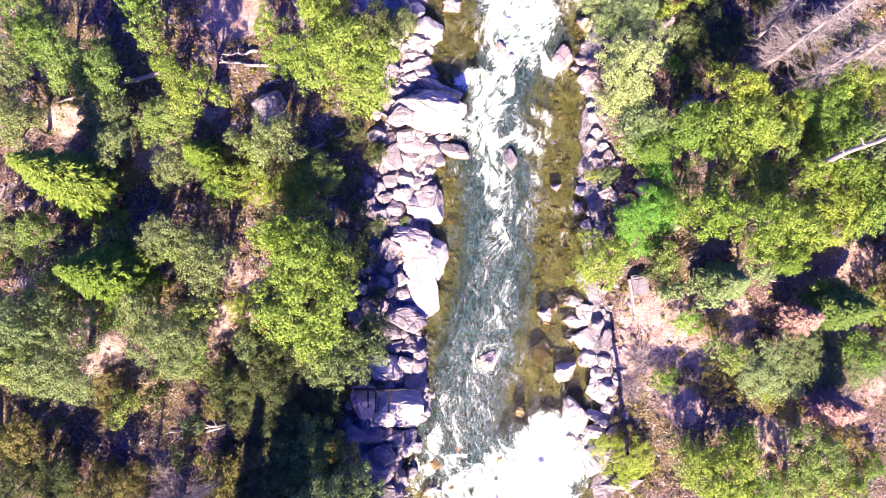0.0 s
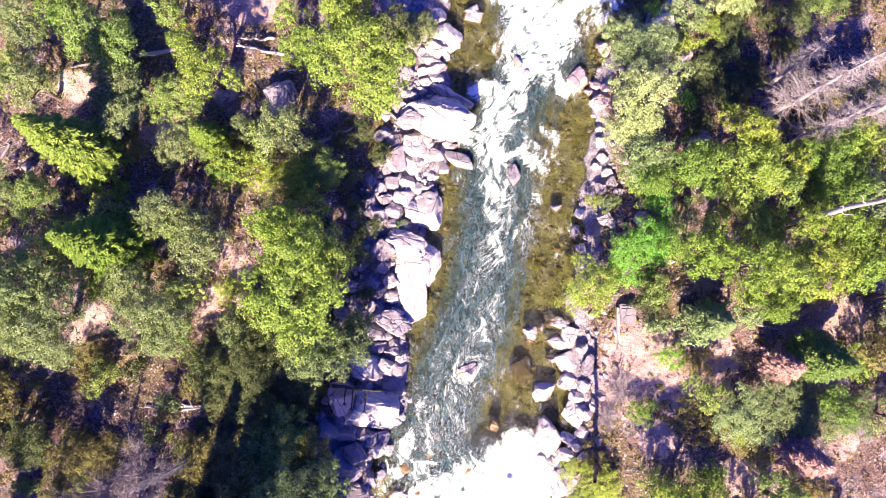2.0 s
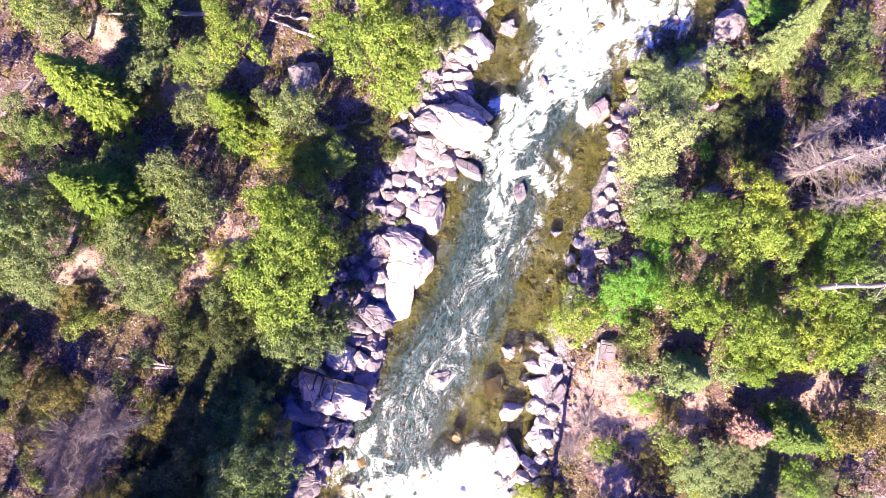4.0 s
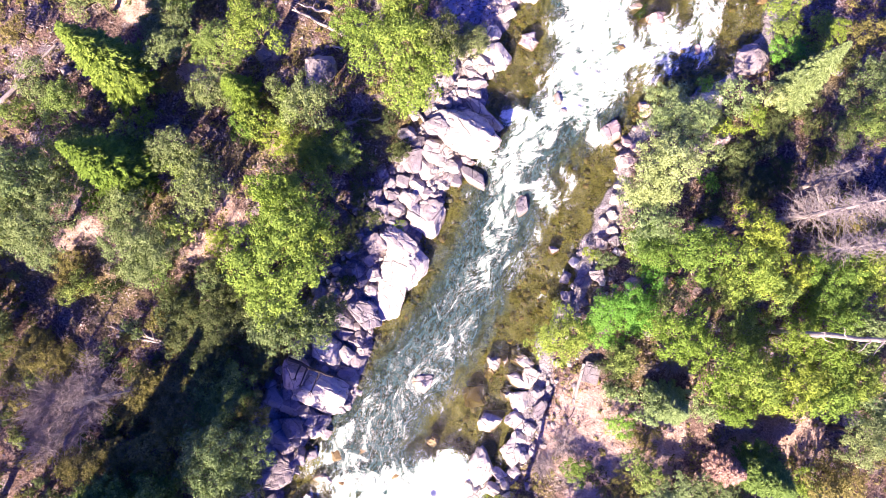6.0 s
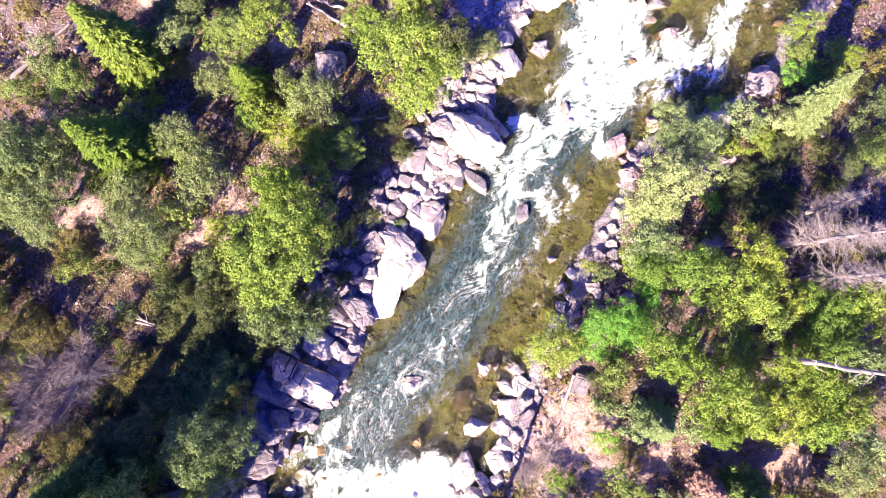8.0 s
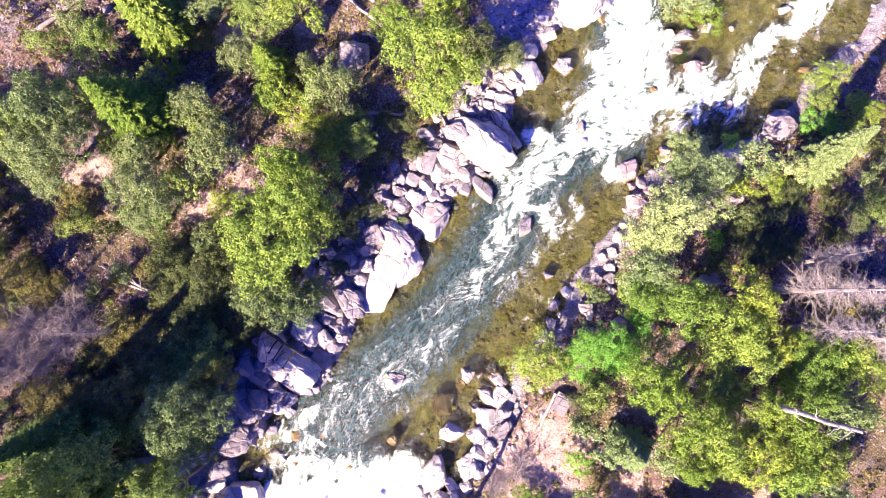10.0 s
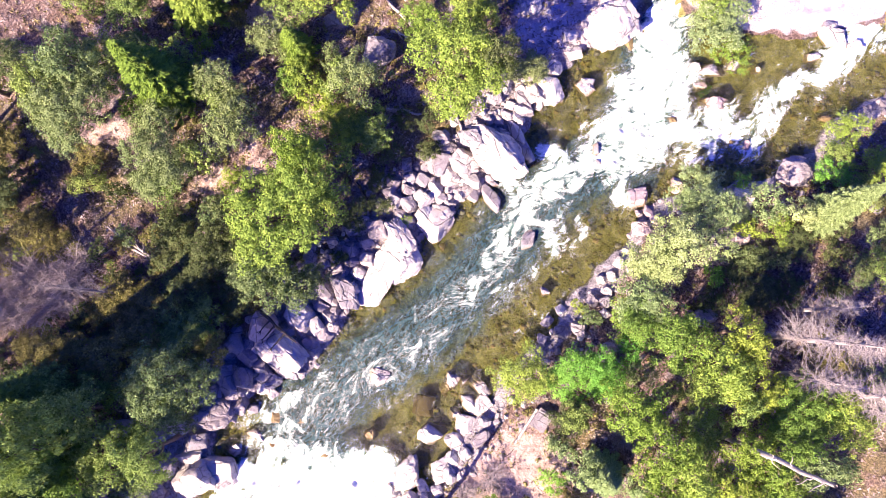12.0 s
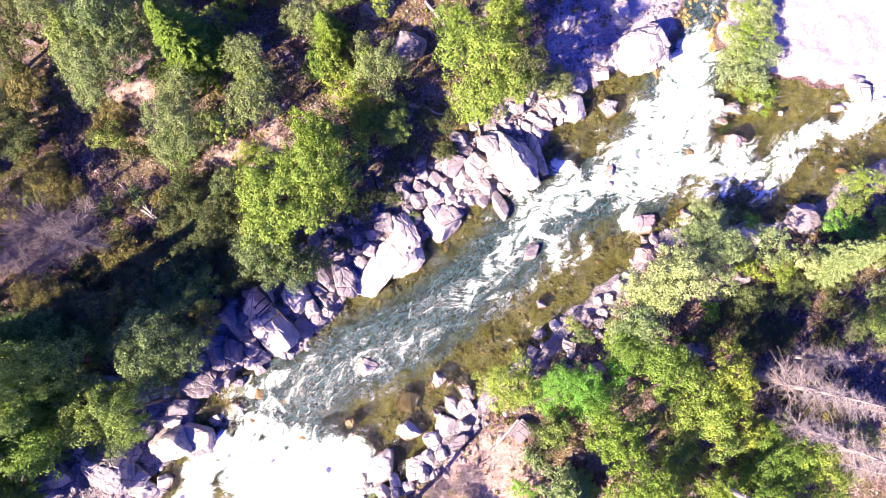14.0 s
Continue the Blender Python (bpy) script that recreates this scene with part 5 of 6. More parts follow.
boulder(-5.16, -6.31, 0.88, 0.72, 70.48, 0.98, "grey", 0.3)
boulder(-7.95, -17.73, 0.92, 0.92, 39.76, 1.03, "grey", 0.3)
boulder(-10.04, -17.93, 0.43, 0.31, 140.66, 0.36, "pale", 0.3)
boulder(-10.07, -4.17, 0.85, 0.63, 176.86, 0.89, "pale", 0.3)
boulder(-6.49, -14.92, 0.88, 0.86, 6.57, 0.9, "grey", 0.3)
boulder(-0.65, 17.02, 0.83, 0.7, 114.54, 0.83, "grey", 0.3)
boulder(-7.56, 15.12, 0.4, 0.31, 35.8, 0.39, "grey", 0.3)
boulder(-9.01, -0.46, 0.36, 0.25, 24.64, 0.3, "pale", 0.3)
boulder(-7.52, 11.02, 0.58, 0.52, 64.99, 0.6, "grey", 0.3)
boulder(-2.81, -4.03, 0.84, 0.74, 154.12, 0.97, "grey", 0.3)
boulder(-2.86, 7.8, 0.55, 0.48, 123.58, 0.59, "pale", 0.3)
boulder(-10.33, -16.77, 0.4, 0.33, 78.84, 0.46, "grey", 0.3)
boulder(-10.82, -18.86, 0.57, 0.5, 29.31, 0.59, "grey", 0.3)
boulder(-6.82, 16.14, 0.75, 0.62, 120.66, 0.63, "grey", 0.3)
boulder(-2.31, 14.7, 0.65, 0.53, 20.72, 0.58, "grey", 0.3)
boulder(-5.44, 13.03, 0.79, 0.62, 85.72, 0.77, "grey", 0.3)
boulder(-0.55, 19.85, 0.88, 0.57, 58.43, 1.04, "grey", 0.3)
boulder(-3.83, -3.09, 0.9, 0.64, 70.6, 0.84, "grey", 0.3)
boulder(-7.44, -11.68, 0.58, 0.57, 82.46, 0.64, "pale", 0.3)
boulder(-5.22, 24.61, 0.54, 0.46, 2.16, 0.47, "grey", 0.3)
boulder(-4.23, 17.14, 0.93, 0.84, 169, 1.06, "pale", 0.3)
boulder(-6.18, 25.07, 0.47, 0.33, 55.02, 0.53, "grey", 0.3)
boulder(-7.07, -1.48, 0.68, 0.59, 78.24, 0.56, "grey", 0.3)
boulder(-2.24, 9.19, 0.48, 0.47, 172.57, 0.48, "grey", 0.3)
boulder(-5.97, -2.98, 0.57, 0.47, 111.94, 0.49, "pale", 0.3)
boulder(-3.75, -11.58, 0.76, 0.59, 135.67, 0.66, "grey", 0.3)
boulder(-2.82, 8.03, 0.89, 0.65, 173.18, 0.79, "pale", 0.3)
boulder(-10.18, 1.11, 0.59, 0.5, 161.28, 0.49, "grey", 0.3)
boulder(-8.39, 5.24, 0.53, 0.37, 107.46, 0.6, "grey", 0.3)
boulder(-3.16, 4.93, 0.36, 0.28, 25.6, 0.37, "grey", 0.3)
boulder(-6.1, 16.68, 0.49, 0.49, 141.99, 0.52, "grey", 0.3)
boulder(-4.67, 31.48, 0.87, 0.7, 74.3, 1.04, "grey", 0.3)
boulder(-8.28, -14.93, 0.88, 0.77, 73.41, 0.98, "grey", 0.3)
boulder(-5.65, 6.81, 0.46, 0.33, 156.73, 0.39, "grey", 0.3)
boulder(-5.02, 33.12, 0.99, 0.89, 91.15, 1.14, "grey", 0.3)
boulder(-7.77, 9.38, 0.83, 0.63, 12.86, 0.99, "grey", 0.3)
boulder(-4.44, 29.78, 0.9, 0.64, 53.24, 1.08, "pale", 0.3)
boulder(-8.01, 11.03, 0.89, 0.87, 15.25, 0.97, "grey", 0.3)
boulder(-5.09, 15.2, 0.53, 0.5, 67.35, 0.57, "grey", 0.3)
boulder(-9.89, 2.45, 0.5, 0.47, 14.44, 0.59, "grey", 0.3)
boulder(-4.27, 13.49, 0.88, 0.8, 174.85, 0.95, "pale", 0.3)
boulder(-9.43, -0.95, 0.86, 0.71, 47.7, 1.03, "grey", 0.3)
boulder(-7.96, 4.13, 0.4, 0.31, 38.52, 0.44, "grey", 0.3)
boulder(-3.12, 23.53, 0.57, 0.44, 47.16, 0.59, "pale", 0.3)
boulder(-8.76, 6.76, 0.59, 0.41, 159.31, 0.7, "grey", 0.3)
boulder(-9.12, -19.11, 0.49, 0.38, 78.57, 0.4, "pale", 0.3)
boulder(-5.65, 6.46, 0.52, 0.36, 109.79, 0.56, "grey", 0.3)
boulder(-3.64, 12.18, 0.49, 0.32, 17.22, 0.55, "grey", 0.3)
boulder(-8.4, -21.85, 0.48, 0.42, 142.48, 0.5, "pale", 0.3)
boulder(-5.74, -21.54, 0.39, 0.29, 4.01, 0.43, "grey", 0.3)
boulder(-6.91, 25.56, 0.52, 0.42, 118.32, 0.46, "grey", 0.3)
boulder(-4.62, 16.54, 0.6, 0.44, 143.01, 0.56, "grey", 0.3)
boulder(-7.11, 0.55, 0.48, 0.46, 57.42, 0.53, "grey", 0.3)
boulder(-4.22, -14.42, 0.65, 0.6, 24.03, 0.73, "pale", 0.3)
boulder(-6.45, -12.61, 0.43, 0.3, 111, 0.47, "grey", 0.3)
boulder(-4.85, 24.47, 0.72, 0.59, 22.8, 0.84, "grey", 0.3)
boulder(-2.16, 26.68, 0.55, 0.39, 77.61, 0.53, "grey", 0.3)
boulder(-8.49, 14.84, 0.9, 0.64, 136.95, 0.94, "grey", 0.3)
boulder(-8.82, -15.62, 0.81, 0.57, 160.75, 0.96, "pale", 0.3)
boulder(-6.84, -23.06, 0.46, 0.32, 108.26, 0.45, "grey", 0.3)
boulder(-7.54, 13.49, 0.62, 0.59, 155.5, 0.75, "grey", 0.3)
boulder(-9.65, -4.48, 0.91, 0.67, 152.92, 1.07, "grey", 0.3)
boulder(-1.02, 22.59, 0.83, 0.54, 103.63, 0.85, "grey", 0.3)
boulder(-5.75, -6.52, 0.6, 0.41, 67.65, 0.65, "grey", 0.3)
boulder(15.26, 6.52, 0.23, 0.22, 118.46, 0.19, "pale", 0.3)
boulder(18.08, -6.98, 0.5, 0.39, 145.6, 0.41, "pale", 0.3)
boulder(17.18, -7.08, 0.37, 0.3, 161.66, 0.34, "pale", 0.3)
boulder(17.1, 11.93, 0.43, 0.34, 104.46, 0.49, "grey", 0.3)
boulder(17.44, -7.44, 0.31, 0.27, 61.49, 0.29, "grey", 0.3)
boulder(17.8, -3.66, 0.26, 0.2, 2.69, 0.25, "grey", 0.3)
boulder(17.69, -9.76, 0.28, 0.28, 129.99, 0.25, "pale", 0.3)
boulder(15.76, 11.23, 0.44, 0.42, 0.66, 0.37, "pale", 0.3)
boulder(17.84, -8.28, 0.41, 0.28, 21.94, 0.35, "pale", 0.3)
boulder(17.37, -5.52, 0.53, 0.44, 65.96, 0.51, "grey", 0.3)
boulder(17.43, 4.8, 0.37, 0.35, 133.6, 0.4, "pale", 0.3)
boulder(16.24, 4.54, 0.26, 0.23, 20.16, 0.29, "pale", 0.3)
boulder(18.11, -6.43, 0.42, 0.33, 127.01, 0.5, "grey", 0.3)
boulder(16.76, 2.74, 0.23, 0.17, 142.57, 0.19, "pale", 0.3)
boulder(18.83, -5.87, 0.55, 0.44, 25.04, 0.61, "grey", 0.3)
boulder(17.78, 0.99, 0.3, 0.28, 1.85, 0.36, "pale", 0.3)
boulder(17.39, -0.12, 0.44, 0.36, 68.65, 0.4, "grey", 0.3)
boulder(17.82, 13.82, 0.29, 0.25, 154.19, 0.25, "pale", 0.3)
boulder(17.02, 0.44, 0.42, 0.29, 91.89, 0.42, "pale", 0.3)
boulder(17.1, 5.74, 0.36, 0.31, 27.7, 0.39, "pale", 0.3)
boulder(17.55, 14.8, 0.46, 0.38, 166.73, 0.5, "grey", 0.3)
boulder(17.88, -11.26, 0.32, 0.23, 61.7, 0.34, "pale", 0.3)
boulder(16.16, -11.43, 0.47, 0.38, 86.96, 0.39, "pale", 0.3)
boulder(18.22, -2.96, 0.32, 0.27, 63.13, 0.28, "grey", 0.3)
boulder(15.57, 3.66, 0.39, 0.29, 43.24, 0.32, "grey", 0.3)
boulder(16.39, 6.49, 0.44, 0.4, 175.66, 0.44, "grey", 0.3)
boulder(17.81, 0.53, 0.22, 0.18, 59.22, 0.24, "grey", 0.3)
boulder(18.72, -3.65, 0.27, 0.25, 137.89, 0.24, "grey", 0.3)
boulder(18.03, -11.59, 0.24, 0.16, 153.9, 0.22, "pale", 0.3)
boulder(16.93, -8.02, 0.54, 0.44, 92.52, 0.5, "grey", 0.3)
boulder(17.92, -13.74, 0.55, 0.39, 114.89, 0.56, "pale", 0.3)
boulder(17.09, 2.72, 0.4, 0.35, 54.95, 0.46, "pale", 0.3)
boulder(16.99, 14.53, 0.31, 0.21, 134.88, 0.35, "pale", 0.3)
boulder(16.61, -1.14, 0.37, 0.27, 21.21, 0.39, "grey", 0.3)
boulder(16.38, -11.31, 0.39, 0.35, 148.21, 0.41, "pale", 0.3)
boulder(18.25, 12.78, 0.51, 0.49, 69.83, 0.5, "pale", 0.3)

boulder(-0.9, -15.5, 1.3, 1.0, 30, 0.12, "brown", 0.3)
boulder(0.6, -17.6, 1.1, 0.8, 70, 0.1, "brown", 0.3)
boulder(-1.6, -18.6, 1.5, 1.1, 45, 0.25, "pale", 0.3)
boulder(1.2, -14.1, 0.8, 0.6, 0, 0.08, "brown", 0.3)
boulder(-2.0, -21.2, 1.2, 0.9, 20, 0.3, "pale", 0.3)

# loose blocks among the boulders of the west shore
rubble = np.random.default_rng(61)
for _ in range(420):
    y = rubble.uniform(-24, 34)
    x = float(np.interp(y, BANK_Y, LEFT_X)) - rubble.uniform(0.2, 8.0)
    r = 0.22 * 3.4 ** rubble.uniform(0, 1) ** 1.4
    if len(PLACED) < 620 and all(math.hypot(x - px, y - py) > 0.72 * pr + 0.5 * r for px, py, pr in PLACED):
        boulder(x, y, r, r * rubble.uniform(0.6, 0.95), rubble.uniform(0, 180), r * rubble.uniform(0.7, 1.2), "pale" if rubble.uniform() < 0.35 else "grey", name="loose_rock")

# ---- trees ----
plant("fir", -36.73, 13.15, 3.6, 16, "lime")
plant("fir", -32.17, 4.02, 3.5, 15, "yellow")
plant("sapling", -25.03, 16.17, 2, 8, "yellow")
plant("sapling", 39.09, 5.76, 1.9, 6, "brown")
plant("sapling", 35.83, -0.33, 1.9, 6, "brown")
plant("fir", 38.41, 0.93, 2.6, 11, "green")
plant("fir", 28.51, 3.57, 2.4, 10, "pale")
plant("sapling", 38.25, -9.23, 2, 8, "brown")
plant("fir", 29.06, 39.06, 2.2, 14, "pale")
plant("oak", -9.37, 24.93, 5.29, 11.5, "lime")
plant("oak", -12.79, 1.44, 5.58, 11, "lime")
plant("oak", -13.85, 6.48, 4.51, 10.5, "lime")
plant("small", -16.5, 8.24, 2.12, 13.5, "yellow")
plant("small", -10.37, 4.91, 2.47, 10, "lime")
plant("round", -12.85, 29.89, 2.73, 11, "lime")
plant("small", -5.42, 31.39, 1.99, 3, "grey")
plant("round", -6.87, 27.92, 2.77, 12, "dark")
plant("round", -42.56, 29.93, 2.44, 7.4, "green")
plant("round", -43.94, 25, 2.56, 8.4, "grey")
plant("round", -39.97, 26.91, 2.9, 8.4, "lime")
plant("round", -37.27, 25.58, 3.39, 8.4, "green")
plant("round", -34.53, 24.23, 2.93, 8.4, "green")
plant("round", -42.16, 19.11, 2.93, 7.4, "grey")
plant("small", -44.04, 20.15, 2.37, 6.3, "green")
plant("small", -30.31, 29.44, 2.26, 6.3, "green")
plant("small", -31.49, 31.2, 2.04, 6.3, "lime")
plant("small", -27.95, 25.09, 1.8, 6.3, "lime")
plant("round", -24.98, 22.53, 2.81, 8.4, "lime")
plant("round", -28.82, 19.66, 2.77, 5.3, "green")
plant("round", -35.03, 20.6, 2.69, 6.3, "grey")
plant("round", -33.84, 17.74, 2.81, 6.3, "grey")
plant("small", -32.71, 19.59, 2.12, 5.3, "grey")
plant("round", -16.68, 26.85, 2.42, 6.3, "lime")
plant("small", -18.14, 30.5, 1.84, 5.3, "lime")
plant("shrub", -30.09, 28.47, 0.78, 1.6, "yellow")
plant("round", -16.58, 17.53, 3.07, 9.5, "grey")
plant("small", -19.13, 16.59, 2.19, 6.3, "green")
plant("small", -22.31, 14.3, 2.08, 5.4, "lime")
plant("small", -23.08, 12.68, 1.85, 4.7, "lime")
plant("small", -20.39, 13.38, 1.99, 4.1, "yellow")
plant("small", -14.46, 13.33, 2.11, 4.1, "lime")
plant("small", -18.46, 13.33, 1.79, 2.2, "yellow")
plant("small", -21.83, 16.44, 1.63, 2.4, "olive")
plant("small", -24.22, 15.27, 1.64, 2.4, "lime")
plant("round", -15.48, 13.22, 2.46, 5.4, "yellow")
plant("small", -13.36, 14.19, 1.94, 4, "lime")
plant("small", -32.87, 14.57, 1.5, 2.2, "olive")
plant("shrub", -27.13, 15.11, 1.19, 1.6, "grey")
plant("small", -21.4, 17.63, 1.56, 4.1, "grey")
plant("small", -33.13, 7.26, 2.29, 5.3, "green")
plant("round", -27.76, 7.75, 2.57, 6.3, "grey")
plant("small", -26.5, 6.18, 2.18, 5.3, "green")
plant("round", -22.99, 4.92, 3.08, 7.4, "grey")
plant("shrub", -33.78, 9.81, 1.29, 2.5, "lime")
plant("round", -39.86, 7.08, 2.46, 7.4, "green")
plant("small", -42.31, 7.76, 1.76, 5.3, "grey")
plant("round", -36.98, 2.17, 3.3, 7.4, "green")
plant("round", -38.39, -0.51, 3.42, 10.8, "grey")
plant("oak", -36.46, -3.49, 4.26, 9, "grey")
plant("round", -40.35, -4.24, 2.9, 8.4, "green")
plant("small", -36.73, 4.97, 2.15, 5.3, "grey")
plant("oak", -26.61, -1.69, 3.79, 8, "grey")
plant("small", -24.82, 0.25, 2.28, 6.3, "green")
plant("round", -30.13, 0.81, 2.76, 6.3, "grey")
plant("round", -25.58, -3.36, 2.8, 6.3, "green")
plant("shrub", -34.26, -0.64, 1.54, 2.5, "lime")
plant("small", -21.12, 0.81, 1.66, 1.6, "yellow")
plant("small", -19.99, -2.33, 1.62, 4.1, "grey")
plant("small", -18.48, -1.49, 1.88, 3.5, "olive")
plant("small", -34.84, -7.48, 1.69, 2.2, "olive")
plant("small", -32.45, -9.08, 1.93, 4, "green")
plant("small", -21.75, -7.41, 2.19, 4, "dark")
plant("shrub", -27.37, -4.72, 1.16, 2, "grey")
plant("shrub", -29.33, -7.95, 1.41, 4, "dark")
plant("round", -41.67, -12.65, 2.77, 5.5, "olive")
plant("round", -37.68, -15.32, 2.88, 5.5, "dark")
plant("round", -33.12, -16.86, 2.49, 4.7, "olive")
plant("round", -41.1, -16.25, 2.64, 5.5, "dark")
# Dark leaf colour here deepens the shade on the lower west slope.
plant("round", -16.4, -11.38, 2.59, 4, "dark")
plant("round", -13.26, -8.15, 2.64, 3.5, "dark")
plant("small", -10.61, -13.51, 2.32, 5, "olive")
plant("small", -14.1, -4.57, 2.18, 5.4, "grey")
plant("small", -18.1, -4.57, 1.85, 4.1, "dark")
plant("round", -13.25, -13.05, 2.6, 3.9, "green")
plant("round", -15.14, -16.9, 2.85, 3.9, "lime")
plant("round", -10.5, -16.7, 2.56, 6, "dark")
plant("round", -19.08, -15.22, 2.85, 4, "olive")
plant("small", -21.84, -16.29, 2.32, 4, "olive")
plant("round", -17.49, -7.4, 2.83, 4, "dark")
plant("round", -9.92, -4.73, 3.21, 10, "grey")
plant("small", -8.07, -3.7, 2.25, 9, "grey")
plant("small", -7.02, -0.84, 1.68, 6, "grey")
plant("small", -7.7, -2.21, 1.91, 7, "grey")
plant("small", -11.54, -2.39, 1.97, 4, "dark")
# Low dark plants stand in for the strip of shade above the west shore.
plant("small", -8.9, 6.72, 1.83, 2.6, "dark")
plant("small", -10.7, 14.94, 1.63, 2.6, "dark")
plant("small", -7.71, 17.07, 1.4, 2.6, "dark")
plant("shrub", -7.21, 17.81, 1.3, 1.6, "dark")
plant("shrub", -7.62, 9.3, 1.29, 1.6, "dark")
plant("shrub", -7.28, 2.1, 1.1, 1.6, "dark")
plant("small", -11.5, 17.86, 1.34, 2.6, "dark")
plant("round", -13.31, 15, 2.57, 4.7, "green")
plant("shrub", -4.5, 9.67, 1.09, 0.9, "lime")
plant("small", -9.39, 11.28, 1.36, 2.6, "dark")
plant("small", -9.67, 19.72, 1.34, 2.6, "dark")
plant("round", 20.1, 9.01, 3.14, 4, "bright")
plant("round", 16, 5.4, 3.27, 5, "lime")
plant("small", 23.31, 10.89, 1.72, 3, "bright")
plant("small", 18.4, 6.99, 1.98, 3.5, "bright")
plant("round", 19.12, 30.99, 3.08, 6, "pale")
plant("round", 19.24, 25.92, 3.28, 8, "pale")
plant("round", 18.43, 24.08, 3.1, 6, "pale")
plant("small", 21.87, 29.02, 2.2, 5, "pale")
plant("round", 19.21, 20.13, 3.61, 6, "pale")
plant("round", 21.93, 17.32, 2.69, 6, "lime")
plant("small", 20.34, 17.12, 2.36, 4, "lime")
plant("small", 23, 14.74, 1.97, 3.5, "bright")
plant("shrub", 16.09, 15.11, 0.95, 1.1, "yellow")
plant("shrub", 17.69, 15.13, 1.35, 1.4, "grey")
plant("shrub", 24.23, 26.84, 1.31, 3, "bright")
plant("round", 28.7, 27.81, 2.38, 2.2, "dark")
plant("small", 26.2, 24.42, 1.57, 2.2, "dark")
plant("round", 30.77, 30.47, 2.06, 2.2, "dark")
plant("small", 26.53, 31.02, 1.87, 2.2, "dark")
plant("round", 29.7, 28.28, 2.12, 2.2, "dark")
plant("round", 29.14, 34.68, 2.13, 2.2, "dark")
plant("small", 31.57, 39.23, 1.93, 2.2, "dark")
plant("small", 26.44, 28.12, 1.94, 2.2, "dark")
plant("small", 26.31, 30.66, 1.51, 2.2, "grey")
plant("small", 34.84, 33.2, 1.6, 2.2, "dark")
plant("small", 38.15, 29.07, 1.65, 4, "lime")
plant("shrub", 28.29, 31.95, 0.92, 2.2, "grey")
plant("shrub", 23.9, 32.73, 1.32, 3, "yellow")
plant("round", 28.85, 22.62, 2.67, 10, "yellow")
plant("round", 25.17, 17.96, 3.17, 10, "lime")
plant("round", 29.78, 18.54, 3.33, 10, "lime")
plant("round", 33.34, 19.42, 3.03, 7.5, "yellow")
plant("oak", 37.91, 20.92, 3.62, 7.5, "lime")
plant("round", 41.68, 23.07, 3.36, 7.5, "lime")
plant("round", 35.65, 13.81, 2.46, 8.5, "yellow")
plant("round", 39.2, 13.52, 2.78, 8.5, "yellow")
plant("round", 42.39, 13.3, 2.68, 8.5, "lime")
plant("round", 25.98, 10.23, 3.13, 10, "yellow")
plant("round", 29.45, 8.77, 3.1, 10, "yellow")
plant("round", 33.55, 8.8, 3.47, 8.5, "lime")
plant("round", 37.21, 10.11, 3.34, 8.5, "yellow")
plant("round", 41.36, 10.49, 3.14, 8.5, "lime")
plant("round", 32.98, 6.21, 2.37, 8.5, "yellow")
plant("round", 31.96, 13.53, 2.9, 6, "green")
plant("round", 29.61, 16.07, 2.55, 5, "green")
plant("small", 25.36, 13.68, 1.69, 4, "grey")
plant("small", 32.83, 17.06, 1.83, 8, "green")
plant("round", 38.91, 17.59, 2.48, 7.5, "lime")
plant("small", 41.39, 17.29, 2.36, 10, "grey")
plant("small", 30.73, 4.59, 1.75, 7, "pale")
plant("small", 26.1, 2.47, 2.16, 6, "pale")
plant("shrub", 23.45, 2.55, 1.44, 3, "pale")
plant("small", 24.94, -0.36, 1.58, 2.4, "bright")
plant("small", 22.83, -6.8, 1.59, 2, "lime")
plant("small", 28.15, -4.02, 2.18, 4, "green")
plant("small", 28.87, -7.41, 2.23, 2.4, "olive")
plant("small", 29.39, -12.41, 2.33, 4, "lime")
plant("round", 36.06, -4.46, 3.38, 3.2, "grey")
plant("round", 33.15, -6.13, 3.51, 3.2, "pale")
plant("round", 40.06, -4.64, 2.69, 3.2, "grey")
plant("round", 42.79, -4.37, 2.93, 3.2, "grey")
plant("small", 32.13, -7.47, 1.56, 2, "yellow")
plant("round", 26.84, -15.4, 3.86, 8, "yellow")
plant("round", 24.75, -14.3, 2.58, 5, "green")
plant("round", 30.26, -17, 2.53, 6, "lime")
plant("round", 18.1, -14.66, 3.07, 2.6, "yellow")
plant("small", 18.34, -12.39, 1.75, 1.6, "olive")
plant("shrub", 33.51, -16.08, 0.93, 1.4, "yellow")
plant("round", 36.1, -13.38, 3.01, 6, "green")
plant("round", 34.82, -16.53, 2.54, 5, "green")
plant("small", 42.06, -15.11, 1.68, 3, "lime")
plant("small", 39.43, -17.16, 2.16, 4, "lime")
plant("small", 22.68, 5.99, 1.94, 5, "green")
plant("small", 23.4, 3.6, 1.72, 3, "dark")
plant("small", 28.19, -1.22, 1.65, 1.5, "olive")
plant("small", 33.83, -9.18, 1.96, 2, "olive")
plant("small", 26.73, -6.41, 1.97, 2, "olive")
plant("small", 40.26, -12.46, 1.95, 2.5, "olive")
plant("round", 17.56, 32.52, 3.09, 5, "pale")
plant("small", 23.68, 36.72, 2.42, 4, "pale")
plant("shrub", 20.78, 37.32, 1.11, 2, "bright")
plant("small", 26.47, 34.93, 1.76, 2.5, "yellow")
plant("small", 22.31, 33.54, 1.64, 2, "pale")
plant("small", 26.2, 49.18, 2.34, 2.4, "lime")
plant("small", 26.29, 45.96, 1.92, 2.4, "green")
plant("small", 27.48, 43.44, 2.04, 2.6, "bright")
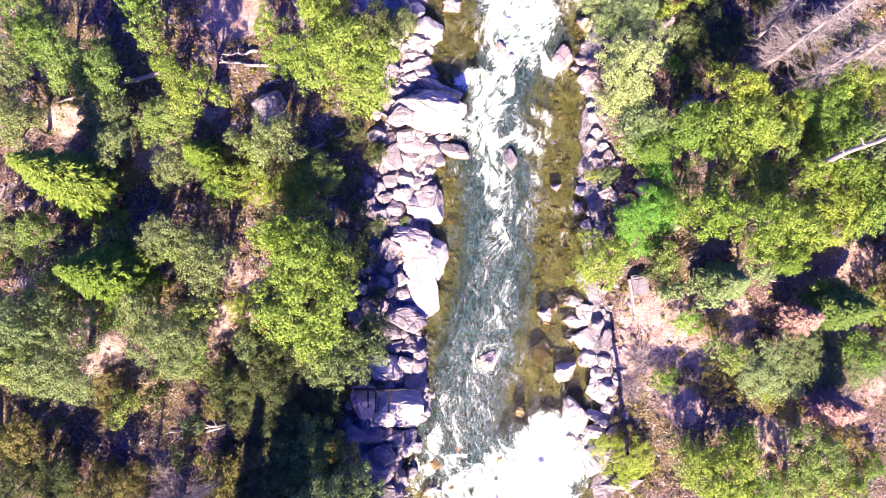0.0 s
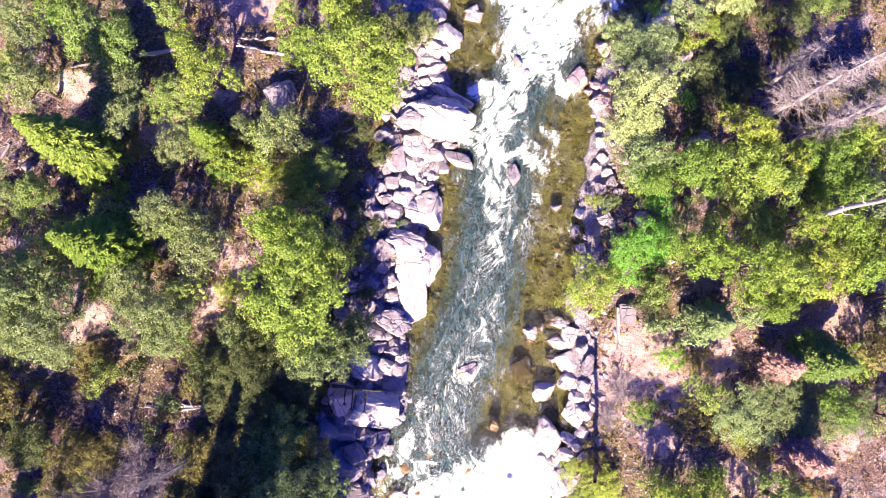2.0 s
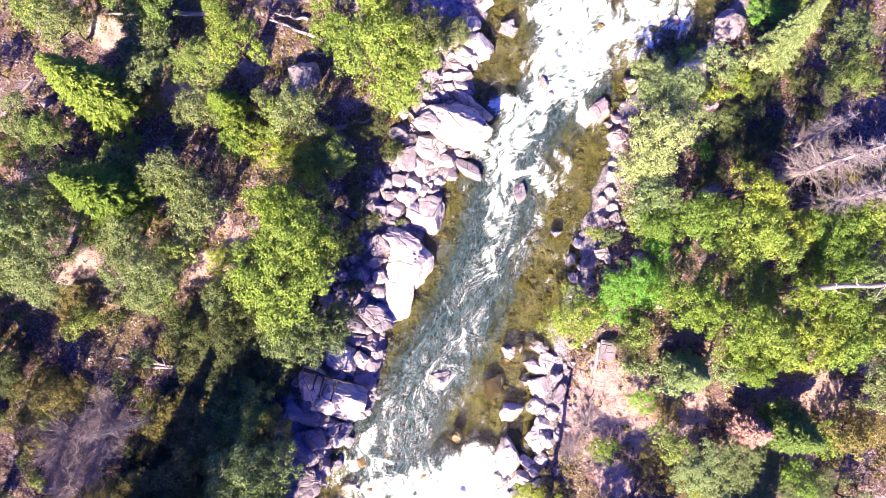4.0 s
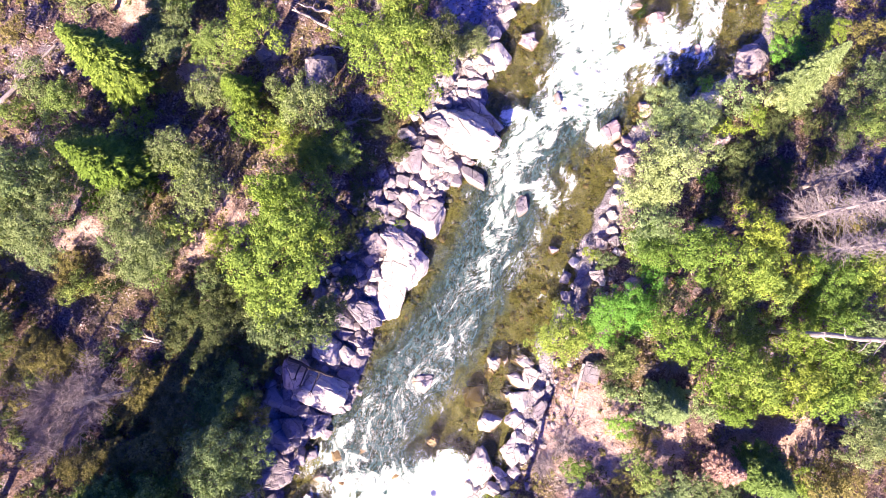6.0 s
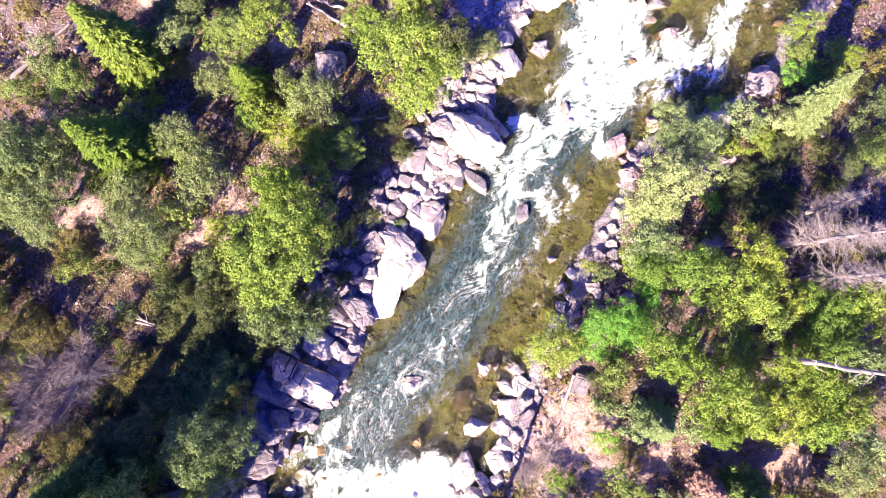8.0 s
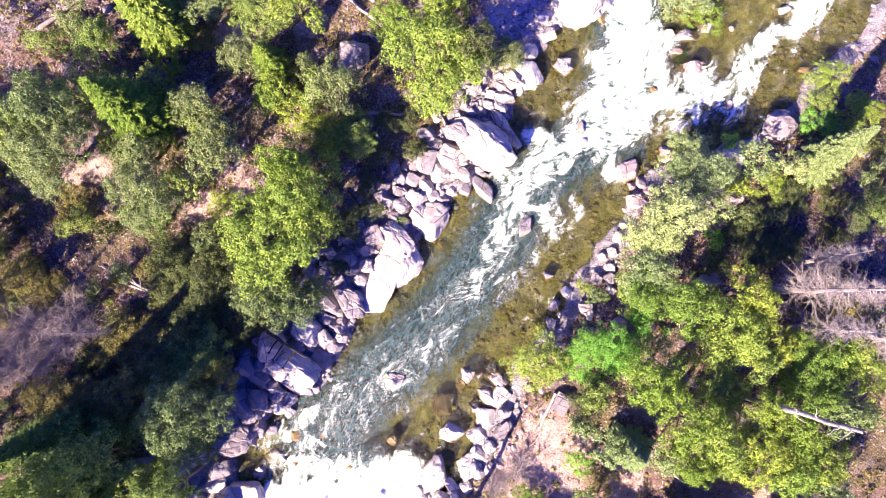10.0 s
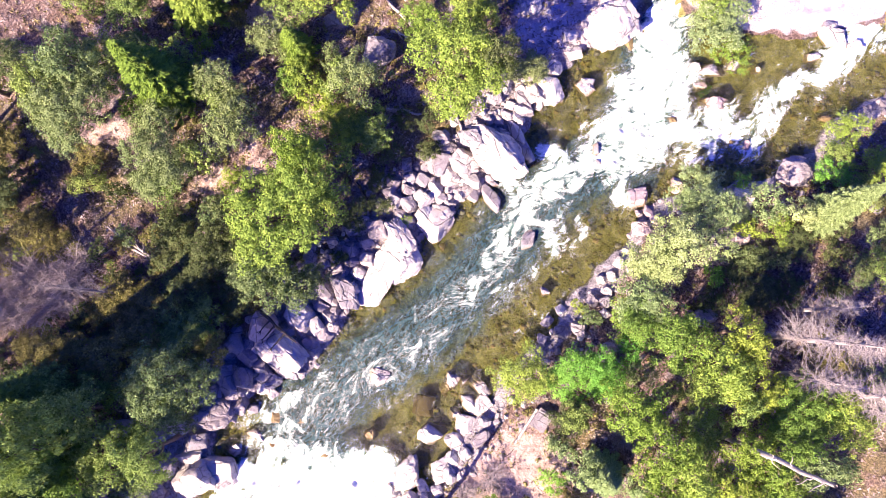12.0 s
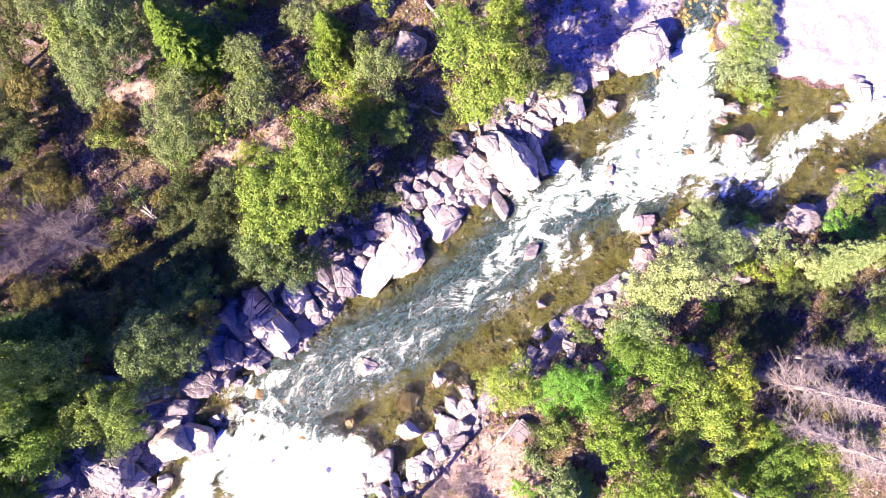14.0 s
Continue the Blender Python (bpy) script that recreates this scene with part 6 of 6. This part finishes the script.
plant("small", 29.51, 47, 1.89, 3, "lime")
plant("small", 31.13, 44.29, 2.04, 3, "green")
plant("small", 29.69, 44.17, 1.64, 2, "bright")
plant("small", 27.11, 37.67, 1.99, 5, "pale")
plant("shrub", 29.18, 32.49, 0.94, 2.2, "grey")
plant("shrub", 27.62, 31.19, 0.74, 2.2, "grey")
plant("small", 33.63, 33.13, 1.5, 2.2, "olive")
plant("round", 37.7, 27.26, 2.59, 5, "olive")
plant("small", 41.8, 27.32, 2.15, 6, "grey")
plant("round", 35.13, 37.01, 2.06, 2.2, "grey")
plant("small", 32.82, 37.03, 1.58, 2.2, "dark")
plant("small", 5.85, 51.51, 2.75, 2.6, "lime")
plant("small", 5.97, 49.41, 2.49, 2.6, "pale")
plant("small", 8.31, 51.45, 2.35, 2.4, "pale")
plant("small", 2.99, 54.37, 2.48, 2.4, "lime")
plant("small", 8.25, 48.35, 3.04, 3, "pale")
plant("small", 10.96, 48.32, 2.39, 2, "yellow")
plant("small", 4.59, 54.03, 2.47, 2.4, "pale")
plant("shrub", 11.5, 43.44, 0.86, 0.8, "lime")
plant("shrub", 11.45, 44.41, 0.65, 0.7, "lime")
plant("oak", -10.56, -17.43, 4.28, 13, "grey")
plant("round", -16.33, -20.19, 3.23, 7, "olive")
plant("round", -13.98, -13.06, 3.57, 4.7, "green")
plant("round", -15.03, -25.36, 3.57, 11, "green")
plant("round", -14.79, -29.19, 3.58, 11, "lime")
plant("round", -7.42, -23.34, 3.1, 12, "green")
plant("round", -8.77, -19.54, 2.64, 6.2, "dark")
plant("round", -7.28, -29.83, 2.55, 3.9, "grey")
plant("round", -10.11, -31.85, 3.8, 12, "lime")
plant("round", -14.1, -32.44, 3.08, 12, "green")
plant("round", -10.4, -26.75, 3.11, 11, "green")
plant("round", -16.28, -17.43, 3.04, 4.7, "olive")
plant("round", -16.78, -24.2, 3.02, 4.7, "green")
plant("round", -20.68, -27.68, 3.18, 7, "green")
plant("round", -20.73, -24.28, 2.98, 5.5, "olive")
plant("round", -43.73, -11.9, 2.43, 4, "dark")
plant("round", -46.86, -8.4, 3.53, 7, "dark")
plant("round", -44.16, -4.75, 2.31, 8.4, "grey")
plant("round", -45.66, -11.63, 2.68, 7, "dark")
plant("small", -34.58, -16.73, 1.94, 2, "olive")
plant("small", -30.94, -17.19, 1.95, 1.6, "olive")
plant("round", -20.8, -15.61, 3.09, 2.4, "olive")
plant("small", -22.93, -19.33, 1.95, 2, "olive")
plant("small", -35.32, -19.83, 2.01, 3, "olive")
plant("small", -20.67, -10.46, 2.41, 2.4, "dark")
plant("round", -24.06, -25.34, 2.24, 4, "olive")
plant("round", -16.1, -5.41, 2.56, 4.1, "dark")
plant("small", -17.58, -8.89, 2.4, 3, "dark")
plant("round", -38.06, -16.59, 2.34, 3.9, "olive")
plant("round", -41.18, -14.37, 2.24, 3.9, "dark")
plant("round", -27.06, 14.79, 2.68, 6.3, "grey")
plant("round", -13.33, 31.65, 2.49, 8, "grey")
plant("small", -10.11, 28.13, 1.98, 5, "dark")
plant("small", -4.74, 31.5, 2.04, 3, "grey")
plant("small", -19.75, -3.1, 1.92, 4.1, "grey")
plant("round", -22.21, -6.7, 2.67, 3, "dark")
plant("round", 22.01, 10.89, 2.66, 5, "bright")
plant("round", 22.42, 5.16, 1.9, 4, "dark")
plant("round", 44.92, 7.67, 2.94, 8, "grey")
plant("small", 44.91, 10.88, 2.46, 8, "pale")
plant("small", 37.78, 1.19, 2.27, 6, "green")
plant("round", 45.62, 3.03, 2.55, 4, "olive")
plant("small", 43.5, 1.09, 1.94, 3, "lime")
plant("round", 35.13, 41.56, 2.81, 7, "grey")
plant("small", 34.67, 47.93, 2.1, 4, "olive")
plant("small", 31.28, 48.47, 1.62, 2, "yellow")
plant("round", 36.74, 37.99, 2.55, 6, "green")
plant("small", 33.3, 44.91, 1.74, 3, "dark")
plant("small", -22.94, -16.84, 1.83, 2, "yellow")
plant("small", -22.91, -20.16, 1.72, 1.6, "olive")
plant("small", -30.16, -15.85, 1.48, 1.6, "olive")
plant("small", -24.16, -23.46, 1.93, 2.4, "dark")
plant("small", -26.16, -26.77, 1.93, 2, "olive")
plant("small", -43.77, 9.26, 2.24, 5.4, "grey")
plant("small", -48.76, 12.71, 1.73, 3.4, "olive")
plant("small", -45.38, 4.84, 2.09, 4.7, "green")
plant("small", -46.89, 20.13, 2.05, 5.4, "green")
plant("small", 44.17, 2.43, 2.48, 6, "olive")
plant("small", 41.16, -4.04, 2.16, 4, "lime")
plant("small", 46.4, -4, 2.28, 4, "grey")
# Tall trees added at the south edge, mostly unseen, to shade the slope.
plant("fir", -20, -27.5, 2.8, 17, "green")
plant("oak", -14.5, -29, 3.8, 19, "green")
plant("fir", -17.5, -31, 2.6, 19, "green")
plant("oak", -17, -33.5, 3.4, 18, "green")
plant("fir", -13, -34.5, 3.6, 18, "green")
for x, y, r, h in ((-9, -41, 3.0, 18), (-14, -42, 3.4, 20), (-19.5, -40, 2.6, 18), (-40.5, -39, 2.4, 20), (-46, -37, 2.6, 19)):
    plant("fir", x, y, r, h, "green")
plant("twig", -27.86, -16.81, 2.61, 2, "bare")
plant("twig", -29.84, -20.67, 3.16, 2.4, "bare")
plant("twig", -29.6, -24.09, 2.43, 2, "bare")
plant("twig", -26.73, -19.97, 2.67, 2, "bare")
plant("twig", -32.24, -22.87, 2.67, 2.2, "bare")
plant("twig", -31.89, -21.36, 3.02, 2.4, "bare")
plant("twig", -27.27, -19.02, 2.9, 2.2, "bare")
plant("twig", -27.49, -22.79, 2.78, 2, "bare")
plant("twig", -34.26, -19.41, 2.66, 2, "bare")
plant("twig", -29.12, -25.39, 2.66, 2, "bare")
plant("twig", -34.32, -20.16, 1.82, 2, "bare")
plant("twig", 32.64, 14.06, 1.46, 2, "bare")
plant("twig", 20.86, -4.8, 2.02, 1.2, "bare")
plant("twig", 19.73, -7.78, 1.78, 1, "bare")
plant("twig", 27.93, 7.6, 1.78, 2, "bare")
plant("twig", 40.76, -3.49, 2.37, 2, "bare")
plant("snag", -22.19, -16.25, 0.7, 17, "bare")
# Added out of view, so that bare branches mottle the ground with shadow.
for x, y, r, h in ((-24.5, -35, 2.4, 23), (-28, -37, 2.6, 26), (-31.5, -35, 2.2, 22), (-35.5, -34, 2.6, 24), (-39, -33, 2.2, 22)):
    plant("snag", x, y, r, h, "bare")
plant("snag", 32.7, 25.62, 2.3, 20, "bare")
plant("snag", 36.17, 23.32, 2, 15, "bare")
plant("snag", 34.01, 30.26, 1.6, 13, "bare")
plant("snag", 39.73, 25.26, 2.4, 16, "bare")
plant("snag", 41.5, 24.07, 2, 14, "bare")
plant("snag", -14.34, 29.24, 1, 9, "bare")
plant("snag", 36.63, 27.84, 1.8, 17, "bare")

brush = np.random.default_rng(23)
for _ in range(120):
    x, y = brush.uniform(-40, -10), brush.uniform(-34, -6)
    if outside(x, y)[0] > 6.5 and not (-33 < x < -24 and -24 < y < -16):
        r = brush.uniform(0.5, 1.5)
        plant("shrub", x, y, r, r * brush.uniform(0.8, 1.7), ("olive", "dark", "dark", "green", "olive", "grey")[int(brush.integers(6))])

# ---- logs ----
log(-18.15, 26.86, -24.47, 27.3, 0.22, PALEWOOD, "bleached fallen log on a tan slope", 0.25, 4)
log(-20.45, 28.56, -23.92, 28.17, 0.18, PALEWOOD, "short bleached log beside a longer one", 0.25, 2)
log(-30.54, 26.02, -41.05, 22.36, 0.26, DEADWOOD, "long grey fallen log across the slope", 0.25, 4)
log(-14.27, 18, -10.87, 20.04, 0.24, DEADWOOD, "grey log in the shade of the trees", 0.25, 1)
log(-9.67, 23.31, -5.35, 21.24, 0.26, DEADWOOD, "grey log resting against a boulder", 0.25, 1)
log(-20.41, -10.85, -28.51, -11.98, 0.22, DEADWOOD, "weathered log lying on grey gravel", 0.25, 5)
log(-27.57, -16.7, -25.87, -12.26, 0.16, DEADWOOD, "broken grey log on shaded ground", 0.25, 2)
log(-16.73, 34.68, -15.18, 30.97, 0.2, PALEWOOD, "bleached log under the oak", 0.25, 2)
log(24.63, 15.8, 24.22, 12.7, 0.2, DEADWOOD, "grey log between shrubs", 0.25, 1)
log(21.29, 13.69, 24.55, 13.19, 0.14, DEADWOOD, "thin grey log on the bank", 0.25, 1)
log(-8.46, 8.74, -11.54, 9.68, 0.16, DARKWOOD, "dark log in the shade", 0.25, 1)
log(-48.63, 4.86, -46.13, 13.39, 0.3, DEADWOOD, "long grey fallen trunk on open gravel", 0.25, 2)
log(-27.42, -12.55, -21, -10.98, 0.2, DEADWOOD, "grey fallen trunk on shaded ground", 0.25, 3)
log(36.26, 3.47, 33.37, 3.77, 0.12, DEADWOOD, "thin pale branch on tan soil", 0.25, 2)
log(20.51, -0.97, 20.34, -2.46, 0.05, DARKWOOD, "thin dark stick on tan soil", 0.08, 2)
log(-19.44, 24.84, -17.65, 25.51, 0.16, PALEWOOD, "bleached stump wood beside a boulder", 0.25, 2)

# ---- single things on the banks ----
bare_pole(35.67, 14.31, 21)
# Snag added for its shadow: the tip is set to lay a dark line along the bank.
leaning_snag(19.07, -12.68, (16.85, -12.75, 10.0), 0.3)
dead_branches(-6.91, -7.48, 4.15, 2.4, (0.02, -1))
concrete_footing(20.7, 3.25, 6)

# ---- ground cover ----
def spots(n, lo, hi, keep):
    """Up to n places on the land inside the box lo to hi that keep() lets stand."""
    p = rng.uniform(lo, hi, (n, 2))
    d, _ = outside(p[:, 0], p[:, 1])
    p = p[keep(p[:, 0], p[:, 1], d) & (bare_amount(p[:, 0], p[:, 1]) < rng.uniform(0.3, 1.3, n))]
    return np.c_[p, ground_height(p[:, 0], p[:, 1])]


LO, HI = (-58, -42), (66, 70)
p = spots(120000, LO, HI, lambda x, y, d: (d > 1.5) & (rough(x * 0.3, y * 0.3, 0, 51) > 0.28) & (bar_amount(x, y) < 0.2))
v, f = leaf_tips(p + (0, 0, 0.04), rng.normal(0, 0.35, p.shape) + (0, 0, 1), rng.uniform(0.08, 0.3, len(p)), 1.6)
tagged(new("fallen_leaves", mesh_from("fallen_leaves", v, f, LITTER)), "brown fallen leaves and bark on dry soil", "leaf litter", kind="stuff")

p = spots(15000, LO, HI, lambda x, y, d: (d > np.where(x < 0, 7.0, 1.0)) & (rough(x * 0.16, y * 0.16, 0, 52) > np.where(x < 0, 0.42, 0.56)) & (bar_amount(x, y) < 0.2))
p = np.repeat(p, 7, 0)
lean = rng.normal(0, 0.5, p.shape) * (1, 1, 0) + (0, 0, 1)
v, f = leaf_tips(p + lean * 0.14 + rng.normal(0, 0.14, p.shape) * (1, 1, 0.2), np.cross(lean, rng.normal(size=p.shape)), rng.uniform(0.1, 0.2, len(p)), 3.0, lean)
tagged(new("dry_grass", mesh_from("dry_grass", v, f, STRAW)), "tufts of dry yellow-olive grass", "grass", kind="stuff")

p = spots(12000, LO, HI, lambda x, y, d: (d > np.where(x < 0, 7.0, 2.5)) & (rough(x * 0.21, y * 0.21, 0, 53) > 0.42) & (bar_amount(x, y) < 0.2))
n = 16
q = np.repeat(p, n, 0)
d = unit(rng.normal(size=q.shape) + (0, 0, 0.6))
d[:, 2] = np.abs(d[:, 2])
q = q + d * np.repeat(rng.uniform(0.2, 0.6, (len(p), 1)), n, 0)
v, f = leaf_tips(q, d + rng.normal(0, 0.4, q.shape), rng.uniform(0.12, 0.28, len(q)), 1.3)
tagged(new("undergrowth", mesh_from("undergrowth", v, f, LEAF["olive"])), "low olive undergrowth on the slopes", "undergrowth", kind="stuff")


p = spots(5200, LO, HI, lambda x, y, d: (d > 2.0) & (rough(x * 0.2, y * 0.2, 0, 57) > 0.42) & (bar_amount(x, y) < 0.2))
q = np.repeat(p, 5, 0)
way = unit(rng.normal(size=q.shape) * (1, 1, 0.35) + (0, 0, 0.25))
q = q + rng.normal(0, 0.25, q.shape) * (1, 1, 0.1) + (0, 0, 0.12)
v, f = leaf_tips(q, np.cross(way, rng.normal(size=q.shape)), rng.uniform(0.05, 0.11, len(q)), 9.0, way)
tagged(new("brushwood", mesh_from("brushwood", v, f, TWIG)), "dead grey twigs and brushwood on the ground", "brushwood", kind="stuff")


def scatter_stones(name, places, lo, hi, mat, label, category):
    """Many small stones in one mesh."""
    base, faces = rock_arrays(1, 1, 0.7, 1, 5)
    base2, _ = rock_arrays(1, 0.8, 0.6, 1, 17)
    vs, n = [], len(places)
    size = lo * (hi / lo) ** (rng.uniform(0, 1, n) ** 1.7)
    for q, s, a, b in zip(places, size, rng.uniform(0, 6.28, n), rng.uniform(0, 1, n)):
        m = np.array([[math.cos(a), -math.sin(a), 0], [math.sin(a), math.cos(a), 0], [0, 0, 1]])
        vs.append(((base * b + base2 * (1 - b)) * s) @ m.T + q)
    v = np.concatenate(vs)
    f = (faces[None] + np.arange(n)[:, None, None] * len(base)).reshape(-1, 3)
    tagged(new(name, mesh_from(name, v, f, mat)), label, category, kind="stuff")


p = spots(26000, (-20, -42), (45, 70), lambda x, y, d: (d > -0.6) & (d < 4.5) & (rng.uniform(size=x.shape) < np.where(x < np.interp(y, BANK_Y, LEFT_X) + 2, 0.95, 0.45)))
scatter_stones("shore_stones", p[:3600], 0.1, 0.5, STONES, "loose grey granite stones along the shore", "stones")
p = spots(9000, LO, HI, lambda x, y, d: (d > 3) & (rough(x * 0.25, y * 0.25, 0, 54) > 0.58))
scatter_stones("slope_stones", p[:1500], 0.06, 0.34, STONES, "grey stones strewn over the slopes", "stones")
p = spots(16000, (-20, -42), (45, 70), lambda x, y, d: (d < -0.5) & (d > -6) & (foam_amount(x, y) < 0.5))
scatter_stones("bed_stones", p[:2600], 0.12, 0.5, BEDSTONES, "algae-brown stones on the river bed", "stones")

for models in MODELS.values():
    for model in models:
        for ob in (*model.children_recursive, model):
            bpy.data.objects.remove(ob)
